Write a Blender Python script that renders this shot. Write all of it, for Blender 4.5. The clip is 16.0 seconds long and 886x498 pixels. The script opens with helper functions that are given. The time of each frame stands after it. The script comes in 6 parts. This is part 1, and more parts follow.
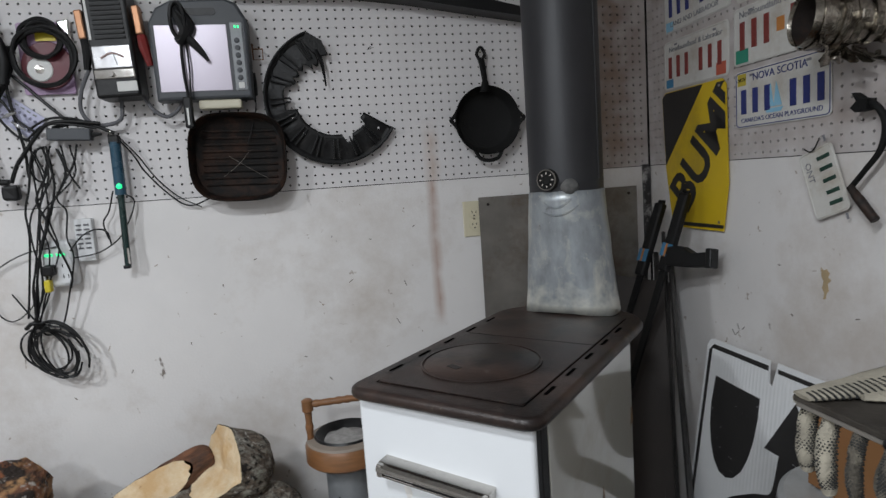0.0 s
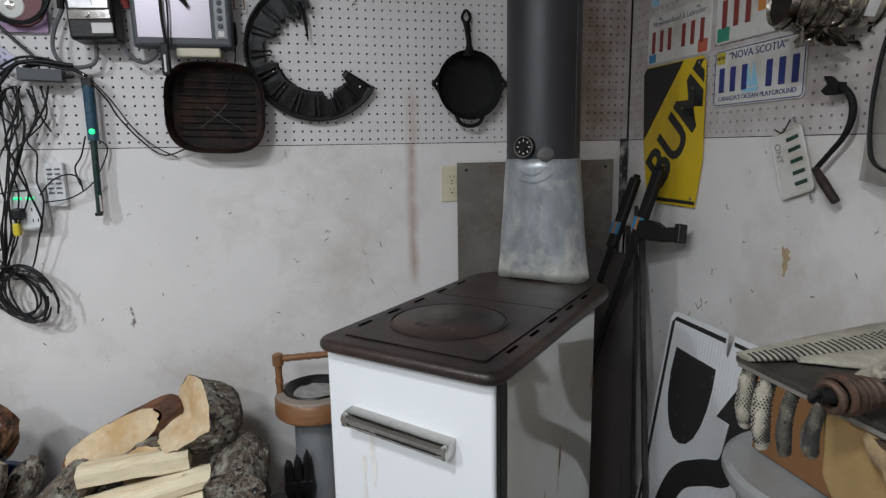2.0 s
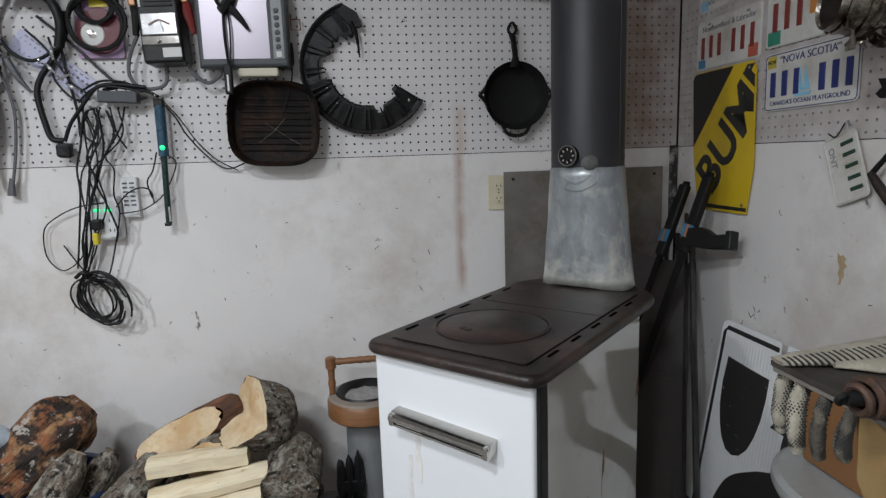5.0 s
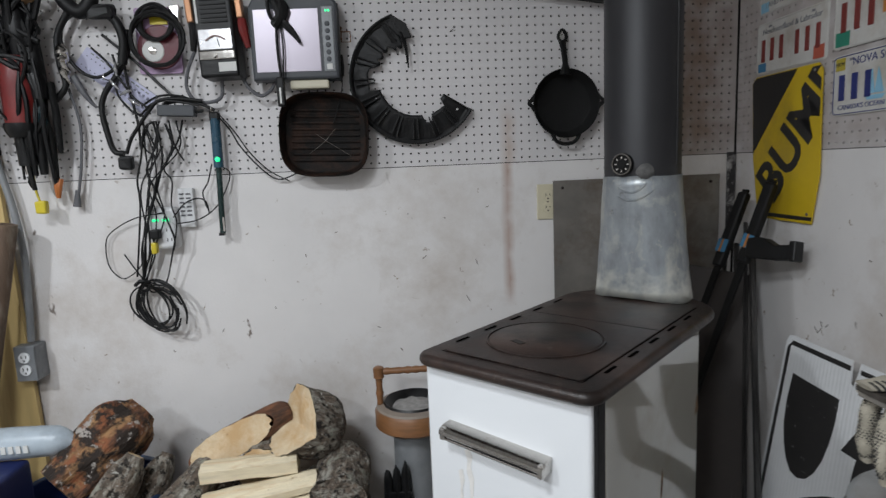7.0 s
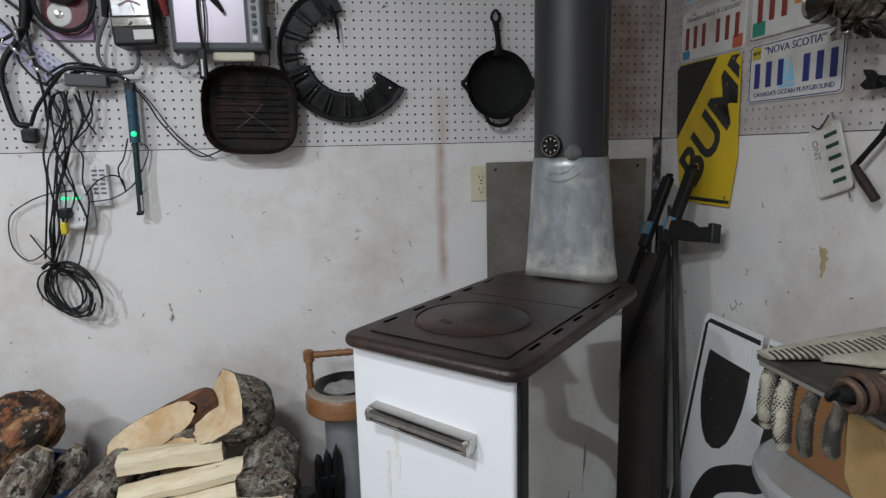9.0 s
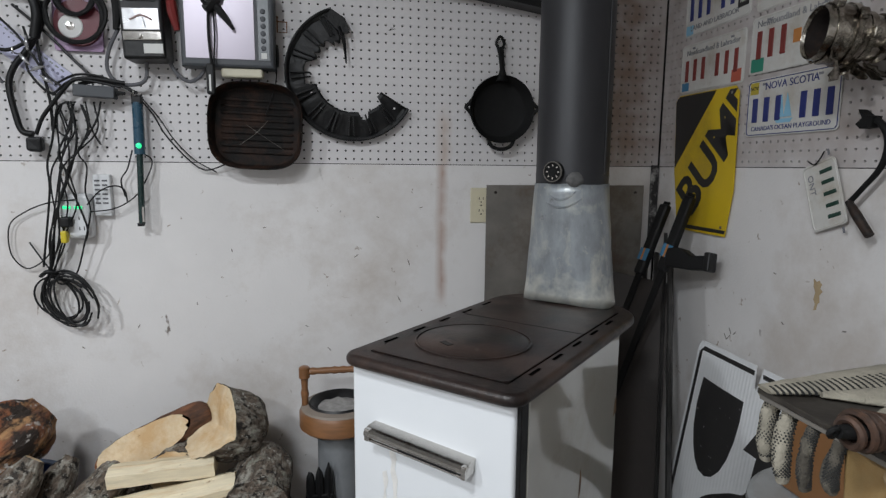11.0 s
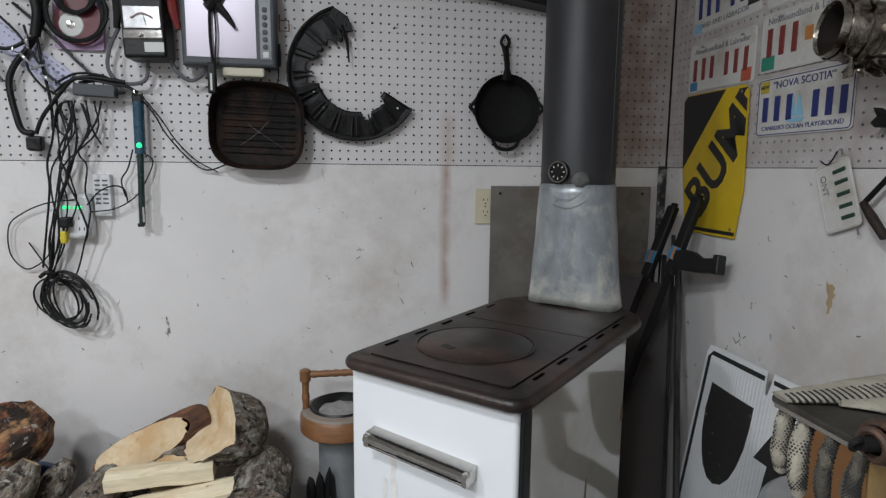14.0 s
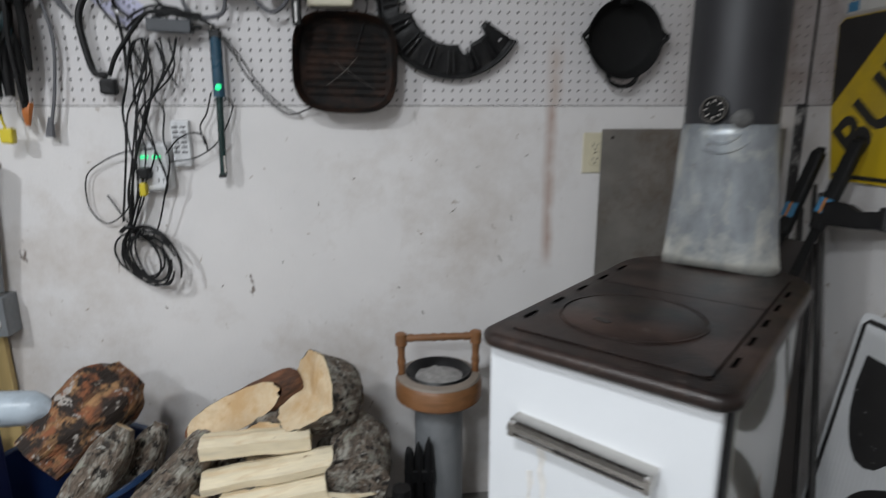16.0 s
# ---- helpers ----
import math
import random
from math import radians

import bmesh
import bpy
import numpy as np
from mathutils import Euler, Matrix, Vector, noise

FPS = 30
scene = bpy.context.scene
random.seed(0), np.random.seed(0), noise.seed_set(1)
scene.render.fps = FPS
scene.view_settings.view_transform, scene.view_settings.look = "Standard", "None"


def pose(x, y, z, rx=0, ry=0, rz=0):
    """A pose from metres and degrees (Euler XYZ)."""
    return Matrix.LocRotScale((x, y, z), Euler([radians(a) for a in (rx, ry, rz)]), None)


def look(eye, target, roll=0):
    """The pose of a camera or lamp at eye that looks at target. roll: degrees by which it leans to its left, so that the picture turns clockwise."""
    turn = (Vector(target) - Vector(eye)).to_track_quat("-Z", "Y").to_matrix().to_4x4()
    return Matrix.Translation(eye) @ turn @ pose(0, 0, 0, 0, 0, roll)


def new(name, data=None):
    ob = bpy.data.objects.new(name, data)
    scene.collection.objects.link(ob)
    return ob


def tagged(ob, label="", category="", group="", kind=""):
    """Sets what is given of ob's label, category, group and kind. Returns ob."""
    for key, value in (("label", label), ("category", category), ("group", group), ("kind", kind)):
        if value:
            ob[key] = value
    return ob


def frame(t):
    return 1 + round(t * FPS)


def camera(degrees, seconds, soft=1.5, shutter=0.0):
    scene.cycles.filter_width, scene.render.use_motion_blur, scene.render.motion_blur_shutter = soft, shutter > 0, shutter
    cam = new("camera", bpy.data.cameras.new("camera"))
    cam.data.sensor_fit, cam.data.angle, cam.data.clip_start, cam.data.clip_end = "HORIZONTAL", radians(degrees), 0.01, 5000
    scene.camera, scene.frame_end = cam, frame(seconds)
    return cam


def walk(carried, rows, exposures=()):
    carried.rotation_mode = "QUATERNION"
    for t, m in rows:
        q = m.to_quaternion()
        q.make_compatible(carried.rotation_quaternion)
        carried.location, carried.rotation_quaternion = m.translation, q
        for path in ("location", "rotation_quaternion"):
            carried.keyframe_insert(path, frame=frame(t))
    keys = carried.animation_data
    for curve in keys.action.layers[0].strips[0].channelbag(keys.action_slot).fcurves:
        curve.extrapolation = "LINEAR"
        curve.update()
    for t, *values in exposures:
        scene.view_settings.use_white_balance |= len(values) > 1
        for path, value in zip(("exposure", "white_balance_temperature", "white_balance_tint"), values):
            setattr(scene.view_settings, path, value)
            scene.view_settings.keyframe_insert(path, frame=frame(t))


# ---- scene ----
cam = camera(74.7, 16.0, soft=1.35, shutter=0.5)

PATH = [
    (0, (-1.103, -1.821, 1.225), (-0.715, 0.126, 0.982), -4.0),
    (0.5, (-1.105, -1.838, 1.218), (-0.674, 0.093, 0.92), -1.8),
    (1, (-1.099, -1.861, 1.197), (-0.652, 0.039, 0.764), -1.9),
    (1.5, (-1.089, -1.861, 1.205), (-0.565, 0.031, 0.827), -1.3),
    (2, (-1.094, -1.842, 1.209), (-0.646, 0.076, 0.859), -1.0),
    (2.5, (-1.094, -1.835, 1.213), (-0.457, 0.035, 0.902), -1.5),
    (3, (-1.149, -1.836, 1.221), (-0.337, -0.049, 0.84), 0.1),
    (3.5, (-1.171, -1.822, 1.229), (-0.443, 0.011, 0.897), 1.2),
    (4, (-1.14, -1.839, 1.23), (-0.704, 0.088, 0.918), 0.8),
    (4.5, (-1.088, -1.878, 1.212), (-0.808, 0.07, 0.856), -2.4),
    (4.7, (-1.085, -1.884, 1.212), (-0.802, 0.067, 0.875), -2.2),
    (6.8, (-1.098, -1.88, 1.219), (-0.976, 0.097, 0.941), -0.9),
    (7, (-1.101, -1.867, 1.218), (-0.972, 0.109, 0.933), -2.4),
    (7.5, (-1.118, -1.838, 1.225), (-1.057, 0.143, 0.958), -4.1),
    (8, (-1.092, -1.833, 1.215), (-0.955, 0.144, 0.94), -2.6),
    (8.5, (-1.079, -1.846, 1.224), (-0.86, 0.132, 1.021), -1.2),
    (9, (-1.074, -1.856, 1.203), (-0.747, 0.087, 0.861), -1.4),
    (9.2, (-1.077, -1.854, 1.216), (-0.741, 0.094, 0.906), -0.9),
    (11.3, (-1.099, -1.864, 1.216), (-0.75, 0.086, 0.941), 0.7),
    (11.5, (-1.1, -1.863, 1.214), (-0.769, 0.092, 0.953), 0.5),
    (12, (-1.098, -1.854, 1.209), (-0.792, 0.102, 0.929), -0.1),
    (12.5, (-1.083, -1.849, 1.21), (-0.723, 0.1, 0.938), 0.4),
    (13, (-1.083, -1.842, 1.208), (-0.738, 0.109, 0.933), 0.1),
    (13.5, (-1.085, -1.838, 1.208), (-0.751, 0.114, 0.929), 0.3),
    (14, (-1.085, -1.839, 1.209), (-0.749, 0.113, 0.933), 0.6),
    (14.5, (-1.083, -1.836, 1.207), (-0.752, 0.117, 0.93), 0.5),
    (15, (-1.084, -1.831, 1.205), (-0.776, 0.124, 0.915), 0.3),
    (15.5, (-1.114, -1.789, 1.208), (-0.886, 0.176, 0.914), -1.6),
    (16, (-1.227, -1.642, 1.192), (-1.041, 0.298, 0.744), -0.1),
]
walk(cam, [(t, look(eye, target, roll)) for t, eye, target, roll in PATH])

# ---- light ----
world = bpy.data.worlds.new("world")
scene.world = world
world.use_nodes = True
world.node_tree.nodes["Background"].inputs[0].default_value = (0.75, 0.82, 1.0, 1)
world.node_tree.nodes["Background"].inputs[1].default_value = 0.02


def area_lamp(name, place, turn, long, wide, watts, colour=(0.90, 0.95, 1.0)):
    """A rectangular area lamp near the ceiling, shining down."""
    lamp = bpy.data.lights.new(name, "AREA")
    lamp.shape, lamp.size, lamp.size_y, lamp.energy, lamp.color = "RECTANGLE", long, wide, watts, colour
    ob = new(name, lamp)
    ob.matrix_world = pose(*place, 0, 0, turn)
    return ob


area_lamp("ceiling_lamp", (-2.95, -1.9, 2.30), 0, 0.15, 0.15, 42)
area_lamp("ceiling_lamp", (-1.8, -1.95, 2.38), 0, 0.3, 0.22, 32)
# Added fill with no known fixture, to brighten the stove side and road sign.
area_lamp("ceiling_lamp", (-2.2, -3.3, 2.38), 0, 0.3, 0.3, 42)
scene.view_settings.exposure = -0.26


# ---- materials ----
def mat(name, colour, rough=0.6, metal=0.0, var=0.18, scale=9.0, bump=0.15, grain=90.0, other=None, amount=0.45, coat=0.0, stretch=None, noise_rough=0.12, island=0.0, spec=0.5):
    """A surface with blotches (scale), fine grain (grain, bump) and patches of a second colour."""
    m = bpy.data.materials.new(name)
    m.use_nodes = True
    n, l = m.node_tree.nodes, m.node_tree.links
    b = n["Principled BSDF"]
    co = n.new("ShaderNodeTexCoord")
    mp = n.new("ShaderNodeMapping")
    l.new(co.outputs["Object"], mp.inputs[0])
    if stretch:
        mp.inputs["Scale"].default_value = stretch
    big, fine = n.new("ShaderNodeTexNoise"), n.new("ShaderNodeTexNoise")
    big.inputs["Scale"].default_value, big.inputs["Detail"].default_value, big.inputs["Roughness"].default_value = scale, 7, 0.62
    fine.inputs["Scale"].default_value, fine.inputs["Detail"].default_value = grain, 4
    l.new(mp.outputs[0], big.inputs[0])
    l.new(mp.outputs[0], fine.inputs[0])
    ramp = n.new("ShaderNodeValToRGB")
    dark = [c * (1 - var) for c in colour]
    light = [min(1, c * (1 + var)) for c in colour]
    ramp.color_ramp.elements[0].position, ramp.color_ramp.elements[0].color = 0.3, (*dark, 1)
    ramp.color_ramp.elements[1].position, ramp.color_ramp.elements[1].color = 0.7, (*light, 1)
    l.new(big.outputs[0], ramp.inputs[0])
    last = ramp.outputs[0]
    if other:
        patch = n.new("ShaderNodeTexNoise")
        patch.inputs["Scale"].default_value, patch.inputs["Detail"].default_value = scale * 0.55, 9
        patch.inputs["Roughness"].default_value = 0.7
        shift = n.new("ShaderNodeVectorMath")
        shift.inputs[1].default_value = (3.7, 1.9, 5.1)
        l.new(mp.outputs[0], shift.inputs[0])
        l.new(shift.outputs[0], patch.inputs[0])
        cut = n.new("ShaderNodeMapRange")
        cut.inputs[1].default_value, cut.inputs[2].default_value = 0.62 - amount * 0.3, 0.78 - amount * 0.3
        l.new(patch.outputs[0], cut.inputs[0])
        mix = n.new("ShaderNodeMix")
        mix.data_type = "RGBA"
        mix.inputs[7].default_value = (*other, 1)
        l.new(cut.outputs[0], mix.inputs[0])
        l.new(last, mix.inputs[6])
        last = mix.outputs[2]
    if island:
        geo, hsv, mr = n.new("ShaderNodeNewGeometry"), n.new("ShaderNodeHueSaturation"), n.new("ShaderNodeMapRange")
        mr.inputs[3].default_value, mr.inputs[4].default_value = 1 - island, 1 + island
        l.new(geo.outputs["Random Per Island"], mr.inputs[0])
        l.new(mr.outputs[0], hsv.inputs["Value"])
        l.new(last, hsv.inputs["Color"])
        last = hsv.outputs[0]
    l.new(last, b.inputs["Base Color"])
    rr = n.new("ShaderNodeMapRange")
    rr.inputs[3].default_value, rr.inputs[4].default_value = max(0.02, rough - noise_rough), min(1, rough + noise_rough)
    l.new(big.outputs[0], rr.inputs[0])
    l.new(rr.outputs[0], b.inputs["Roughness"])
    b.inputs["Metallic"].default_value = metal
    b.inputs["Specular IOR Level"].default_value = spec
    b.inputs["Coat Weight"].default_value = coat
    if bump:
        bp = n.new("ShaderNodeBump")
        bp.inputs["Strength"].default_value, bp.inputs["Distance"].default_value = bump, 0.004
        l.new(fine.outputs[0], bp.inputs["Height"])
        l.new(bp.outputs[0], b.inputs["Normal"])
    return m


def glow(name, colour, power):
    m = mat(name, colour, 0.3, var=0.02, bump=0)
    b = m.node_tree.nodes["Principled BSDF"]
    b.inputs["Emission Color"].default_value, b.inputs["Emission Strength"].default_value = (*colour, 1), power
    return m


def wall_paint(name, colour, specks=True):
    """Old white paint: faint grey and brown stains, small dark scuffs."""
    m = mat(name, colour, 0.55, var=0.05, scale=3.0, bump=0.16, grain=140, other=[c * f for c, f in zip(colour, (0.80, 0.76, 0.72))], amount=0.42)
    n, l = m.node_tree.nodes, m.node_tree.links
    b = n["Principled BSDF"]
    last = b.inputs["Base Color"].links[0].from_socket
    co = n.new("ShaderNodeTexCoord")
    for size, tall, limit, tone in ((9.0, (1, 1, 0.45), 0.10, (0.18, 0.15, 0.13)), (23.0, (1, 1, 1), 0.14, (0.33, 0.27, 0.22)), (5.0, (1, 1, 0.7), 0.035, (0.06, 0.05, 0.05))):
        mp, warp, v = n.new("ShaderNodeMapping"), n.new("ShaderNodeTexNoise"), n.new("ShaderNodeTexVoronoi")
        mp.inputs["Scale"].default_value = tall
        mp.inputs["Rotation"].default_value = (0, 0.3, 0)
        warp.inputs["Scale"].default_value = 40
        add = n.new("ShaderNodeMix")
        add.data_type = "RGBA"
        add.blend_type = "LINEAR_LIGHT"
        add.inputs[0].default_value = 0.035
        v.inputs["Scale"].default_value = size
        l.new(co.outputs["Object"], mp.inputs[0])
        l.new(mp.outputs[0], warp.inputs[0])
        l.new(mp.outputs[0], add.inputs[6])
        l.new(warp.outputs["Color"], add.inputs[7])
        l.new(add.outputs[2], v.inputs["Vector"])
        near, pick, mul, mix = n.new("ShaderNodeMapRange"), n.new("ShaderNodeMapRange"), n.new("ShaderNodeMath"), n.new("ShaderNodeMix")
        near.inputs[1].default_value, near.inputs[2].default_value = limit, limit * 0.5
        l.new(v.outputs["Distance"], near.inputs[0])
        sep = n.new("ShaderNodeSeparateColor")
        l.new(v.outputs["Color"], sep.inputs[0])
        pick.inputs[1].default_value, pick.inputs[2].default_value = 0.55, 0.95
        l.new(sep.outputs[0], pick.inputs[0])
        mul.operation = "MULTIPLY"
        l.new(near.outputs[0], mul.inputs[0])
        l.new(pick.outputs[0], mul.inputs[1])
        mix.data_type = "RGBA"
        mix.inputs[7].default_value = (*tone, 1)
        l.new(mul.outputs[0], mix.inputs[0])
        l.new(last, mix.inputs[6])
        last = mix.outputs[2]
    l.new(last, b.inputs["Base Color"])
    return m


PAINT = wall_paint("old_white_paint", (0.72, 0.70, 0.69))
PEG = mat("pegboard_paint", (0.65, 0.63, 0.63), 0.5, var=0.04, scale=4, bump=0.05, other=(0.62, 0.57, 0.54), amount=0.25)
DARK = mat("dark_cavity", (0.03, 0.026, 0.024), 0.9)
CONCRETE = mat("concrete", (0.23, 0.22, 0.21), 0.85, var=0.2, scale=3, bump=0.3, grain=50, other=(0.12, 0.115, 0.11))
CEIL = mat("ceiling_paint", (0.66, 0.66, 0.65), 0.8, var=0.04)
CAST = mat("stove_cast_iron", (0.026, 0.017, 0.0145), 0.40, 0.2, var=0.5, scale=11, bump=0.16, grain=260, other=(0.060, 0.038, 0.031), amount=0.5)
ENAMEL = mat("white_enamel", (0.74, 0.76, 0.78), 0.17, var=0.02, scale=3, bump=0.02, other=(0.66, 0.64, 0.60), amount=0.12, coat=0.4, noise_rough=0.05)
ENAMEL_OLD = mat("worn_cream_enamel", (0.50, 0.485, 0.44), 0.10, var=0.05, scale=4, bump=0.0, other=(0.40, 0.365, 0.31), amount=0.25, coat=0.9, noise_rough=0.03, spec=0.8)
ENAMEL_OLD.node_tree.nodes["Principled BSDF"].inputs["Coat Roughness"].default_value = 0.04
BLACK = mat("black_trim", (0.007, 0.007, 0.0075), 0.42, var=0.3, spec=0.35)
CHROME = mat("worn_chrome", (0.58, 0.56, 0.53), 0.13, 1.0, var=0.08, scale=60, bump=0.04, other=(0.30, 0.26, 0.22), amount=0.15, noise_rough=0.05)
PIPE = mat("stove_pipe_black", (0.027, 0.027, 0.030), 0.5, 0.25, var=0.15, scale=5, bump=0.06, grain=200)
GALV = mat("galvanised_steel", (0.30, 0.325, 0.345), 0.40, 0.5, var=0.22, scale=34, stretch=(1, 1, 0.45), bump=0.12, other=(0.50, 0.50, 0.46), amount=0.3, noise_rough=0.15)
SHEET = mat("dull_sheet_steel", (0.22, 0.205, 0.185), 0.5, 0.45, var=0.22, scale=7, bump=0.08, other=(0.14, 0.105, 0.08), amount=0.5)
IRON = mat("black_cast_iron", (0.005, 0.005, 0.005), 0.72, 0.0, spec=0.3, var=0.3, scale=18, bump=0.35, grain=220)
RUSTY = mat("rusty_iron", (0.019, 0.014, 0.012), 0.65, 0.2, var=0.4, scale=22, bump=0.35, grain=150, other=(0.055, 0.027, 0.017), amount=0.45)
SHIELD = mat("painted_black_steel", (0.0055, 0.0055, 0.006), 0.5, 0.0, var=0.4, scale=26, bump=0.4, grain=120, other=(0.02, 0.018, 0.017), amount=0.3, spec=0.35)
PAN = mat("sooty_pan_iron", (0.0055, 0.0045, 0.004), 0.7, var=0.4, scale=24, bump=0.4, grain=150, other=(0.036, 0.017, 0.0105), amount=0.52, spec=0.25)
RUBBER = mat("black_rubber", (0.005, 0.005, 0.0055), 0.5, var=0.2, bump=0.05, spec=0.35)
GREYPL = mat("dark_grey_plastic", (0.055, 0.06, 0.068), 0.5, var=0.08, bump=0.08, grain=400)
BEIGE = mat("ivory_plastic", (0.62, 0.57, 0.42), 0.4, var=0.04, bump=0)
WHITEPL = mat("white_plastic", (0.68, 0.69, 0.70), 0.38, var=0.03, bump=0)
BROWN_W = mat("turned_brown_wood", (0.21, 0.095, 0.038), 0.4, var=0.25, scale=6, stretch=(2, 2, 14), bump=0.05, coat=0.2)
GREYMET = mat("grey_painted_metal", (0.24, 0.25, 0.26), 0.42, 0.2, var=0.1, scale=6, bump=0.05, other=(0.18, 0.19, 0.2))
BARK = mat("birch_bark", (0.12, 0.092, 0.070), 0.95, var=0.75, scale=70, bump=1.0, grain=75, other=(0.34, 0.325, 0.28), amount=0.5, stretch=(1, 1, 0.55))
def flecks(m, colour, scale, low, high, offset=8.3):
    """Lays ragged flecks of another colour over a material."""
    n, l = m.node_tree.nodes, m.node_tree.links
    base = n["Principled BSDF"].inputs["Base Color"]
    last = base.links[0].from_socket
    co, shift, tex = n.new("ShaderNodeTexCoord"), n.new("ShaderNodeVectorMath"), n.new("ShaderNodeTexNoise")
    shift.inputs[1].default_value = (offset, -offset, offset * 0.5)
    tex.inputs["Scale"].default_value, tex.inputs["Detail"].default_value, tex.inputs["Roughness"].default_value = scale, 8, 0.65
    l.new(co.outputs["Object"], shift.inputs[0])
    l.new(shift.outputs[0], tex.inputs[0])
    cut, mix = n.new("ShaderNodeMapRange"), n.new("ShaderNodeMix")
    cut.inputs[1].default_value, cut.inputs[2].default_value = low, high
    l.new(tex.outputs[0], cut.inputs[0])
    mix.data_type = "RGBA"
    mix.inputs[7].default_value = (*colour, 1)
    l.new(cut.outputs[0], mix.inputs[0])
    l.new(last, mix.inputs[6])
    l.new(mix.outputs[2], base)
    return m


BARK_D = mat("rotten_red_bark", (0.125, 0.052, 0.026), 0.85, var=0.85, scale=50, bump=1.0, grain=80, stretch=(1, 1, 0.2), other=(0.36, 0.20, 0.09), amount=0.6)
flecks(BARK_D, (0.022, 0.014, 0.010), 17, 0.46, 0.54)
flecks(BARK_D, (0.24, 0.085, 0.035), 16, 0.55, 0.62, 5.5)
flecks(BARK_D, (0.36, 0.33, 0.30), 30, 0.585, 0.63, 3.1)
RED_BARK = mat("red_inner_bark", (0.15, 0.062, 0.030), 0.8, var=0.6, scale=40, bump=0.9, grain=60, stretch=(1, 1, 0.3), other=(0.05, 0.025, 0.015), amount=0.5)
flecks(BARK, (0.02, 0.016, 0.013), 45, 0.54, 0.60)
flecks(BARK, (0.27, 0.27, 0.22), 18, 0.60, 0.68, 2.9)
flecks(BARK, (0.44, 0.43, 0.39), 60, 0.61, 0.65, 5.7)
for m in (BARK, BARK_D):
    m.node_tree.nodes["Bump"].inputs["Distance"].default_value = 0.014
flecks(GALV, (0.46, 0.46, 0.43), 34, 0.62, 0.68)
flecks(GALV, (0.14, 0.14, 0.14), 22, 0.63, 0.72, 2.2)
flecks(GALV, (0.46, 0.47, 0.45), 12, 0.60, 0.74, 7.7)
flecks(CAST, (0.010, 0.009, 0.009), 9, 0.5, 0.62)
flecks(CAST, (0.062, 0.036, 0.027), 6, 0.52, 0.74, 4.1)
flecks(CAST, (0.10, 0.082, 0.07), 38, 0.60, 0.74, 1.3)
flecks(CAST, (0.30, 0.28, 0.25), 150, 0.735, 0.76, 9.2)
CAST.node_tree.nodes["Bump"].inputs["Distance"].default_value = 0.006
FRESH = mat("fresh_split_wood", (0.78, 0.68, 0.49), 0.75, var=0.16, scale=7, stretch=(1.2, 9, 9), bump=0.6, grain=70, other=(0.66, 0.47, 0.26), amount=0.38)
flecks(FRESH, (0.28, 0.16, 0.075), 17, 0.63, 0.69)
CUT = mat("sawn_end_grain", (0.66, 0.53, 0.355), 0.75, var=0.16, scale=12, bump=0.5, grain=90, other=(0.55, 0.36, 0.18), amount=0.36)
flecks(CUT, (0.25, 0.12, 0.05), 22, 0.66, 0.70)
YELLOW_W = mat("yellow_plywood", (0.55, 0.40, 0.17), 0.55, var=0.16, scale=3, stretch=(7, 7, 0.7), bump=0.1, other=(0.42, 0.28, 0.10), amount=0.3)
POLE_W = mat("brown_pole_wood", (0.115, 0.075, 0.05), 0.75, var=0.4, scale=7, stretch=(6, 6, 1), bump=0.5, grain=70, other=(0.22, 0.18, 0.14), amount=0.4)
SIGN_Y = mat("sign_yellow", (0.62, 0.43, 0.015), 0.42, var=0.08, scale=6, bump=0.03, other=(0.45, 0.31, 0.03), amount=0.25)
SIGN_K = mat("sign_black", (0.02, 0.019, 0.019), 0.45, var=0.25, scale=14, bump=0.05)
SIGN_W = mat("reflective_white", (0.68, 0.69, 0.70), 0.4, var=0.05, scale=8, bump=0.05, other=(0.55, 0.55, 0.54), amount=0.25)
BENCH = mat("grey_steel_top", (0.065, 0.058, 0.05), 0.5, 0.3, var=0.35, scale=9, bump=0.12, other=(0.025, 0.02, 0.016), amount=0.5)
BOX_W = mat("orange_brown_board", (0.24, 0.115, 0.045), 0.5, var=0.14, scale=4, bump=0.05, other=(0.26, 0.12, 0.05))
PLY = mat("rough_plank", (0.25, 0.165, 0.068), 0.6, var=0.18, scale=4, stretch=(6, 1, 6), bump=0.2, other=(0.24, 0.14, 0.05))
GLOVE = mat("cotton_knit", (0.30, 0.275, 0.22), 0.95, var=0.25, scale=25, bump=0.6, grain=260)
# Darker knit for the third and fourth hanging fingers.
GLOVE_D = mat("dark_cotton_knit", (0.075, 0.066, 0.052), 0.95, var=0.5, scale=45, bump=0.6, grain=260, other=(0.20, 0.18, 0.14), amount=0.3)
DOTS = mat("rubber_dots", (0.022, 0.022, 0.021), 0.7, var=0.2)


# ---- building helpers ----
def thing(name, label, category, m=None, group="", kind=""):
    ob = new(name)
    ob.empty_display_size = 0.05
    if m is not None:
        ob.matrix_world = m
    return tagged(ob, label, category, group, kind)


def part(name, bm, material, parent=None, label="", m=None, smooth=False):
    me = bpy.data.meshes.new(name)
    bm.normal_update()
    bm.to_mesh(me)
    bm.free()
    me.materials.append(material)
    if smooth:
        for p in me.polygons:
            p.use_smooth = True
        me.set_sharp_from_angle(angle=radians(38))
    ob = new(name, me)
    if m is not None:
        ob.matrix_basis = m
    if parent is not None:
        ob.parent = parent
    if label:
        ob["label"] = label
    return ob


def solo(name, bm, material, label, category, m=None, smooth=False, group="", kind=""):
    return tagged(part(name, bm, material, None, "", m, smooth), label, category, group, kind)


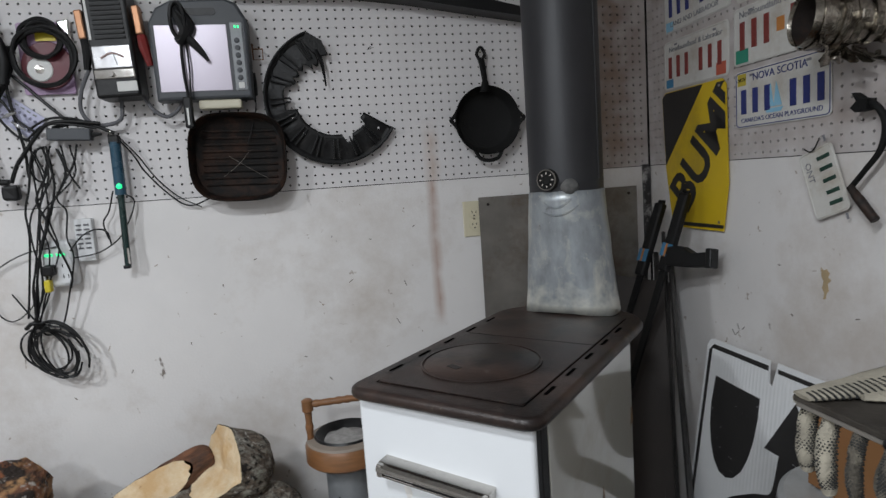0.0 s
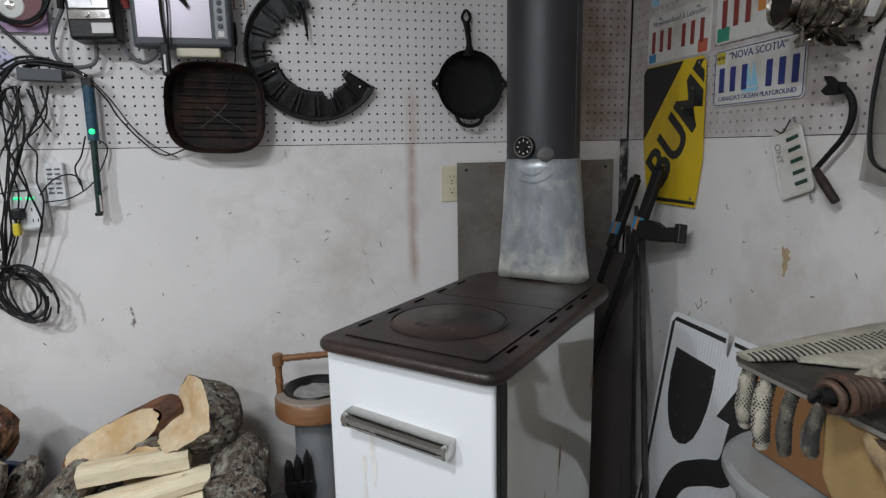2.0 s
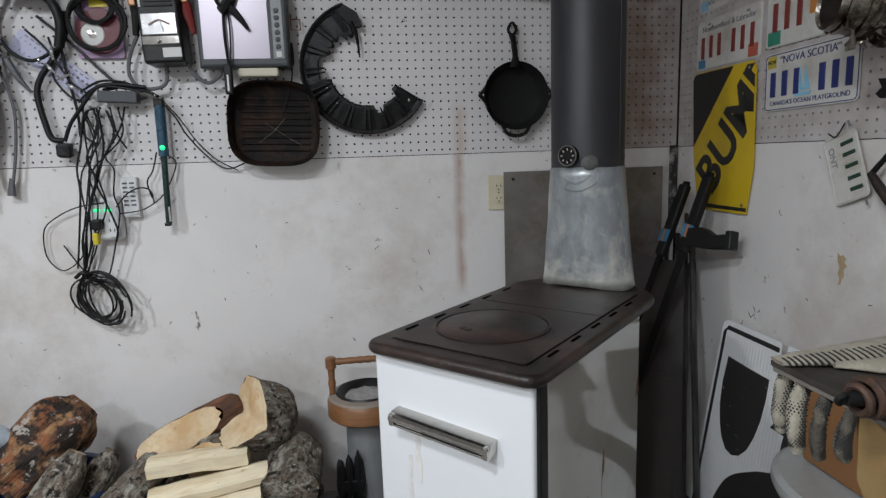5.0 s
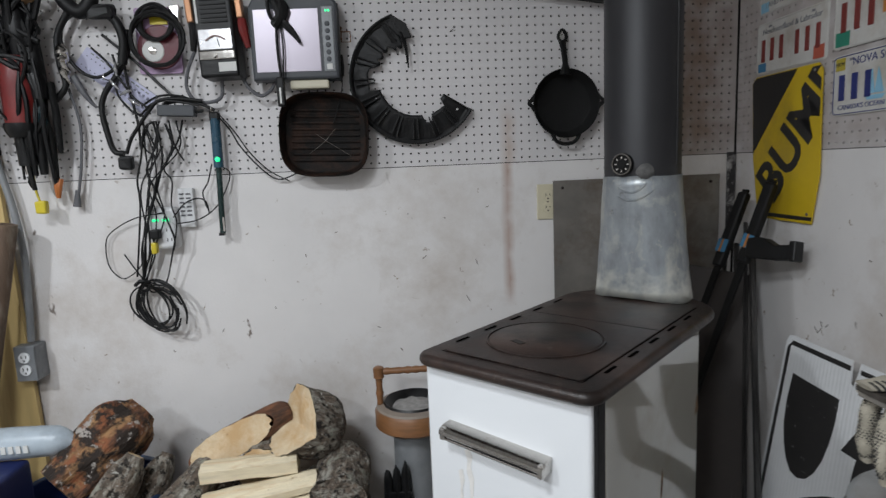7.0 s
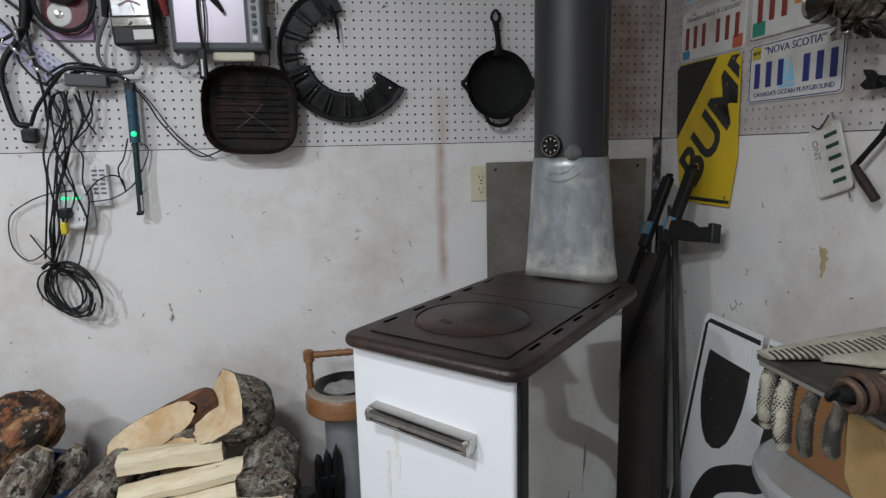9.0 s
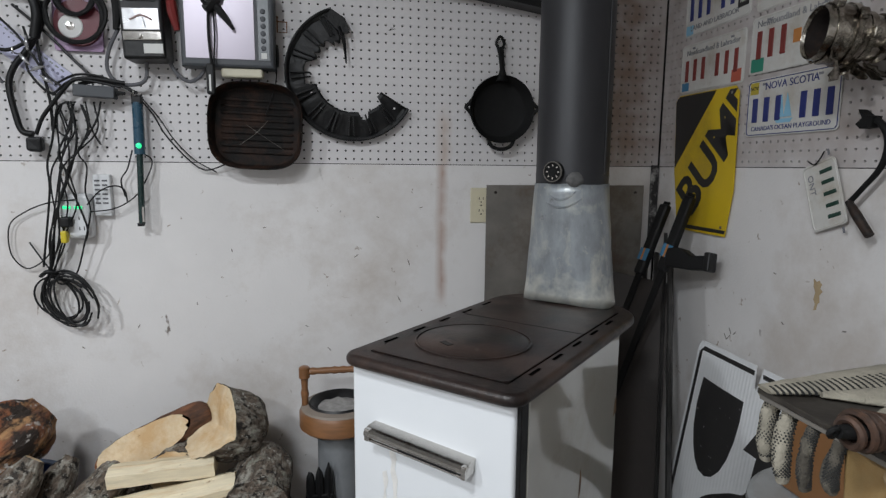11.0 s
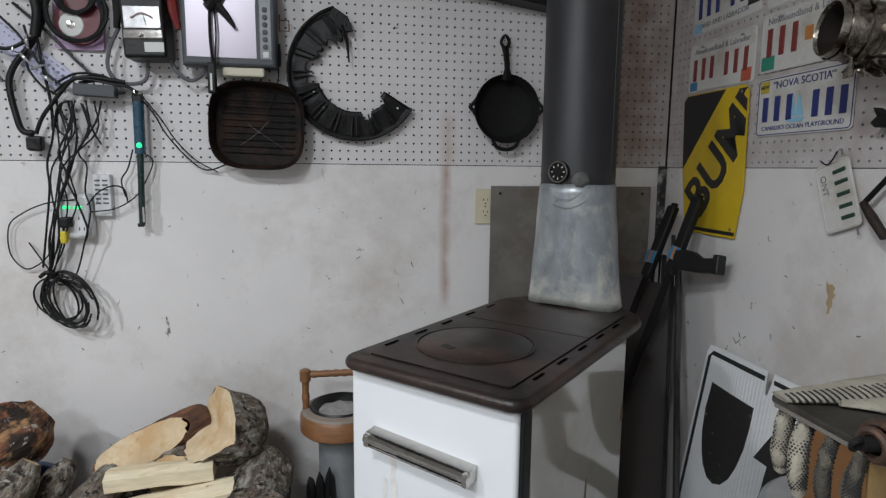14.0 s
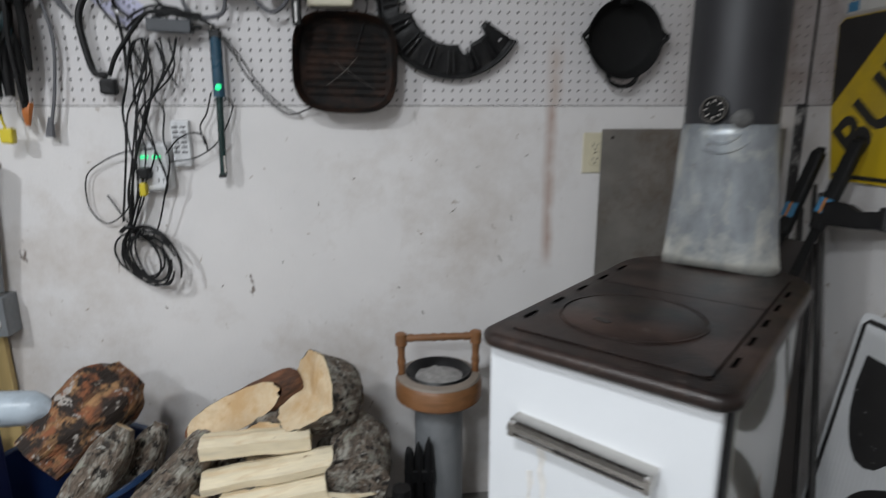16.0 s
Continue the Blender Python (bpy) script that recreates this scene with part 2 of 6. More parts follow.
def box(x0, x1, y0, y1, z0, z1, bevel=0.0, bm=None, seg=2, m=None):
    bm = bm or bmesh.new()
    got = bmesh.ops.create_cube(bm, size=1, matrix=(m or Matrix()) @ Matrix.LocRotScale(((x0 + x1) / 2, (y0 + y1) / 2, (z0 + z1) / 2), None, (x1 - x0, y1 - y0, z1 - z0)))
    if bevel:
        edges = list({e for v in got["verts"] for e in v.link_edges})
        bmesh.ops.bevel(bm, geom=edges, offset=bevel, segments=seg, affect="EDGES", profile=0.5)
    return bm


def prism(outline, y0, y1, bm=None, bevel=0.0):
    """A plate with the outline (x, z), between two depths y."""
    bm = bm or bmesh.new()
    front = [bm.verts.new((x, y0, z)) for x, z in outline]
    back = [bm.verts.new((x, y1, z)) for x, z in outline]
    k = len(outline)
    made = [bm.faces.new(front), bm.faces.new(back[::-1])]
    for i in range(k):
        made.append(bm.faces.new((front[i], back[i], back[(i + 1) % k], front[(i + 1) % k])))
    bmesh.ops.recalc_face_normals(bm, faces=made)
    if bevel:
        bmesh.ops.bevel(bm, geom=made[0].edges[:], offset=bevel, segments=2, affect="EDGES", profile=0.5)
    return bm


def rounded(x0, x1, z0, z1, r, k=5, far=None):
    """A rectangle with round corners; far is the radius of the two corners at z1."""
    pts, f, near = [], r if far is None else far, r
    for cx, cz, a, r in ((x1 - f, z1 - f, 0, f), (x0 + f, z1 - f, 90, f), (x0 + near, z0 + near, 180, near), (x1 - near, z0 + near, 270, near)):
        for i in range(k + 1):
            t = radians(a + 90 * i / k)
            pts.append((cx + r * math.cos(t), cz + r * math.sin(t)))
    return pts


def lathe(profile, seg=40, bm=None, m=None, squash=1.0):
    """A solid of revolution round z from rows of (radius, z)."""
    bm = bm or bmesh.new()
    m = m or Matrix()
    rings = []
    for r, z in profile:
        if r < 1e-6:
            rings.append([bm.verts.new(m @ Vector((0, 0, z)))])
        else:
            rings.append([bm.verts.new(m @ Vector((r * math.cos(2 * math.pi * i / seg), squash * r * math.sin(2 * math.pi * i / seg), z))) for i in range(seg)])
    made = []
    for a, b in zip(rings, rings[1:]):
        for i in range(seg):
            j = (i + 1) % seg
            quad = [a[i % len(a)], a[j % len(a)], b[j % len(b)], b[i % len(b)]]
            quad = list(dict.fromkeys(quad))
            if len(quad) > 2:
                made.append(bm.faces.new(quad))
    bmesh.ops.recalc_face_normals(bm, faces=made)
    return bm


def glide(points, steps=5):
    """A smooth line through points (Catmull-Rom)."""
    p = [Vector(q) for q in points]
    p = [2 * p[0] - p[1], *p, 2 * p[-1] - p[-2]]
    out = []
    for i in range(1, len(p) - 2):
        for s in range(steps):
            t = s / steps
            out.append(0.5 * (2 * p[i] + (p[i + 1] - p[i - 1]) * t + (2 * p[i - 1] - 5 * p[i] + 4 * p[i + 1] - p[i + 2]) * t * t + (3 * p[i] - p[i - 1] - 3 * p[i + 1] + p[i + 2]) * t**3))
    return [*out, p[-2]]


def cord(points, r, bm=None, steps=5, seg=8, flat=1.0):
    """A round cord or bar along points; r may be a list of radii."""
    bm = bm or bmesh.new()
    path = glide(points, steps) if steps > 1 else [Vector(q) for q in points]
    side = None
    rings = []
    for i, p in enumerate(path):
        way = (path[min(i + 1, len(path) - 1)] - path[max(i - 1, 0)]).normalized()
        if side is None:
            side = way.orthogonal().normalized()
        side = (side - way * side.dot(way)).normalized()
        up = way.cross(side)
        rad = r if isinstance(r, (int, float)) else float(np.interp(i / (len(path) - 1), np.linspace(0, 1, len(r)), r))
        rings.append([bm.verts.new(p + rad * (math.cos(2 * math.pi * k / seg) * side + flat * math.sin(2 * math.pi * k / seg) * up)) for k in range(seg)])
    made = [bm.faces.new((a[k], a[(k + 1) % seg], b[(k + 1) % seg], b[k])) for a, b in zip(rings, rings[1:]) for k in range(seg)]
    made += [bm.faces.new(rings[0]), bm.faces.new(rings[-1])]
    bmesh.ops.recalc_face_normals(bm, faces=made)
    return bm


def letters(text, size, deep=0.001, fat=0.0):
    """Raised letters, standing in the xz plane, facing -y, their middle at the origin."""
    cu = bpy.data.curves.new("letters", "FONT")
    cu.body, cu.size, cu.extrude, cu.align_x, cu.align_y, cu.resolution_u = text, size, deep / 2, "CENTER", "CENTER", 3
    cu.offset = fat
    ob = bpy.data.objects.new("letters", cu)
    scene.collection.objects.link(ob)
    bpy.context.view_layer.update()
    me = bpy.data.meshes.new_from_object(ob.evaluated_get(bpy.context.evaluated_depsgraph_get()))
    bm = bmesh.new()
    bm.from_mesh(me)
    bpy.data.objects.remove(ob)
    bpy.data.curves.remove(cu)
    bpy.data.meshes.remove(me)
    bmesh.ops.transform(bm, matrix=pose(0, 0, 0, 90, 0, 0), verts=bm.verts)
    return bm


def moved(bm, m):
    bmesh.ops.transform(bm, matrix=m, verts=bm.verts)
    return bm


def rough_up(bm, size, amount, seed=0.0):
    for v in bm.verts:
        v.co += noise.noise_vector(v.co / size + Vector((seed, seed * 0.7, -seed))) * amount
    return bm


def back(x, z, y=0.0, roll=0.0):
    """A place on the back wall: x right, z up, -y into the room."""
    return pose(x, y, z, 0, roll, 0)


def side(y, z, x=0.0, roll=0.0):
    """A place on the side wall, with the same axes as seen from the room."""
    return pose(x, y, z, 0, 0, -90) @ pose(0, 0, 0, 0, roll, 0)

# ---- structure ----
ROOM_X, ROOM_Y, ROOM_Z, PEG_Z = -4.6, -4.6, 2.44, 1.22


def setting(name, bm, material, label, category, m=None):
    return tagged(part(name, bm, material, None, "", m), label, category, "", "structure")


def streaked(m, x, half, z0, z1, tone):
    """Adds a run of rusty water down the paint."""
    n, l = m.node_tree.nodes, m.node_tree.links
    b = n["Principled BSDF"]
    last = b.inputs["Base Color"].links[0].from_socket
    co, sep, wob = n.new("ShaderNodeTexCoord"), n.new("ShaderNodeSeparateXYZ"), n.new("ShaderNodeTexNoise")
    l.new(co.outputs["Object"], sep.inputs[0])
    wob.inputs["Scale"].default_value = 14
    l.new(co.outputs["Object"], wob.inputs[0])

    def calc(kind, a, c):
        q = n.new("ShaderNodeMath")
        q.operation = kind
        for i, v in enumerate((a, c)):
            if isinstance(v, (int, float)):
                q.inputs[i].default_value = v
            else:
                l.new(v, q.inputs[i])
        return q.outputs[0]

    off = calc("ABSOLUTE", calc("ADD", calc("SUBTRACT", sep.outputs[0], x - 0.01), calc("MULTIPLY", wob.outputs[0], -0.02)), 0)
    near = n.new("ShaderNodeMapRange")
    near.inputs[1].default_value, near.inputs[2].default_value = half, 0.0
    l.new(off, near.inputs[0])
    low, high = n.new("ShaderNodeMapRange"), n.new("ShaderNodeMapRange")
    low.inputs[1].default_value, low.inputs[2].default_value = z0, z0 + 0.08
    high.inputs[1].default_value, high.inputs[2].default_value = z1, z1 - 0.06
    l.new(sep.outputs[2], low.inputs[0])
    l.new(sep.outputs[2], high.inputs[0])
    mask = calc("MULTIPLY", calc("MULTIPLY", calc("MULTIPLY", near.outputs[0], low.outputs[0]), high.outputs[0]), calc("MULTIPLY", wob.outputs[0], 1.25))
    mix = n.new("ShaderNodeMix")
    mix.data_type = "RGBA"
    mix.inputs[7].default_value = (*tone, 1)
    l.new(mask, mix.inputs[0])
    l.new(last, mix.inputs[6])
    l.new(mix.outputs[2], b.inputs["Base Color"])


streaked(PAINT, -0.762, 0.024, 0.74, 1.32, (0.34, 0.19, 0.13))
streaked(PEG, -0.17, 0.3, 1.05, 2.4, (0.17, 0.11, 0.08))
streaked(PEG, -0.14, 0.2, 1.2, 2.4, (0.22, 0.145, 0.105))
streaked(PEG, -0.757, 0.03, 1.0, 1.42, (0.50, 0.40, 0.34))

setting("floor", box(ROOM_X, 0.2, ROOM_Y, 0.2, -0.12, 0), CONCRETE, "grey concrete floor", "floor")
setting("ceiling", box(ROOM_X, 0.2, ROOM_Y, 0.2, ROOM_Z, ROOM_Z + 0.1), CEIL, "pale painted ceiling", "ceiling")
setting("wall_north", box(ROOM_X, 0.2, 0.03, 0.16, 0, ROOM_Z), DARK, "framed wall behind the white panels", "wall")
setting("wall_east", box(0.03, 0.16, ROOM_Y, 0.026, 0, ROOM_Z), DARK, "framed wall behind the white panels", "wall")
setting("wall_west", box(ROOM_X - 0.12, ROOM_X, ROOM_Y, 0.2, 0, ROOM_Z), PAINT, "plain painted wall", "wall")
setting("wall_south", box(ROOM_X, 0.2, ROOM_Y - 0.12, ROOM_Y, 0, ROOM_Z), PAINT, "plain painted wall", "wall")
NORTH = setting("wall_panel_north", box(ROOM_X, -0.006, 0, 0.03, 0, PEG_Z - 0.003), PAINT, "stained white painted wall panel", "wall panel")
EAST = setting("wall_panel_east", box(0, 0.03, ROOM_Y, -0.004, 0, PEG_Z - 0.003), PAINT, "scuffed white painted wall panel", "wall panel")


setting("wall_panel_upper", box(ROOM_X, -2.907, 0, 0.03, PEG_Z, ROOM_Z), PAINT, "plain white painted wall panel", "wall panel")
setting("wall_panel_upper", box(0, 0.03, ROOM_Y, -2.007, PEG_Z, ROOM_Z), PAINT, "plain white painted wall panel", "wall panel")


def pegboard(width, height, first_x, first_z, deep=0.0055, pitch=0.0254, r=0.0034, tall=None):
    """A board with a hole at each inch, from x = 0 to the right and z = 0 up, its face at y = 0."""
    nx, nz = int((width - first_x + pitch / 2) / pitch), int((height - first_z + pitch / 2) / pitch)
    verts, faces = [], []
    ring = [(r * math.cos(radians(22.5 + 45 * k)), r * math.sin(radians(22.5 + 45 * k))) for k in range(8)]
    index = {}

    def corner(i, j):
        if (i, j) not in index:
            x = 0 if i == 0 else width if i == nx else first_x + (i - 0.5) * pitch
            z = 0 if j == 0 else height if j == nz else first_z + (j - 0.5) * pitch
            index[i, j] = len(verts)
            verts.append((x, 0, z))
        return index[i, j]

    for i in range(nx):
        for j in range(nz):
            c = [corner(i + 1, j + 1), corner(i, j + 1), corner(i, j), corner(i + 1, j)]
            k = len(verts)
            cx, cz = first_x + i * pitch, first_z + j * pitch
            verts += [(cx + a, 0, cz + b) for a, b in ring] + [(cx + a, deep, cz + b) for a, b in ring]
            for q in range(4):
                a, b, n = k + 2 * q, k + 2 * q + 1, k + (2 * q + 2) % 8
                faces.append((c[q], b, a))
                faces.append((c[q], c[(q + 1) % 4], n, b))
            faces += [(k + q, k + (q + 1) % 8, k + 8 + (q + 1) % 8, k + 8 + q) for q in range(8)]
    me = bpy.data.meshes.new("pegboard")
    me.from_pydata(verts, [], faces)
    bm = bmesh.new()
    bm.from_mesh(me)
    bpy.data.meshes.remove(me)
    bmesh.ops.recalc_face_normals(bm, faces=bm.faces[:])
    box(0, width, 0, deep, -0.0008, 0, bm=bm)
    return bm


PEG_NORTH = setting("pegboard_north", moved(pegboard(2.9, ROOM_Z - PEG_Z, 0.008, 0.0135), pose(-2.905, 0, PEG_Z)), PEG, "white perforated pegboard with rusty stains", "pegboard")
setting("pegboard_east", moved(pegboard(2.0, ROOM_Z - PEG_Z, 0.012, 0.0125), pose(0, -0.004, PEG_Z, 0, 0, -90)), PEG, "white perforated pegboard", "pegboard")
for k, (x, z, long, turn) in enumerate(((-0.902, 0.78, 0.03, 60), (-1.04, 0.925, 0.022, -40), (-1.529, 0.785, 0.012, 80), (-0.87, 0.90, 0.026, 70), (-1.2, 0.70, 0.014, 20), (-1.32, 1.02, 0.012, -20), (-1.13, 0.62, 0.018, 50), (-0.97, 1.05, 0.01, 10), (-1.7, 0.72, 0.016, -60), (-1.86, 0.66, 0.012, 40), (-1.42, 0.95, 0.012, 75), (-0.83, 1.08, 0.012, -30))):
    part("scuff_mark", moved(prism([(-long / 2, 0), (-long / 5, 0.0022), (long / 2, 0.0008), (long / 6, -0.0016)], -0.0006, 0.0), pose(x, 0, z, 0, turn, 0)), SHEET, NORTH, "dark scuff")
for k, (y, z, long, turn) in enumerate(((-0.43, 0.755, 0.022, 60), (-0.45, 0.755, 0.018, -50), (-0.62, 0.83, 0.012, 30), (-0.8, 0.86, 0.014, -20), (-0.9, 0.93, 0.016, 60), (-0.58, 0.95, 0.012, 10))):
    part("scuff_mark", moved(prism([(-long / 2, 0), (-long / 5, 0.0022), (long / 2, 0.0008), (long / 6, -0.0016)], -0.0006, 0.0), side(y, z) @ pose(0, 0, 0, 0, turn, 0)), SHEET, EAST, "dark scuff")
for dy, dz in ((-0.012, 0.014), (0.014, 0.016)):
    part("pencil_mark", cord([(-0.0004, -0.418, 0.728), (-0.0004, -0.418 - dy, 0.728 + dz)], 0.0012, steps=1, seg=4), SHEET, EAST, "small checked mark")
for pts in ([(0.0, 0.0), (0.018, 0.006)], [(0.0, 0.0), (0.012, 0.010)], [(0.0, 0.0), (0.006, 0.009)]):
    part("pencil_mark", cord([(-0.93 + x, -0.0004, 1.625 + z) for x, z in pts], 0.0009, steps=1, seg=4), DARK, PEG_NORTH, "small pencil arrow")
setting("corner_trim", rough_up(box(-0.03, -0.004, -0.012, -0.001, 0.9, 1.222, 0.002), 0.03, 0.002), mat("flaking_black_paint", (0.03, 0.028, 0.028), 0.8, other=(0.5, 0.48, 0.46), amount=0.35, scale=30), "flaking black strip in the corner", "trim")


# ---- stove ----
FLAT = Matrix(((1, 0, 0, 0), (0, 0, 1, 0), (0, 1, 0, 0), (0, 0, 0, 1)))  # lays an upright outline down


CHIP = mat("brown_rust_chip", (0.17, 0.095, 0.04), 0.8, var=0.5, scale=60, other=(0.06, 0.03, 0.015))


def stove():
    at = thing("wood_stove", "small white enamel wood stove with a dark cast iron top", "stove", pose(-0.9712, -0.9442, 0, 0, 0, -44.5))
    w, d, z = 0.19, 0.70, 0.873
    left = -0.182
    top = prism(rounded(left, w, 0.002, d, 0.034, 9, 0.135), -0.0115, 0.0115)
    bmesh.ops.bevel(top, geom=[e for e in top.edges if abs(e.verts[0].co.y - e.verts[1].co.y) < 1e-6], offset=0.0112, segments=6, affect="EDGES", profile=0.5)
    moved(top, pose(0, 0, z - 0.0115) @ FLAT)
    bmesh.ops.recalc_face_normals(top, faces=top.faces[:])
    slab = part("stove_top", top, CAST, at, "dark brown cast iron top", smooth=True)
    part("lid_plate", moved(prism(rounded(-0.139, 0.146, 0.045, 0.60, 0.012, 3), -0.0015, 0.0015), pose(0, 0, z + 0.0012) @ FLAT), CAST, slab)
    lid = lathe([(0.0, 0.003), (0.1055, 0.003), (0.1085, 0.001), (0.1085, -0.004), (0.1115, -0.004), (0.1115, 0.0028), (0.1145, 0.0022), (0.1145, -0.003)], 64, m=pose(-0.014, 0.203, z + 0.003))
    part("round_lid", lid, CAST, slab, "round cooking lid", smooth=True)
    part("lifter_socket", moved(box(-0.014, 0.014, -0.007, 0.007, 0, 0.0012, 0.0004), pose(-0.041, 0.149, z + 0.0062, 0, 0, -20)), DARK, slab, "dark lifter slot")
    hole = mat("black_hole", (0.003, 0.003, 0.003), 1.0, var=0.1, bump=0, spec=0.0)
    for x in (-0.153, 0.158):
        for y in (0.12, 0.215, 0.31, 0.405, 0.50):
            part("vent_slot", box(x - 0.003, x + 0.003, y - 0.019, y + 0.019, z + 0.0004, z + 0.0012), hole, slab, "black vent slot")
    joint = bmesh.new()
    for q in ((-0.1402, 0.1472, 0.0438, 0.045), (-0.1402, -0.139, 0.045, 0.60), (0.146, 0.1476, 0.045, 0.60), (-0.139, 0.146, 0.372, 0.3732)):
        box(*q, z + 0.0001, z + (0.0006 if q[2] < 0.3 else 0.0030), bm=joint)
    part("joint_line", joint, hole, slab, "dark joint between the plates")
    # body
    part("body", box(left + 0.012, w - 0.0165, 0.05, 0.515, 0.06, z - 0.0235, 0.004), BLACK, at, "black inner casing")
    part("rear_casing", moved(prism(rounded(left + 0.03, w - 0.035, 0.515, d - 0.03, 0.01, 6, 0.10), -0.39, 0.39), pose(0, 0, 0.4595) @ FLAT), BLACK, at, "black rounded back of the stove", smooth=True)
    part("front_panel", box(left + 0.0105, w - 0.020, 0.026, 0.052, 0.10, z - 0.021, 0.008, seg=4), ENAMEL, at, "glossy white enamel front", smooth=True)
    part("side_panel", box(w - 0.0165, w - 0.012, 0.062, 0.517, 0.08, z - 0.0245, 0.0015), ENAMEL_OLD, at, "stained cream enamel side")
    part("side_panel", box(left + 0.0105, left + 0.015, 0.056, 0.517, 0.08, z - 0.0245, 0.0015), ENAMEL_OLD, at, "stained cream enamel side")
    part("edge_strip", box(w - 0.0205, w - 0.0125, 0.034, 0.060, 0.08, z - 0.0245, 0.002), BLACK, at, "black edge strip")
    part("base", box(left + 0.02, w - 0.02, 0.05, 0.50, 0.0, 0.075, 0.006), BLACK, at)
    for pts, y, tone in (([(-0.082, 0.70), (-0.07, 0.705), (-0.064, 0.69), (-0.069, 0.67), (-0.062, 0.65), (-0.065, 0.61), (-0.071, 0.60), (-0.073, 0.64), (-0.079, 0.66), (-0.076, 0.68)], 0.0258, (0.70, 0.685, 0.655)), ([(-0.098, 0.655), (-0.088, 0.66), (-0.084, 0.64), (-0.09, 0.62), (-0.086, 0.58), (-0.092, 0.55), (-0.097, 0.59), (-0.094, 0.625)], 0.0258, (0.70, 0.685, 0.655)), ([(-0.05, 0.72), (-0.046, 0.715), (-0.046, 0.70), (-0.051, 0.705)], 0.0258, (0.45, 0.38, 0.30))):
        part("rust_run", prism(pts, y - 0.0004, y), mat("pale_rust", tone, 0.5, var=0.15, scale=40), at, "faint rust run on the enamel")
    for pts in ([(0.30, 0.56), (0.308, 0.57), (0.312, 0.60), (0.306, 0.62), (0.302, 0.60), (0.297, 0.52)], [(0.22, 0.50), (0.226, 0.52), (0.228, 0.56), (0.224, 0.55), (0.218, 0.46)], [(0.50, 0.66), (0.52, 0.665), (0.515, 0.70), (0.507, 0.70)]):
        bm = prism(pts, 0, 0.0004)
        part("enamel_chip", moved(bm, pose(w - 0.0116, 0, 0, 0, 0, 90)), CHIP, at, "rusty chip in the enamel")
    # chrome door handle: a sloped lip with a long slot
    h = bmesh.new()
    a, b, zc = -0.112, 0.104, 0.735
    prof = [(0.026, 0.013), (0.004, 0.011), (-0.006, 0.004), (-0.007, -0.003), (-0.003, -0.004), (0.002, 0.002), (0.012, 0.006), (0.026, 0.008)]
    rings = [[h.verts.new((x, y, zc + q)) for y, q in prof] for x in np.linspace(a, b, 9)]
    for p, q in zip(rings, rings[1:]):
        for i in range(len(prof)):
            h.faces.new((p[i], p[(i + 1) % len(prof)], q[(i + 1) % len(prof)], q[i]))
    h.faces.new(rings[0]), h.faces.new(rings[-1])
    bmesh.ops.recalc_face_normals(h, faces=h.faces[:])
    box(a, a + 0.012, -0.006, 0.026, zc - 0.014, zc + 0.010, 0.003, bm=h)
    box(b - 0.010, b, -0.006, 0.026, zc - 0.014, zc + 0.010, 0.003, bm=h)
    box(a, b, -0.003, 0.002, zc - 0.014, zc - 0.009, 0.002, bm=h)
    tilt = pose(0, 0, zc, 0, 2.2, 0) @ pose(-0.003, 0, -zc - 0.002)
    grip = part("handle", moved(h, tilt), CHROME, at, "worn chrome door handle", smooth=True)
    part("slot", moved(prism(rounded(-0.035, 0.088, zc - 0.0075, zc - 0.0010, 0.003, 3), -0.0068, -0.0052), tilt), BLACK, grip, "dark slot in the handle")
    part("handle_recess", moved(box(a + 0.006, b - 0.006, 0.0245, 0.0258, zc - 0.011, zc + 0.010), tilt), BLACK, at, "dark slot behind the handle")
    return at


stove()


def ash_band(m, z0, z1, tone):
    """White ash and lime that has crept up sheet metal from its foot."""
    n, l = m.node_tree.nodes, m.node_tree.links
    base = n["Principled BSDF"].inputs["Base Color"]
    last = base.links[0].from_socket
    co, sep, tex = n.new("ShaderNodeTexCoord"), n.new("ShaderNodeSeparateXYZ"), n.new("ShaderNodeTexNoise")
    tex.inputs["Scale"].default_value, tex.inputs["Detail"].default_value = 26, 8
    l.new(co.outputs["Object"], sep.inputs[0])
    l.new(co.outputs["Object"], tex.inputs[0])
    high, add, cut, mix = n.new("ShaderNodeMapRange"), n.new("ShaderNodeMath"), n.new("ShaderNodeMapRange"), n.new("ShaderNodeMix")
    high.inputs[1].default_value, high.inputs[2].default_value = z1, z0
    high.inputs[3].default_value, high.inputs[4].default_value = -0.25, 0.38
    l.new(sep.outputs[2], high.inputs[0])
    l.new(tex.outputs[0], add.inputs[0])
    l.new(high.outputs[0], add.inputs[1])
    cut.inputs[1].default_value, cut.inputs[2].default_value, cut.inputs[4].default_value = 0.55, 0.85, 0.85
    l.new(add.outputs[0], cut.inputs[0])
    mix.data_type = "RGBA"
    mix.inputs[7].default_value = (*tone, 1)
    l.new(cut.outputs[0], mix.inputs[0])
    l.new(last, mix.inputs[6])
    l.new(mix.outputs[2], base)


ash_band(GALV, 0.88, 1.0, (0.66, 0.66, 0.60))


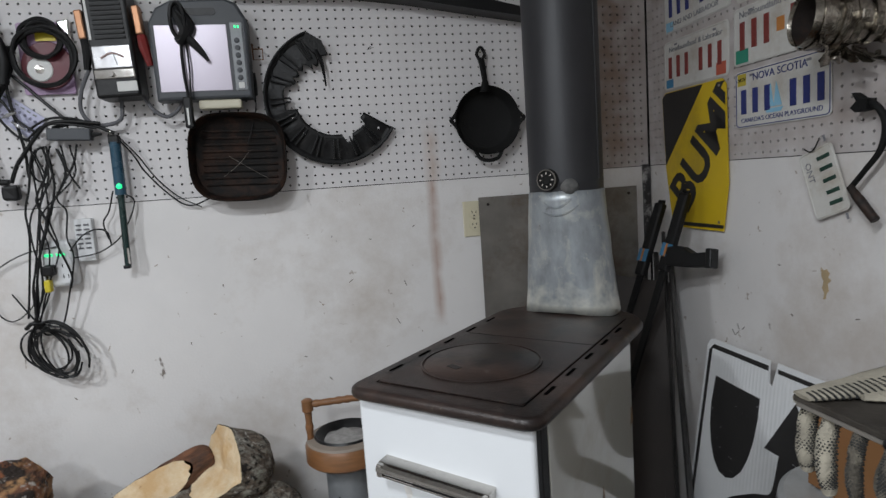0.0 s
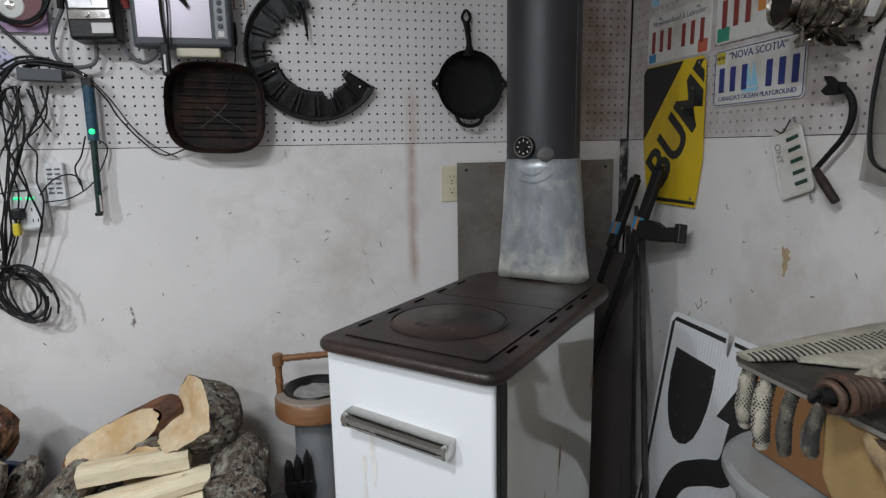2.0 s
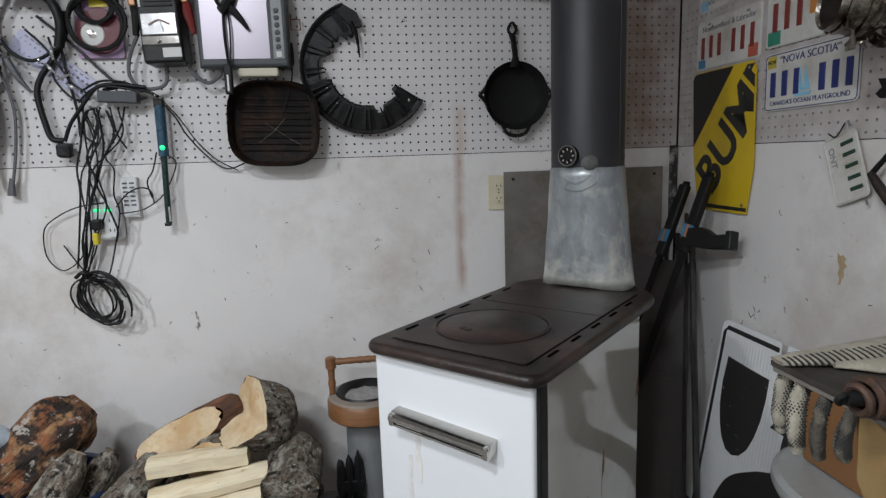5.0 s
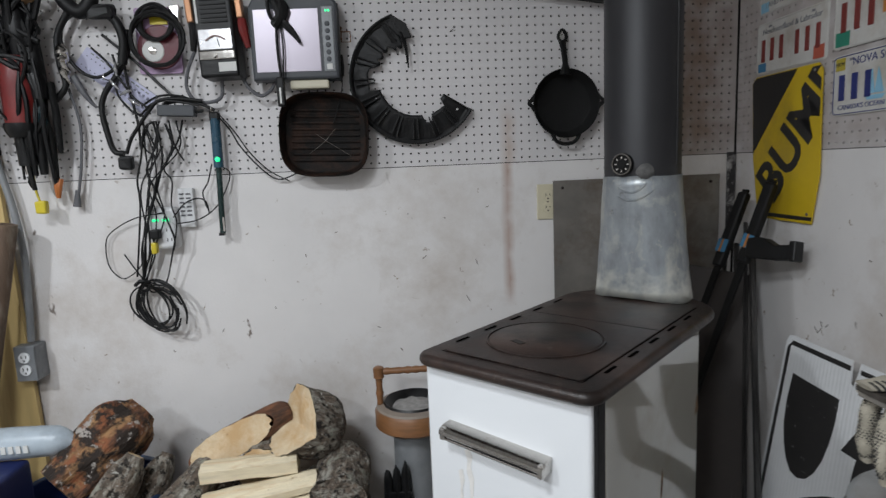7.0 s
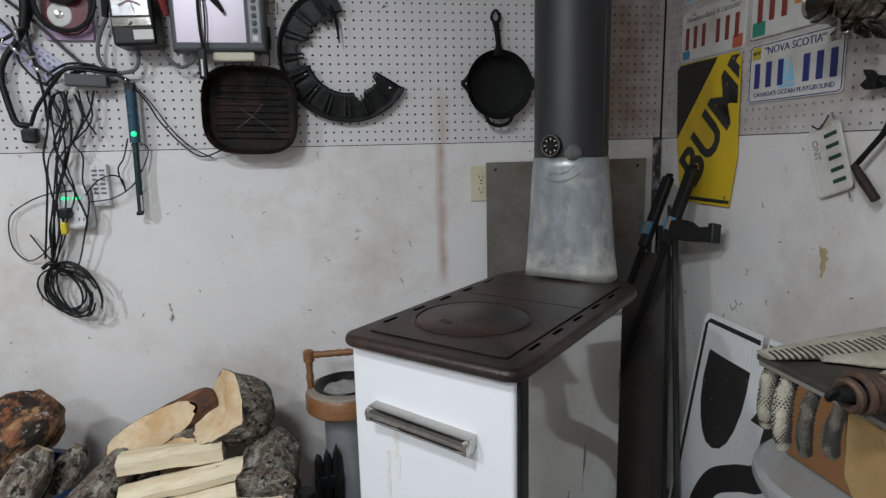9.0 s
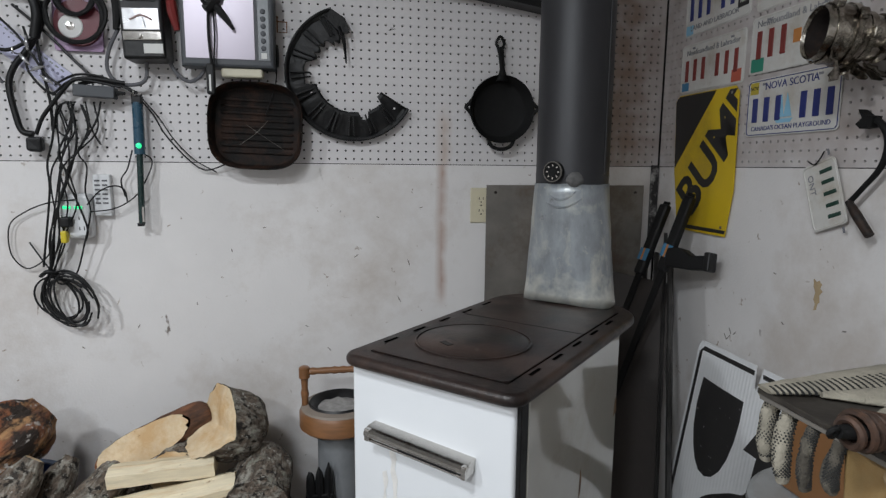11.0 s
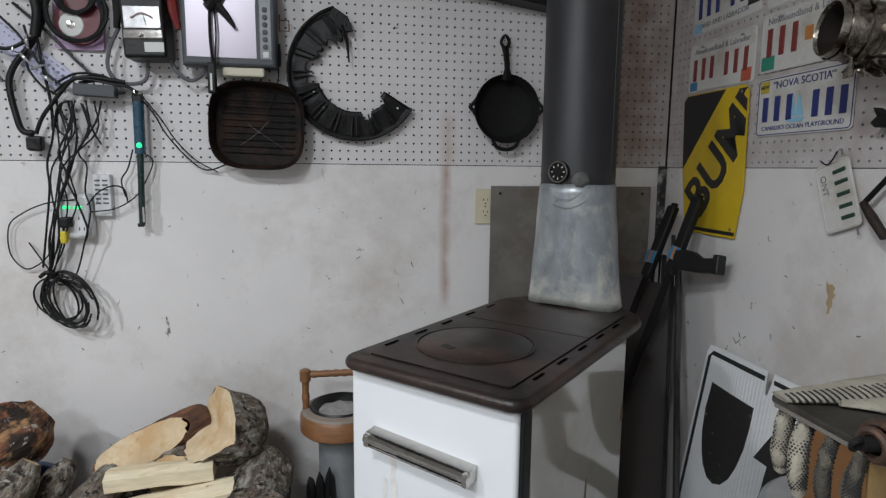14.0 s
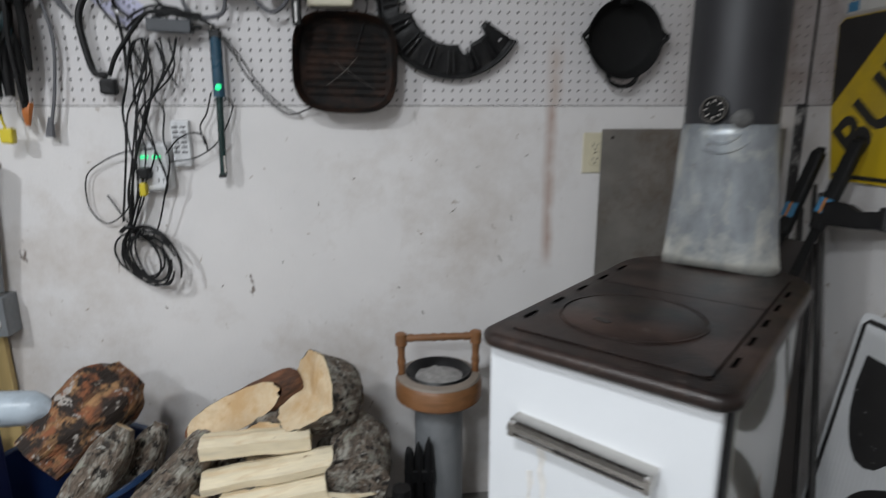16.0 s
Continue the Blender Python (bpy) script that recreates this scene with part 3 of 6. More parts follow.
def flue():
    at = thing("stove_pipe", "black stove pipe on a galvanised boot", "stove pipe", pose(-0.975, -0.948, 0, 0, 0, -42) @ pose(0.022, 0.668, 0))
    r, z0, z1 = 0.09, 0.8765, 1.174
    bm = bmesh.new()
    rings = []
    for s in np.linspace(0, 1, 14):
        z = z0 + (z1 - z0) * s
        k = s**0.85
        a, b, cx, cy = 0.117 + (r + 0.0015 - 0.117) * k, 0.062 + (r + 0.0015 - 0.062) * k, 0.008 * (1 - k), -0.016 * (1 - k)
        power = 0.78 + 0.22 * k
        ring = []
        for i in range(48):
            t = 2 * math.pi * i / 48
            c, q = math.cos(t), math.sin(t)
            ring.append(bm.verts.new((cx + a * math.copysign(abs(c) ** power, c), cy + b * math.copysign(abs(q) ** power, q), z + (0.004 * math.sin(3 * t) if s == 0 else 0))))
        rings.append(ring)
    for p, q in zip(rings, rings[1:]):
        for i in range(48):
            bm.faces.new((p[i], p[(i + 1) % 48], q[(i + 1) % 48], q[i]))
    rough_up(bm, 0.05, 0.0022, 4)
    boot = part("boot", bm, GALV, at, "galvanised steel boot with white ash stains", smooth=True)
    boot.modifiers.new("solid", "SOLIDIFY").thickness = 0.0015
    for low, deep, wide in ((1.142, 0.024, 34), (1.158, 0.022, 24)):
        arc = [(0.094 * math.cos(radians(270 + wide * u)) + 0.002, 0.0868 * math.sin(radians(270 + wide * u)) - 0.003, low - deep * (1 - u * u)) for u in np.linspace(-1, 1, 9)]
        part("dent_crease", cord(arc, [0.0008, 0.0016, 0.0022, 0.0026, 0.003, 0.0026, 0.0022, 0.0016, 0.0008], steps=3, seg=6), GALV, boot, "crease of a dent", smooth=True)
    for t in (205, 222):
        part("rivet", lathe([(0, 0.004), (0.0035, 0.003), (0.0045, 0)], 10, m=pose(0.1 * math.cos(radians(t)), 0.055 * math.sin(radians(t)) - 0.014, 0.93, 90, 0, t - 270)), CHROME, boot)
    pipe = part("pipe", lathe([(r - 0.004, 1.165), (r, 1.165), (r, 1.19), (r + 0.001, 1.195), (r, 1.2), (r, 2.44)], 48), PIPE, at, "dull black stove pipe", smooth=True)
    part("seam", box(-0.004, 0.004, -0.0015, 0.0015, 1.2, 2.43, 0.001, m=pose(r * math.cos(radians(-12)), r * math.sin(radians(-12)), 0, 0, 0, 78)), PIPE, pipe)
    face = pose(0, 0, 1.203, 0, 0, -8) @ pose(-0.0, -r - 0.001, 0, 90, 0, 0)
    knob = part("damper_knob", lathe([(0, 0.010), (0.010, 0.011), (0.013, 0.008), (0.019, 0.008), (0.022, 0.011), (0.025, 0.009), (0.026, 0.0), (0.022, -0.01)], 28, m=face), IRON, pipe, "round cast damper dial", smooth=True)
    for k in range(8):
        part("dial_notch", moved(box(-0.0014, 0.0014, 0.013, 0.018, 0.0082, 0.0095), face @ pose(0, 0, 0, 0, 0, 45 * k)), CHROME, knob)
    part("dial_ring", lathe([(0.0215, 0.0105), (0.0235, 0.0122), (0.0252, 0.0100)], 28, m=face), SHEET, knob, "worn pale rim", smooth=True)
    part("patch", rough_up(lathe([(0, 0.007), (0.010, 0.006), (0.018, 0.002), (0.022, -0.006)], 20, m=pose(0, 0, 1.185, 0, 0, 24) @ pose(0, -r, 0, 90, 0, 0)), 0.01, 0.003), mat("furnace_cement", (0.06, 0.06, 0.06), 0.8, other=(0.16, 0.155, 0.15)), pipe, "blob of grey furnace cement", smooth=True)


flue()

shield_sheet = thing("heat_shield", "dull steel heat shield sheet behind the stove", "metal sheet", back(0, 0))
part("sheet", rough_up(box(-0.615, -0.06, -0.014, -0.012, 0.35, 1.154, 0.0), 0.3, 0.003), SHEET, shield_sheet)
for x, z in ((-0.585, 1.13), (-0.09, 1.13), (-0.585, 0.7), (-0.09, 0.7)):
    part("screw", lathe([(0, 0.003), (0.004, 0.002), (0.005, -0.003)], 12, m=pose(x, -0.016, z, 90)), RUSTY, shield_sheet, "rusty screw")


def outlet(name, m, label, grey=False):
    at = thing(name, label, "outlet", m)
    part("cover_plate", box(-0.035, 0.035, -0.006, 0, -0.057, 0.057, 0.0025), GREYMET if grey else BEIGE, at)
    for dz in (-0.0195, 0.0195):
        f = part("socket", moved(lathe([(0, 0.003), (0.0165, 0.003), (0.0172, 0.001), (0.0172, -0.002)], 24), pose(0, -0.006, dz, 90)), WHITEPL if grey else BEIGE, at)
        for dx, hh in ((-0.0065, 0.0085), (0.0065, 0.007)):
            part("slot", box(dx - 0.0011, dx + 0.0011, -0.0094, -0.0088, dz - hh / 2 + 0.003, dz + hh / 2 + 0.003), BLACK, f)
        part("slot", box(-0.0022, 0.0022, -0.0094, -0.0088, dz - 0.011, dz - 0.0065), BLACK, f)
    part("screw", moved(lathe([(0, 0.0012), (0.0028, 0.0008), (0.0032, 0)], 12), pose(0, -0.006, 0, 90)), CHROME, at)
    return at


outlet("wall_outlet", back(-0.632, 1.087), "ivory duplex wall outlet on the white panel")


# ---- things on the back wall ----
def skillet():
    at = thing("skillet", "black cast iron skillet hanging on the pegboard", "skillet", back(-0.577, 1.394))
    bowl = lathe([(0, 0), (0.082, 0), (0.088, 0.004), (0.101, 0.036), (0.1045, 0.040), (0.106, 0.038), (0.104, 0.033), (0.092, -0.001), (0.086, -0.004), (0, -0.004)], 56, m=pose(0, -0.006, 0, 90))
    for t in (178, 2):
        c, s = math.cos(radians(t)), math.sin(radians(t))
        cord([(0.094 * c, -0.038, 0.096 * s - 0.034), (0.107 * c, -0.041, 0.1 * s - 0.012), (0.118 * c, -0.043, 0.1 * s), (0.107 * c, -0.041, 0.1 * s + 0.012), (0.094 * c, -0.038, 0.096 * s + 0.034)], [0.003, 0.006, 0.006, 0.006, 0.003], bowl)
    part("pan", bowl, IRON, at, smooth=True)
    handle = cord([(0, -0.034, 0.088), (-0.001, -0.036, 0.122), (-0.004, -0.030, 0.165), (-0.006, -0.024, 0.188)], [0.028, 0.0125, 0.0135, 0.0165], flat=0.55, seg=14)
    cord([(-0.006, -0.024, 0.183), (-0.019, -0.024, 0.203), (-0.006, -0.024, 0.224), (0.007, -0.024, 0.203), (-0.006, -0.024, 0.183)], 0.005, handle)
    part("handle", handle, IRON, at, smooth=True)
    part("helper_handle", cord([(-0.045, -0.036, -0.09), (-0.03, -0.036, -0.116), (0.0, -0.036, -0.125), (0.03, -0.036, -0.116), (0.045, -0.036, -0.09)], 0.006), IRON, at, smooth=True)
    solo("peg_hook", cord([(-0.586, 0.0, 1.604), (-0.586, -0.03, 1.602), (-0.586, -0.034, 1.612)], 0.0018), CHROME, "small wire peg hook", "hook", group="pegboard hooks")


skillet()


def brake_shield():
    """A broken dust shield: an open ring of ribbed black steel."""
    at = thing("brake_dust_shield", "broken black ribbed steel brake dust shield", "brake part", back(-1.045, 1.487))
    ro, ri = 0.196, 0.112
    bm = bmesh.new()
    grid = []
    for i in range(61):
        t = radians(108 + (330 - 108) * i / 60)
        row = []
        inner = ri + (0.030 if 15 < i < 24 else 0.0) + (0.026 if 46 < i < 50 else 0.0) + (0.007 if i > 49 else 0.0) + (0.012 * (i % 3 == 0) if i < 16 else 0.0) + 0.004 * noise.noise((i * 0.9, 1, 2)) - (0.02 if i > 56 else 0.0) - (0.016 if i < 5 else 0)
        for k in range(8):
            s = k / 7
            rad = inner + (ro - inner) * s
            y = -0.012 - 0.014 * (1 - s) + (0.002 * math.sin(i * 1.25) if 1 < k < 6 else 0) - (0.012 if k == 7 else 0)
            row.append(bm.verts.new((rad * math.cos(t), y, rad * math.sin(t))))
        grid.append(row)
    for a, b in zip(grid, grid[1:]):
        for k in range(7):
            bm.faces.new((a[k], b[k], b[k + 1], a[k + 1]))
    bmesh.ops.recalc_face_normals(bm, faces=bm.faces[:])
    plate = part("ring", bm, SHIELD, at, smooth=True)
    plate.modifiers.new("solid", "SOLIDIFY").thickness = 0.002
    for i in range(10):
        t = 118 + i * 21.5
        for off in (-2.6, 2.6):
            part("rib", moved(box(0.124, 0.184, -0.0345, -0.022, -0.0022, 0.0022, 0.0015), pose(0, 0, 0, 0, -t - off, 0)), SHIELD, plate)
    part("rolled_edge", cord([(0.196 * math.cos(radians(108 + 222 * i / 48)), -0.026, 0.196 * math.sin(radians(108 + 222 * i / 48))) for i in range(49)], 0.0045, steps=1), SHIELD, plate, smooth=True)
    for t, rr in ((206, 0.135), (228, 0.14), (322, 0.16)):
        part("bolt_hole", lathe([(0, 0.002), (0.0028, 0.002), (0.0034, 0)], 12, m=pose(rr * math.cos(radians(t)), -0.0315, rr * math.sin(radians(t)), 90)), PEG, plate, "pale bolt hole")
    part("spike", cord([(-0.036, -0.03, 0.135), (-0.024, -0.034, 0.09), (-0.018, -0.03, 0.03)], [0.012, 0.008, 0.003], flat=0.4), SHIELD, at, "bent pointed tab", smooth=True)
    part("tab", prism([(-0.062, 0.186), (-0.02, 0.16), (-0.006, 0.122), (-0.03, 0.118), (-0.05, 0.13), (-0.075, 0.16)], -0.034, -0.012), SHIELD, at, "bent end tab")


brake_shield()


def grill_pan():
    at = thing("grill_pan", "rusty square cast iron grill pan hung on the wall", "grill pan", back(-1.327, 1.324, 0, 2))
    bm = bmesh.new()
    rings = []
    for a, b, y, n in ((0.108, 0.100, -0.016, 3.0), (0.122, 0.114, -0.020, 3.2), (0.131, 0.123, -0.066, 3.3), (0.1335, 0.1255, -0.072, 3.3), (0.1315, 0.1235, -0.0745, 3.3), (0.1292, 0.1212, -0.072, 3.3), (0.121, 0.113, -0.030, 3.2), (0.114, 0.106, -0.025, 3.2)):
        ring = []
        for k in range(72):
            t = 2 * math.pi * k / 72
            c, q = math.cos(t), math.sin(t)
            f = (abs(c) ** n + abs(q) ** n) ** (-1 / n)
            ring.append(bm.verts.new((a * f * c, y, b * f * q)))
        rings.append(ring)
    for p, q in zip(rings, rings[1:]):
        for k in range(72):
            bm.faces.new((p[k], p[(k + 1) % 72], q[(k + 1) % 72], q[k]))
    bm.faces.new(rings[0]), bm.faces.new(rings[-1])
    bmesh.ops.recalc_face_normals(bm, faces=bm.faces[:])
    pan = part("pan", bm, PAN, at, smooth=True)
    for i in range(9):
        z = -0.076 + i * 0.019
        half = 0.103 - 0.14 * abs(z) ** 1.6
        part("ridge", box(-half, half, -0.031, -0.024, z - 0.0034, z + 0.0034, 0.0024), PAN, pan)
    part("wire", cord([(-0.05, -0.034, -0.055), (-0.005, -0.035, -0.02), (0.03, -0.034, 0.02)], 0.0005, steps=3), SHEET, at, "thin crossed wire")
    part("wire", cord([(-0.03, -0.034, 0.005), (0.01, -0.035, -0.022), (0.075, -0.034, -0.062)], 0.0005, steps=3), SHEET, at)


grill_pan()

RED = mat("red_plastic", (0.20, 0.018, 0.016), 0.45, var=0.2, scale=12, bump=0.1, other=(0.16, 0.02, 0.02))
COPPER = mat("copper_clip", (0.40, 0.21, 0.12), 0.42, 0.8, var=0.15, scale=30)
SCREEN = mat("grey_screen", (0.43, 0.39, 0.45), 0.3, 0.3, var=0.04, scale=2, bump=0, noise_rough=0.03)
CREAM = mat("cream_plastic", (0.62, 0.58, 0.45), 0.5, var=0.06, bump=0.03)
LILAC = mat("lilac_gauge_card", (0.50, 0.50, 0.66), 0.45, var=0.08, scale=10, bump=0.03)
YELLOW = mat("yellow_plastic", (0.62, 0.50, 0.03), 0.4, var=0.1)
TEAL = mat("teal_plastic", (0.012, 0.045, 0.055), 0.45, var=0.2)
BLUETUBE = mat("blue_grey_tube", (0.025, 0.075, 0.12), 0.3, var=0.1, bump=0)
GREEN_ON = glow("green_light", (0.02, 0.85, 0.28), 1.5)
TAN = mat("tan_rubber", (0.26, 0.15, 0.07), 0.6, var=0.2)
GREYCORD = mat("grey_cord", (0.11, 0.11, 0.12), 0.55, var=0.1, bump=0.05)
ORANGE = mat("orange_plastic", (0.5, 0.16, 0.04), 0.5, var=0.15)
LABEL_W = mat("white_label", (0.66, 0.66, 0.64), 0.55, var=0.05, bump=0)


def cable(name, points, r, material, label, group="cables on the wall", seg=8):
    return solo(name, cord(points, r, seg=seg), material, label, "cable", smooth=True, group=group)


def engine_analyser():
    """A dark tablet-shaped tester with a pale screen, a carry handle and a cord over it."""
    at = thing("engine_analyser", "dark grey handheld tester with a pale screen", "tester", back(-1.393, 1.605))
    w, h = 0.125, 0.12
    outline = [(-w, -h), (w, -h), (w + 0.004, 0.09), (w - 0.02, 0.135), (w - 0.05, 0.148), (-w + 0.06, 0.145), (-w + 0.02, 0.125), (-w - 0.002, 0.085)]
    part("case", prism(outline, -0.085, -0.03, bevel=0.008), GREYPL, at, smooth=False)
    part("screen", box(-0.112, 0.074, -0.0868, -0.083, -0.098, 0.078, 0.001), SCREEN, at, "pale reflective screen")
    part("button_strip", box(0.082, 0.116, -0.0866, -0.083, -0.10, 0.085, 0.003), GREYMET, at)
    for k in range(6):
        part("button", lathe([(0, 0.003), (0.006, 0.0025), (0.0075, 0)], 14, m=pose(0.098, -0.0866, 0.035 - 0.02 * k, 90)), GREYPL, at)
    part("square_button", box(0.091, 0.107, -0.089, -0.086, -0.094, -0.078, 0.001), LABEL_W, at)
    for dx in (0.0, 0.008):
        part("led", box(0.094 + dx, 0.099 + dx, -0.0885, -0.086, 0.068, 0.074), GREEN_ON, at, "lit green led")
    part("carry_handle", cord([(-0.055, -0.06, 0.122), (-0.05, -0.062, 0.135), (0.0, -0.064, 0.137), (0.05, -0.062, 0.137), (0.055, -0.06, 0.124)], 0.009), GREYPL, at, smooth=True)
    part("handle_gap", prism(rounded(-0.045, 0.05, 0.103, 0.122, 0.008), -0.0862, -0.084), BLACK, at, "dark slot under the handle")
    part("foot", box(-0.022, 0.092, -0.08, -0.04, -0.146, -0.121, 0.006), CREAM, at, "cream plastic dock below")
    cordage = part("lead", cord([(-0.05, -0.10, 0.13), (-0.035, -0.102, 0.08), (-0.045, -0.10, 0.02), (-0.046, -0.1, -0.05), (-0.042, -0.10, -0.12), (-0.045, -0.10, -0.18)], 0.004), RUBBER, at, "black lead hung over the screen", smooth=True)
    part("lead_knot", cord([(-0.055, -0.098, 0.12), (-0.03, -0.105, 0.06), (-0.05, -0.10, 0.03), (-0.02, -0.1, 0.07), (-0.045, -0.1, 0.11)], 0.015), RUBBER, at, smooth=True)
    for k in range(4):
        part("lead_loop", cord([(-0.045 + 0.018 * math.cos(i * 0.7 + k), -0.108 - 0.002 * k, 0.085 + 0.045 * math.sin(i * 0.7 + k)) for i in range(10)], 0.005), RUBBER, at, smooth=True)
    part("lead", cord([(-0.034, -0.10, 0.05), (-0.03, -0.102, -0.03), (-0.036, -0.10, -0.12)], 0.0025), RUBBER, at, smooth=True)
    part("clip_jaw", cord([(-0.03, -0.10, 0.045), (0.0, -0.10, 0.01), (0.02, -0.10, -0.02)], [0.012, 0.009, 0.004]), RUBBER, at, smooth=True)
    part("plug", box(-0.056, -0.034, -0.112, -0.09, -0.198, -0.115, 0.004), RUBBER, at, "long black plug")
    part("plug_label", box(-0.048, -0.043, -0.1135, -0.112, -0.19, -0.145), LABEL_W, at)


engine_analyser()


METER = mat("silver_meter_plate", (0.52, 0.52, 0.53), 0.25, 0.7, var=0.1, scale=20, bump=0.05)
FADED = mat("faded_red_print", (0.38, 0.25, 0.23), 0.5, var=0.2, bump=0)
HOLES = mat("grey_lilac_print", (0.17, 0.17, 0.24), 0.6, var=0.1, bump=0)


def battery_tester():
    at = thing("battery_load_tester", "black battery load tester with a silver meter plate", "tester", back(-1.612, 1.627, 0, -2))
    part("case", box(-0.055, 0.055, -0.10, -0.01, -0.13, 0.155, 0.008, seg=3), BLACK, at)
    for k in range(10):
        part("vent_rib", box(-0.034, 0.04, -0.1035, -0.10, 0.02 + k * 0.012, 0.027 + k * 0.012, 0.001), RUBBER, at)
    part("side_stripe", box(-0.048, -0.042, -0.1025, -0.10, 0.02, 0.12), LABEL_W, at)
    part("meter_face", box(-0.047, 0.047, -0.103, -0.099, -0.055, 0.003, 0.002), METER, at, "shiny silver meter face")
    arc = bmesh.new()
    cord([(-0.028, -0.104, -0.028), (0, -0.104, -0.016), (0.028, -0.104, -0.028)], 0.0035, arc, flat=0.3)
    part("meter_scale", arc, FADED, at, "faded red arc of the dial")
    part("needle", box(-0.0008, 0.0008, -0.105, -0.104, -0.05, -0.02, m=pose(0, 0, -0.0, 0, -12, 0)), BLACK, at)
    part("chrome_band", box(-0.05, 0.05, -0.105, -0.099, -0.082, -0.057, 0.003), CHROME, at)
    part("switch", lathe([(0, 0.012), (0.006, 0.012), (0.007, 0)], 16, m=pose(-0.006, -0.105, -0.072, 90)), CHROME, at)
    part("lower_label", box(0.0, 0.05, -0.102, -0.0995, -0.116, -0.09, 0.001), LABEL_W, at, "worn white label")
    for x, c, jaw in ((-0.068, RUBBER, -3), (0.072, RED, 6)):
        clip = part("clamp_grip", cord([(x, -0.07, 0.03), (x + 0.003, -0.075, 0.0), (x + jaw * 0.002, -0.075, -0.05)], [0.013, 0.014, 0.008]), c, at, "insulated clamp grip", smooth=True)
        part("clamp_jaw", box(x - 0.010, x + 0.010, -0.085, -0.055, 0.03, 0.105, 0.004, m=pose(0, 0, 0, 0, -2, 0)), COPPER, clip, "copper clamp jaw")
    part("cord", cord([(-1.689 + 1.612, -0.04, -0.036), (-0.108, -0.04, -0.095), (-0.118, -0.04, -0.146), (-0.1, -0.04, -0.182), (-0.065, -0.04, -0.192), (-0.022, -0.04, -0.179), (-0.012, -0.04, -0.125)], 0.0055), GREYCORD, at, smooth=True)
    part("cord", cord([(0.068, -0.05, -0.017), (0.102, -0.05, -0.051), (0.136, -0.05, -0.101), (0.141, -0.05, -0.153), (0.103, -0.05, -0.184), (0.068, -0.05, -0.163), (0.048, -0.05, -0.125)], 0.0055), GREYCORD, at, smooth=True)


battery_tester()


def disc_pack():
    at = thing("cutting_disc_pack", "red cutting disc pack with black cord loops", "disc pack", back(-1.80, 1.615))
    part("backing", prism(rounded(-0.065, 0.06, -0.09, 0.10, 0.008), -0.014, -0.004), mat("magenta_card", (0.34, 0.22, 0.36), 0.3, var=0.2, scale=8, bump=0), at, "shiny printed card")
    part("disc", lathe([(0, 0.004), (0.062, 0.003), (0.064, 0)], 40, m=pose(0, -0.016, -0.015, 90)), mat("dark_red_disc", (0.13, 0.02, 0.03), 0.4, var=0.2), at, smooth=True)
    part("hub_label", lathe([(0.008, 0.0055), (0.030, 0.005), (0.032, 0.003)], 32, m=pose(-0.018, -0.017, -0.025, 90)), LABEL_W, at, "white ring label")
    part("hub", lathe([(0, 0.008), (0.011, 0.007), (0.012, 0.003)], 20, m=pose(-0.018, -0.017, -0.025, 90)), CHROME, at)
    part("yellow_label", box(-0.02, 0.03, -0.019, -0.016, 0.05, 0.075), YELLOW, at)
    for k, (r, dz, dx) in enumerate(((0.05, 0.055, -0.004), (0.045, 0.05, 0.004), (0.072, 0.0, 0.0), (0.076, 0.005, 0.006))):
        part("cord_loop", cord([(dx + r * math.cos(2 * math.pi * i / 12 + k), -0.03 - 0.005 * k + 0.004 * math.sin(i * 2.1), dz + r * math.sin(2 * math.pi * i / 12 + k)) for i in range(13)], 0.006), RUBBER, at, smooth=True)
    part("foil", rough_up(box(0.035, 0.068, -0.02, -0.006, 0.045, 0.105, 0.004), 0.02, 0.004), CHROME, at, "crumpled clear packaging")


disc_pack()


def gauge_card():
    at = thing("drill_gauge", "pale lilac perforated drill gauge card hanging slanted", "gauge", back(-1.94, 1.508, -0.008, 39))
    part("card", prism(rounded(-0.12, 0.12, -0.035, 0.035, 0.006), -0.002, 0.0), LILAC, at)
    for i in range(15):
        r = 0.0018 + 0.0002 * i
        for z in (-0.018, 0.012):
            part("hole_mark", lathe([(0, 0.0006), (r, 0.0004), (r, 0)], 10, m=pose(-0.105 + i * 0.0148, -0.002, z, 90)), HOLES, at)
    for i in range(12):
        part("print_bar", box(-0.1 + i * 0.017, -0.09 + i * 0.017, -0.0028, -0.002, 0.024, 0.028), GREYMET, at)


gauge_card()


def work_light():
    at = thing("led_work_light", "slim blue-black led work light with a green lamp lit", "work light", back(-1.656, 1.21))
    part("body", cord([(0.004, -0.04, 0.176), (0.002, -0.04, 0.03)], 0.0145, steps=1, seg=14), BLUETUBE, at, smooth=True)
    part("wand", cord([(0.002, -0.04, 0.05), (-0.004, -0.04, -0.17)], 0.0088, steps=1, seg=14), mat("dark_green_tube", (0.01, 0.03, 0.028), 0.25, bump=0), at, smooth=True)
    part("end_cap", box(-0.015, 0.002, -0.049, -0.031, -0.178, -0.168, 0.002), BLACK, at)
    part("lamp", lathe([(0, 0.007), (0.006, 0.005), (0.008, 0)], 14, m=pose(0.004, -0.053, 0.054, 90)), GREEN_ON, at, "lit green indicator")
    part("head", box(-0.01, 0.018, -0.052, -0.028, 0.17, 0.195, 0.004), BLACK, at)
    part("clip", box(0.001, 0.005, -0.05, -0.046, -0.165, -0.12), CHROME, at)


work_light()


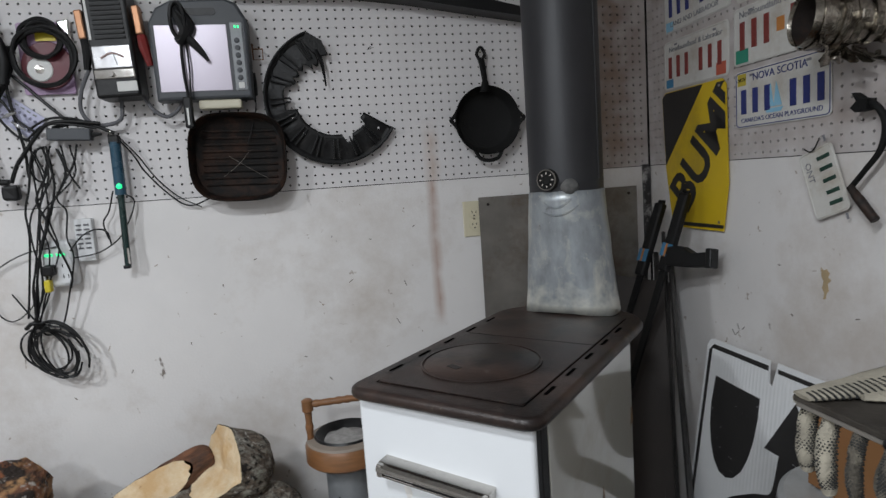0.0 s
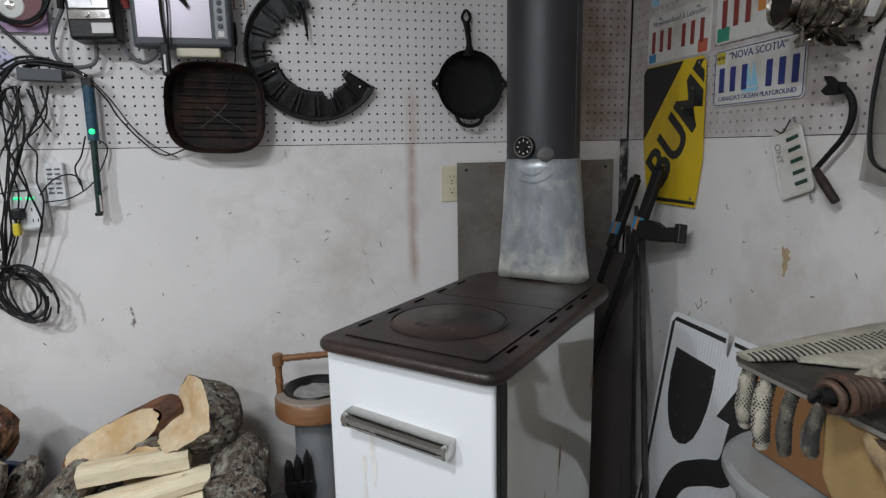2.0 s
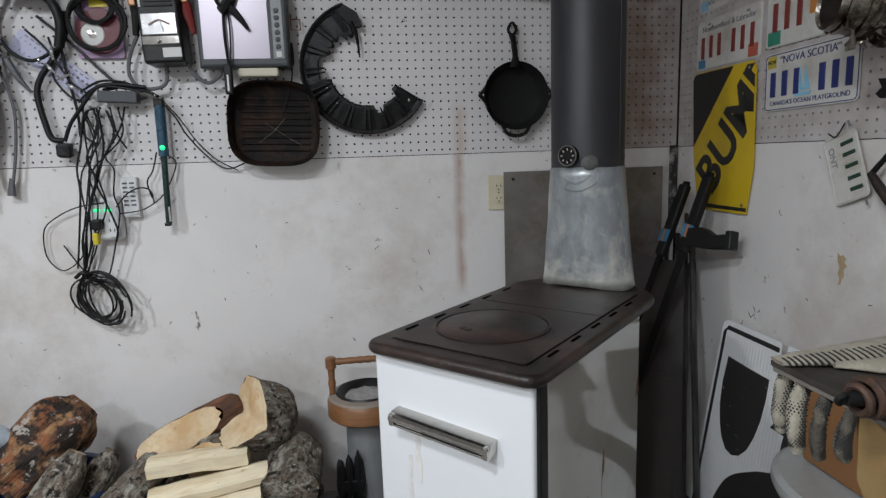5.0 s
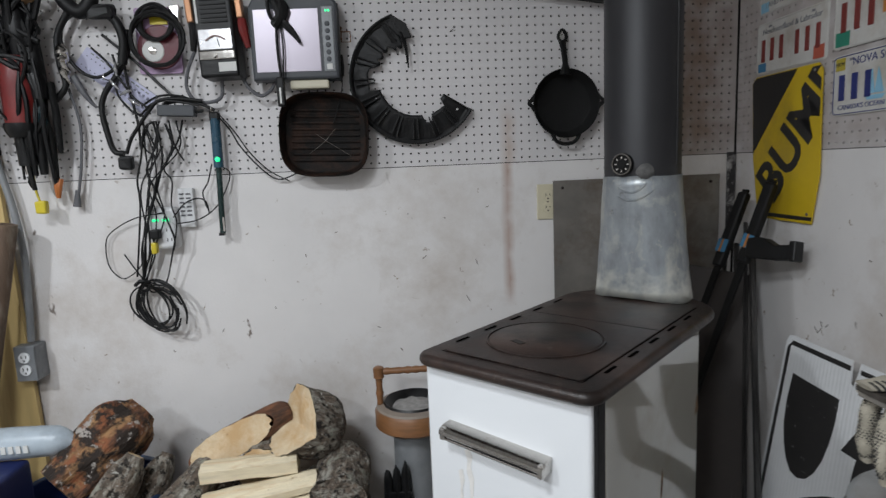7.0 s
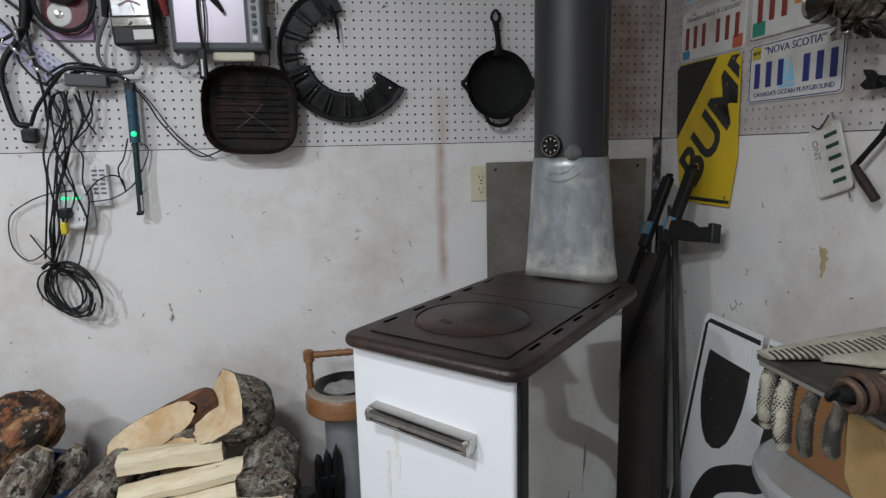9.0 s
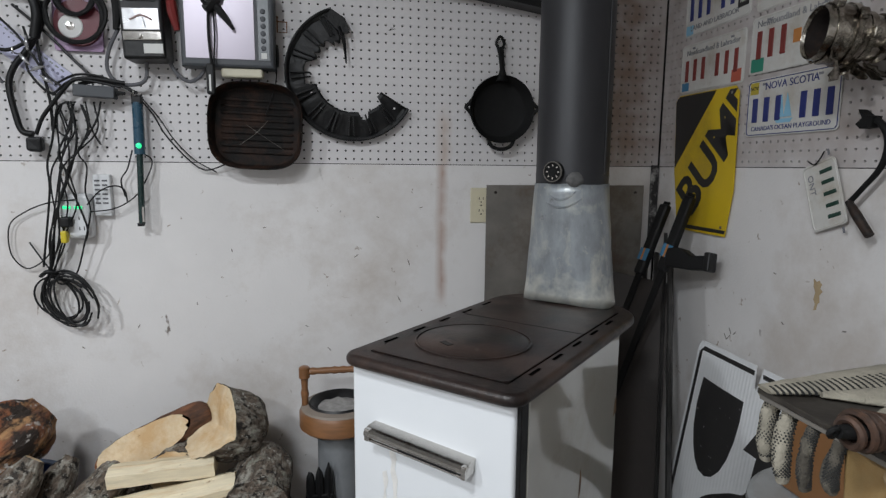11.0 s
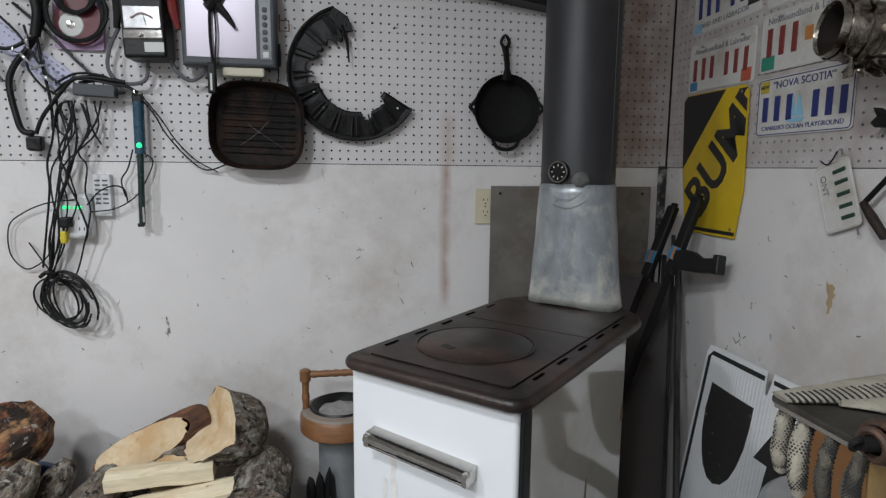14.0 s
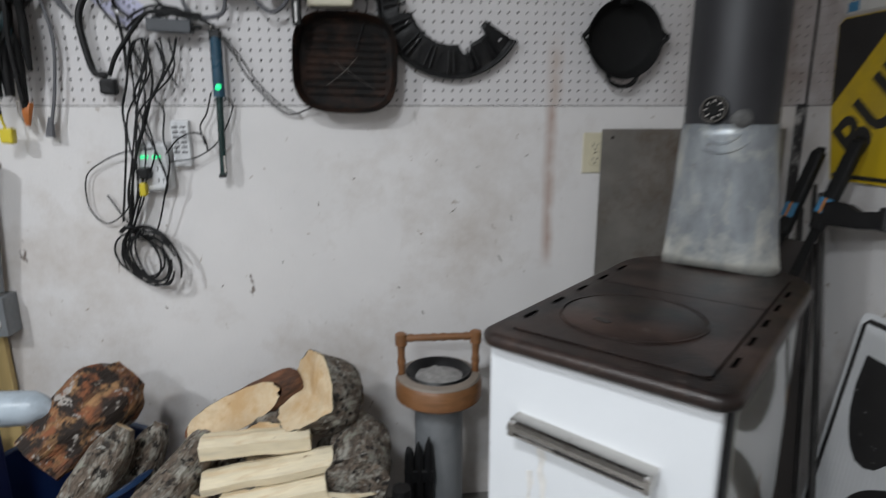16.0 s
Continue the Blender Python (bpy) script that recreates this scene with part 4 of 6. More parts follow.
def power_adapter():
    at = thing("power_adapter", "grey power adapter brick hung by its cords", "adapter", back(-1.756, 1.411, 0, 3))
    part("brick", box(-0.055, 0.052, -0.062, -0.03, -0.016, 0.016, 0.003), GREYPL, at)
    part("strain_relief", cord([(0.052, -0.046, 0.0), (0.075, -0.046, 0.002)], [0.007, 0.004], steps=1), RUBBER, at)


power_adapter()


def power_tap():
    at = thing("wall_tap", "white plug-in outlet tap with green lamps lit", "outlet tap", back(-1.838, 1.062))
    part("housing", box(-0.042, 0.042, -0.04, 0.0, -0.065, 0.065, 0.012, seg=3), WHITEPL, at)
    part("socket_face", prism(rounded(0.0, 0.036, -0.055, 0.02, 0.014), -0.044, -0.038), WHITEPL, at)
    for dz in (-0.035, -0.005):
        for dx in (0.012, 0.024):
            part("slot", box(dx - 0.0012, dx + 0.0012, -0.0447, -0.044, dz - 0.005, dz + 0.005), BLACK, at)
    for dx in (-0.03, 0.0):
        part("lamp", box(dx, dx + 0.02, -0.043, -0.04, 0.022, 0.029, 0.001), GREEN_ON, at, "lit green bar")
    part("plug", box(-0.03, -0.004, -0.07, -0.04, -0.03, 0.0, 0.005), RUBBER, at, "black plug pushed in")
    part("plug", box(-0.034, -0.018, -0.062, -0.04, -0.075, -0.04, 0.004), YELLOW, at, "yellow plug pushed in")


power_tap()


def thermostat():
    at = thing("wall_thermostat", "small white slotted wall sensor box", "sensor", back(-1.769, 1.121))
    part("cover", box(-0.023, 0.023, -0.022, 0, -0.06, 0.06, 0.003), WHITEPL, at)
    for k in range(6):
        for dx in (-0.011, 0.009):
            part("louvre", box(dx - 0.007, dx + 0.007, -0.0235, -0.0215, 0.04 - k * 0.013, 0.045 - k * 0.013), GREYCORD, at)


thermostat()

# cords that hang in a bundle below the adapter
BUNDLE = [
    ([(-1.836, -0.035, 1.383), (-1.862, -0.04, 1.361), (-1.879, -0.045, 1.271), (-1.898, -0.04, 1.211), (-1.893, -0.05, 1.142), (-1.908, -0.05, 1.034), (-1.931, -0.04, 0.917)], 0.003),
    ([(-1.838, -0.03, 1.384), (-1.829, -0.035, 1.325), (-1.863, -0.05, 1.242), (-1.845, -0.055, 1.18), (-1.866, -0.055, 1.111), (-1.889, -0.05, 1.034), (-1.904, -0.04, 0.932), (-1.925, -0.03, 0.893)], 0.0032),
    ([(-1.824, -0.04, 1.383), (-1.82, -0.045, 1.339), (-1.814, -0.05, 1.272), (-1.84, -0.05, 1.18), (-1.873, -0.055, 1.088), (-1.9, -0.05, 0.973), (-1.911, -0.04, 0.9)], 0.0032),
    ([(-1.751, -0.03, 1.386), (-1.766, -0.04, 1.326), (-1.814, -0.055, 1.243), (-1.843, -0.06, 1.178), (-1.823, -0.06, 1.111), (-1.8, -0.06, 1.033), (-1.81, -0.05, 0.994)], 0.003),
    ([(-1.806, -0.025, 1.378), (-1.79, -0.03, 1.311), (-1.816, -0.04, 1.243), (-1.793, -0.05, 1.205), (-1.802, -0.05, 1.134), (-1.79, -0.055, 1.079), (-1.812, -0.05, 0.993), (-1.848, -0.04, 0.89), (-1.893, -0.03, 0.863), (-1.92, -0.025, 0.892)], 0.0023),
    ([(-1.86, -0.03, 1.37), (-1.84, -0.035, 1.31), (-1.852, -0.035, 1.29), (-1.872, -0.035, 1.32), (-1.85, -0.035, 1.375)], 0.0026),
    ([(-1.8, -0.03, 1.375), (-1.775, -0.035, 1.30), (-1.757, -0.035, 1.265)], 0.0026),
]
for k in range(7):
    u = random.Random(k).uniform
    x = -1.88 + 0.016 * k
    BUNDLE.append(([(x + u(-0.01, 0.02), -0.03, 1.385), (x + u(-0.03, 0.03), -0.04, 1.30), (-1.855 + u(-0.03, 0.03), -0.05, 1.2), (-1.86 + u(-0.03, 0.04), -0.055, 1.10), (-1.885 + u(-0.02, 0.03), -0.05, 1.0), (-1.915 + u(-0.01, 0.01), -0.035, 0.9)], 0.0024))
bundle = thing("cable_bundle", "tangled bundle of black cords with a coil below", "cable", back(0, 0), "cables on the wall")
for pts, r in BUNDLE:
    part("cord", cord(pts, r), RUBBER, bundle, smooth=True)
for pts, r in (
    ([(-1.834, -0.045, 1.11), (-1.913, -0.03, 1.099), (-1.978, -0.02, 1.072), (-2.02, -0.018, 1.034), (-2.023, -0.018, 0.956), (-1.991, -0.018, 0.912), (-1.956, -0.02, 0.919), (-1.921, -0.02, 0.954), (-1.918, -0.02, 0.994)], 0.0019),
    ([(-1.8, -0.05, 1.095), (-1.768, -0.04, 1.134), (-1.731, -0.035, 1.149), (-1.706, -0.03, 1.138), (-1.699, -0.03, 1.102)], 0.0022),
    ([(-1.677, -0.03, 1.252), (-1.695, -0.025, 1.198), (-1.714, -0.025, 1.165), (-1.704, -0.03, 1.118)], 0.0022),
    ([(-1.652, -0.03, 1.245), (-1.628, -0.02, 1.22), (-1.65, -0.03, 1.157), (-1.682, -0.03, 1.114), (-1.735, -0.03, 1.083), (-1.794, -0.045, 1.075)], 0.0019),
    ([(-1.647, -0.045, 1.4), (-1.614, -0.03, 1.352), (-1.588, -0.022, 1.299), (-1.532, -0.02, 1.231), (-1.481, -0.02, 1.196), (-1.416, -0.025, 1.216)], 0.0022),
    ([(-1.975, -0.012, 0.985), (-1.945, -0.02, 0.94), (-1.915, -0.03, 0.90)], 0.0022),
):
    cable("thin_wire", pts, r, RUBBER, "thin black wire looped against the wall")
for k in range(9):
    u = random.Random(40 + k).uniform
    c, rx, rz = (-1.91 + 0.008 * k, 0.822 + u(-0.012, 0.012)), 0.044 + u(0.0, 0.026), 0.068 + u(-0.006, 0.018)
    part("coil_loop", cord([(c[0] + rx * math.sin(2 * math.pi * i / 14 + 0.3 * k) + 0.02 * (i / 14 - 0.5) - 0.25 * rz * math.cos(2 * math.pi * i / 14 + 0.3 * k), -0.015 - 0.006 * k, c[1] + rz * math.cos(2 * math.pi * i / 14 + 0.3 * k)) for i in range(15)], 0.0028), RUBBER, bundle, smooth=True)
part("tie", cord([(-1.94, -0.04, 0.89), (-1.915, -0.055, 0.905), (-1.895, -0.04, 0.893), (-1.92, -0.03, 0.886)], 0.006), RUBBER, bundle, smooth=True)
for pts, r in (
    ([(-1.68, -0.05, 1.437), (-1.757, -0.055, 1.446), (-1.805, -0.055, 1.441), (-1.834, -0.05, 1.418), (-1.871, -0.045, 1.374), (-1.901, -0.04, 1.336), (-1.922, -0.035, 1.292)], 0.0055),
    ([(-1.884, -0.03, 1.65), (-1.888, -0.03, 1.591), (-1.923, -0.03, 1.526), (-1.964, -0.03, 1.474), (-1.981, -0.03, 1.423), (-1.971, -0.03, 1.344), (-1.958, -0.03, 1.3), (-1.931, -0.03, 1.293)], 0.0085),
    ([(-1.8, -0.04, 1.432), (-1.74, -0.05, 1.44), (-1.69, -0.045, 1.43), (-1.65, -0.045, 1.41)], 0.005),
    ([(-2.034, -0.05, 1.699), (-2.07, -0.05, 1.633), (-2.073, -0.05, 1.556), (-2.064, -0.05, 1.494), (-2.097, -0.05, 1.453)], 0.009),
    ([(-2.042, -0.06, 1.85), (-2.042, -0.06, 1.781), (-2.037, -0.06, 1.73), (-1.995, -0.06, 1.694), (-1.96, -0.06, 1.726), (-1.957, -0.06, 1.776), (-1.96, -0.06, 1.85)], 0.02),
    ([(-1.998, -0.05, 1.705), (-1.915, -0.05, 1.683), (-1.888, -0.05, 1.622), (-1.9, -0.045, 1.55)], 0.013),
    ([(-1.9, -0.045, 1.55), (-1.973, -0.045, 1.515), (-2.031, -0.045, 1.544), (-2.064, -0.045, 1.616), (-2.046, -0.045, 1.674), (-1.999, -0.045, 1.701)], 0.005),
):
    cable("black_hose", pts, r, RUBBER, "black rubber hose hung on the pegboard", seg=12)
solo("hose_end", rough_up(box(-1.945, -1.905, -0.05, -0.02, 1.245, 1.285, 0.008), 0.02, 0.004), RUBBER, "black connector end of a cable", "connector")
solo("hose_valve", rough_up(box(-1.98, -1.90, -0.075, -0.035, 1.675, 1.715, 0.012), 0.02, 0.006), BLACK, "black hose valve block", "valve")
cable("thin_rod", [(-1.96, -0.02, 1.64), (-1.877, -0.02, 1.565), (-1.82, -0.02, 1.503), (-1.775, -0.02, 1.457)], 0.0042, BLACK, "thin dark rod slanting behind the cords")
cable("thin_rod", [(-1.907, -0.02, 1.607), (-1.902, -0.022, 1.507), (-1.884, -0.024, 1.384), (-1.883, -0.024, 1.302)], 0.0042, BLACK, "thin dark rod slanting behind the cords")
for k, pts in enumerate(([(-1.985, -0.04, 1.60), (-1.94, -0.05, 1.555), (-1.905, -0.05, 1.50), (-1.88, -0.045, 1.455), (-1.845, -0.045, 1.425)], [(-1.93, -0.035, 1.58), (-1.915, -0.045, 1.52), (-1.925, -0.045, 1.47), (-1.895, -0.04, 1.42), (-1.86, -0.045, 1.40)], [(-1.86, -0.04, 1.43), (-1.80, -0.055, 1.455), (-1.74, -0.055, 1.452), (-1.70, -0.05, 1.435)], [(-1.87, -0.04, 1.40), (-1.82, -0.05, 1.437), (-1.76, -0.058, 1.438), (-1.69, -0.05, 1.425)])):
    cable("thin_wire", pts, 0.0034, RUBBER, "thin black wire looped against the wall")
for x, z, turn in ((-1.925, 1.492, 30), (-1.895, 1.468, -40), (-1.915, 1.535, 70), (-1.875, 1.44, 15)):
    solo("spring_clip", moved(cord([(-0.018, -0.055, 0.006), (0.0, -0.06, 0.0), (0.018, -0.055, -0.007)], [0.002, 0.0055, 0.0025]), pose(x, 0, z, 0, turn, 0)), METER, "small steel test clip on a wire", "clip", smooth=True, group="spring clips")
cable("thin_wire", [(-1.64, -0.045, 1.40), (-1.60, -0.03, 1.345), (-1.565, -0.022, 1.285), (-1.51, -0.02, 1.225), (-1.45, -0.02, 1.19)], 0.0018, RUBBER, "thin black wire looped against the wall")
cable("hanging_grey_cable", [(-2.068, -0.03, 1.488), (-2.048, -0.03, 1.38), (-2.06, -0.03, 1.263), (-2.08, -0.03, 1.17)], 0.0042, GREYCORD, "grey cord hanging with a plug")
solo("grey_plug", cord([(-2.08, -0.03, 1.19), (-2.087, -0.03, 1.14)], [0.006, 0.012], steps=1), GREYCORD, "grey plug on the end of a cord", "plug", smooth=True)
cable("test_probe", [(-1.267, -0.02, 1.563), (-1.265, -0.02, 1.53), (-1.267, -0.02, 1.5)], 0.006, BLACK, "thin black probe on a hook")
cable("thin_wire", [(-1.267, -0.02, 1.5), (-1.27, -0.02, 1.463), (-1.284, -0.03, 1.408), (-1.30, -0.045, 1.36)], 0.0016, RUBBER, "thin black wire looped against the wall")
solo("wire_bracket", cord([(-1.262, 0, 1.645), (-1.262, -0.02, 1.645), (-1.262, -0.02, 1.60), (-1.235, -0.02, 1.60), (-1.235, -0.02, 1.63), (-1.262, -0.02, 1.63)], 0.0022, steps=1), BROWN_W, "small bent wire pegboard bracket", "hook", group="pegboard hooks")
for x, z in ((-1.655, 1.405), (-1.895, 1.64), (-1.95, 1.51)):
    solo("peg_hook", cord([(x, 0.0, z), (x, -0.055, z - 0.002), (x, -0.06, z + 0.012)], 0.0022), CHROME, "small wire peg hook", "hook", group="pegboard hooks")
solo("leaf_spring", moved(prism([(-0.62, 0.098), (-0.3, 0.088), (-0.12, 0.073), (0.05, 0.047), (0.26, 0.0), (0.27, -0.028), (0.08, 0.0), (-0.1, 0.028), (-0.3, 0.05), (-0.62, 0.06)], -0.075, -0.005, bevel=0.004), back(-0.70, 1.722)), BLACK, "black curved bar across the pegboard top", "bar")


def drill_cluster():
    """Power drill and hand tools that hang at the end of the board."""
    at = thing("power_drill", "old red power drill hanging chuck down", "drill", back(-2.178, 1.452, -0.075))
    part("body", cord([(0.0, 0, 0.12), (0.0, 0, 0.06), (-0.005, 0, -0.07)], [0.04, 0.048, 0.043], seg=16), RED, at, smooth=True)
    part("collar", lathe([(0, -0.105), (0.036, -0.105), (0.047, -0.085), (0.047, -0.065), (0, -0.065)], 20, m=pose(-0.005, 0, 0)), BLACK, at, smooth=True)
    part("gear_case", cord([(-0.006, 0, -0.1), (-0.006, 0, -0.185)], [0.026, 0.023], steps=1, seg=16), BLACK, at, smooth=True)
    chuck = part("chuck", cord([(-0.006, 0, -0.185), (-0.006, 0, -0.21)], [0.012, 0.01], steps=1, seg=12), CHROME, at, smooth=True)
    part("bit", cord([(-0.006, 0, -0.21), (-0.006, 0, -0.232), (-0.006, 0, -0.25)], [0.003, 0.008, 0.002]), IRON, chuck, smooth=True)
    part("grip", cord([(0.03, 0, 0.11), (0.055, -0.01, 0.06), (0.06, -0.01, 0.0)], [0.02, 0.022, 0.02], seg=12), BLACK, at, smooth=True)
    for pts in ([(-2.25, -0.06, 1.78), (-2.2, -0.08, 1.66), (-2.13, -0.09, 1.6), (-2.16, -0.08, 1.7), (-2.24, -0.07, 1.75)], [(-2.28, -0.06, 1.7), (-2.22, -0.09, 1.61), (-2.14, -0.08, 1.64), (-2.11, -0.08, 1.74)], [(-2.3, -0.07, 1.62), (-2.25, -0.1, 1.55), (-2.19, -0.11, 1.57), (-2.12, -0.1, 1.55)], [(-2.27, -0.09, 1.8), (-2.26, -0.1, 1.6), (-2.25, -0.1, 1.4), (-2.26, -0.08, 1.3)], [(-2.16, -0.09, 1.62), (-2.13, -0.1, 1.5), (-2.11, -0.09, 1.42), (-2.14, -0.09, 1.36)]):
        cable("tangled_cable", pts, 0.008, RUBBER, "black cord tangled round the hanging tools")
    for k in range(22):
        u = random.Random(300 + k).uniform
        x, z = u(-2.32, -2.10), u(1.52, 1.80)
        cable("tangled_cable", [(x + u(-0.07, 0.07), u(-0.13, -0.05), z + u(-0.10, 0.10)) for i in range(6)], u(0.003, 0.008), RUBBER if k % 3 else BLACK, "black cord tangled round the hanging tools")
    for k in range(7):
        u = random.Random(400 + k).uniform
        x = u(-2.20, -2.09)
        cable("tangled_cable", [(x, u(-0.12, -0.08), 1.56), (x + u(-0.03, 0.03), u(-0.13, -0.09), 1.45), (x + u(-0.03, 0.02), -0.1, 1.36), (x + u(-0.02, 0.02), -0.08, u(1.18, 1.30))], u(0.003, 0.007), RUBBER, "black cord tangled round the hanging tools")
    for k in range(3):
        cable("tan_hose", [(-2.125 + 0.045 * math.cos(2 * math.pi * i / 12), -0.07 - 0.014 * k, 1.80 + (0.085 - 0.004 * k) * math.sin(2 * math.pi * i / 12)) for i in range(13)], 0.007, TAN, "coil of tan rubber hose")
    for x, z0, z1, r, material, label in ((-2.15, 1.24, 1.52, 0.022, BLACK, "dark tool handle hanging in the cluster"), (-2.118, 1.19, 1.46, 0.014, IRON, "worn steel pliers hanging in the cluster"), (-2.13, 1.34, 1.44, 0.02, TEAL, "teal tool grip hanging in the cluster"), (-2.095, 1.3, 1.5, 0.013, IRON, "dark iron tool hanging in the cluster"), (-2.3, 1.34, 1.62, 0.02, BLACK, "dark tool handle hanging in the cluster"), (-2.17, 1.52, 1.75, 0.035, BLACK, "black tool body hanging in the cluster"), (-2.135, 1.40, 1.62, 0.03, RUBBER, "black tool body hanging in the cluster"), (-2.16, 1.28, 1.42, 0.024, RUBBER, "black tool body hanging in the cluster"), (-2.24, 1.58, 1.8, 0.03, RUBBER, "black tool body hanging in the cluster"), (-2.105, 1.36, 1.46, 0.015, RUSTY, "rusty tool handle hanging in the cluster")):
        solo("hand_tool", cord([(x, -0.07, z1), (x + 0.006, -0.075, (z0 + z1) / 2), (x + 0.002, -0.065, z0)], [r * 0.75, r * 0.9, r * 0.5], seg=12), material, label, "hand tool", smooth=True, group="hanging tools")
    solo("hand_tool", cord([(-2.112, -0.06, 1.225), (-2.115, -0.065, 1.20), (-2.12, -0.06, 1.17)], [0.012, 0.011, 0.006]), ORANGE, "orange tipped hand tool", "hand tool", smooth=True, group="hanging tools")
    solo("hand_tool", cord([(-2.14, -0.05, 1.23), (-2.138, -0.05, 1.2), (-2.133, -0.05, 1.175)], [0.006, 0.008, 0.003]), CHROME, "small steel bit holder", "hand tool", smooth=True, group="hanging tools")
    plug = thing("yellow_plug", "yellow plug on a thin yellow wire", "plug", back(-2.175, 1.145, -0.055))
    part("head", rough_up(box(-0.014, 0.016, -0.012, 0.012, -0.02, 0.018, 0.006), 0.02, 0.002), YELLOW, plug)
    part("wire", cord([(-0.003, 0, 0.015), (-0.01, 0, 0.05), (-0.009, -0.005, 0.11)], 0.0035), YELLOW, plug, smooth=True)
    for dy, z, r in ((-0.05, 1.589, 0.016), (-0.055, 1.565, 0.013), (-0.05, 1.53, 0.012)):
        solo("battery_clip", rough_up(cord([(-2.065, dy, z + 0.02), (-2.058, dy - 0.01, z), (-2.05, dy, z - 0.035)], [r * 0.6, r, r * 0.4]), 0.02, 0.004), CHROME, "shiny steel spring clip", "clip", smooth=True, group="spring clips")
    solo("hand_tool", cord([(-2.045, -0.04, 1.52), (-2.02, -0.04, 1.47), (-1.995, -0.03, 1.43)], [0.012, 0.009, 0.004]), GREYCORD, "worn grey clamp tip", "hand tool", smooth=True, group="hanging tools")


drill_cluster()

# conduit, box and boards at the end of the wall
cable("grey_conduit", [(-2.315, -0.03, 2.43), (-2.313, -0.03, 1.6), (-2.31, -0.03, 1.485), (-2.304, -0.032, 1.318), (-2.274, -0.03, 1.145), (-2.262, -0.03, 1.004), (-2.267, -0.03, 0.862), (-2.274, -0.035, 0.731)], 0.0105, GREYMET, "grey armoured cable running down the wall", "conduit", 12)


def box_outlet():
    at = thing("surface_outlet_box", "grey metal outlet box with a white duplex outlet", "outlet box", back(-2.283, 0.667, 0, 0))
    part("steel_box", box(-0.031, 0.031, -0.06, 0, -0.056, 0.056, 0.004), GREYMET, at)
    for k in range(3):
        part("knockout", lathe([(0, 0.0015), (0.010, 0.001), (0.011, 0)], 16, m=pose(0.031, -0.03, 0.033 - 0.033 * k, 0, 90, 0)), GREYMET, at)
    part("cover", box(-0.030, 0.030, -0.0635, -0.06, -0.055, 0.055, 0.001), GREYMET, at)
    for dz in (-0.0195, 0.0195):
        f = part("socket", moved(lathe([(0, 0.004), (0.0165, 0.004), (0.0172, 0.001), (0.0172, -0.002)], 24), pose(0, -0.0635, dz, 90)), WHITEPL, at, "white socket")
        for dx in (-0.0065, 0.0065):
            part("slot", box(dx - 0.0012, dx + 0.0012, -0.0684, -0.0672, dz - 0.001, dz + 0.008), BLACK, f)
        part("slot", box(-0.0022, 0.0022, -0.0684, -0.0672, dz - 0.011, dz - 0.0065), BLACK, f)


box_outlet()
solo("plywood_board", prism([(-2.95, 0.0), (-2.285, 0.0), (-2.287, 0.445), (-2.31, 1.35), (-2.315, 1.55), (-2.95, 1.55)], -0.028, -0.01, bevel=0.002), YELLOW_W, "yellow plywood board leaning on the wall", "board")
solo("brown_pole", rough_up(cord([(-2.475, -0.2, 0.0), (-2.326, -0.12, 0.76), (-2.258, -0.09, 1.10)], 0.028, seg=16), 0.06, 0.003), POLE_W, "round brown wooden pole leaning on the wall", "pole", smooth=True)
solo("dark_pole", cord([(-2.43, -0.2, 0.0), (-2.40, -0.12, 1.0)], 0.03, seg=12), RUSTY, "dark pole leaning on the wall", "pole", smooth=True)

# ---- side wall ----
INK_BLUE = mat("plate_blue", (0.02, 0.03, 0.16), 0.45, var=0.15, scale=30, bump=0)
INK_RED = mat("plate_red", (0.20, 0.03, 0.025), 0.5, var=0.2, scale=30, bump=0)
INK_GREEN = mat("plate_green", (0.015, 0.05, 0.035), 0.5, var=0.2, scale=30, bump=0)
INK_GREY = mat("plate_grey", (0.20, 0.20, 0.22), 0.5, var=0.2, bump=0)
PLATE = mat("weathered_plate_white", (0.60, 0.59, 0.56), 0.42, var=0.06, scale=12, bump=0.05, other=(0.46, 0.42, 0.36), amount=0.3)
STICKER = {k: mat("sticker_" + k, c, 0.5, var=0.1, bump=0) for k, c in (("blue", (0.05, 0.2, 0.36)), ("red", (0.45, 0.10, 0.06)), ("green", (0.03, 0.24, 0.16)), ("yellow", (0.5, 0.4, 0.05)), ("sky", (0.25, 0.5, 0.66)), ("orange", (0.5, 0.2, 0.05)))}


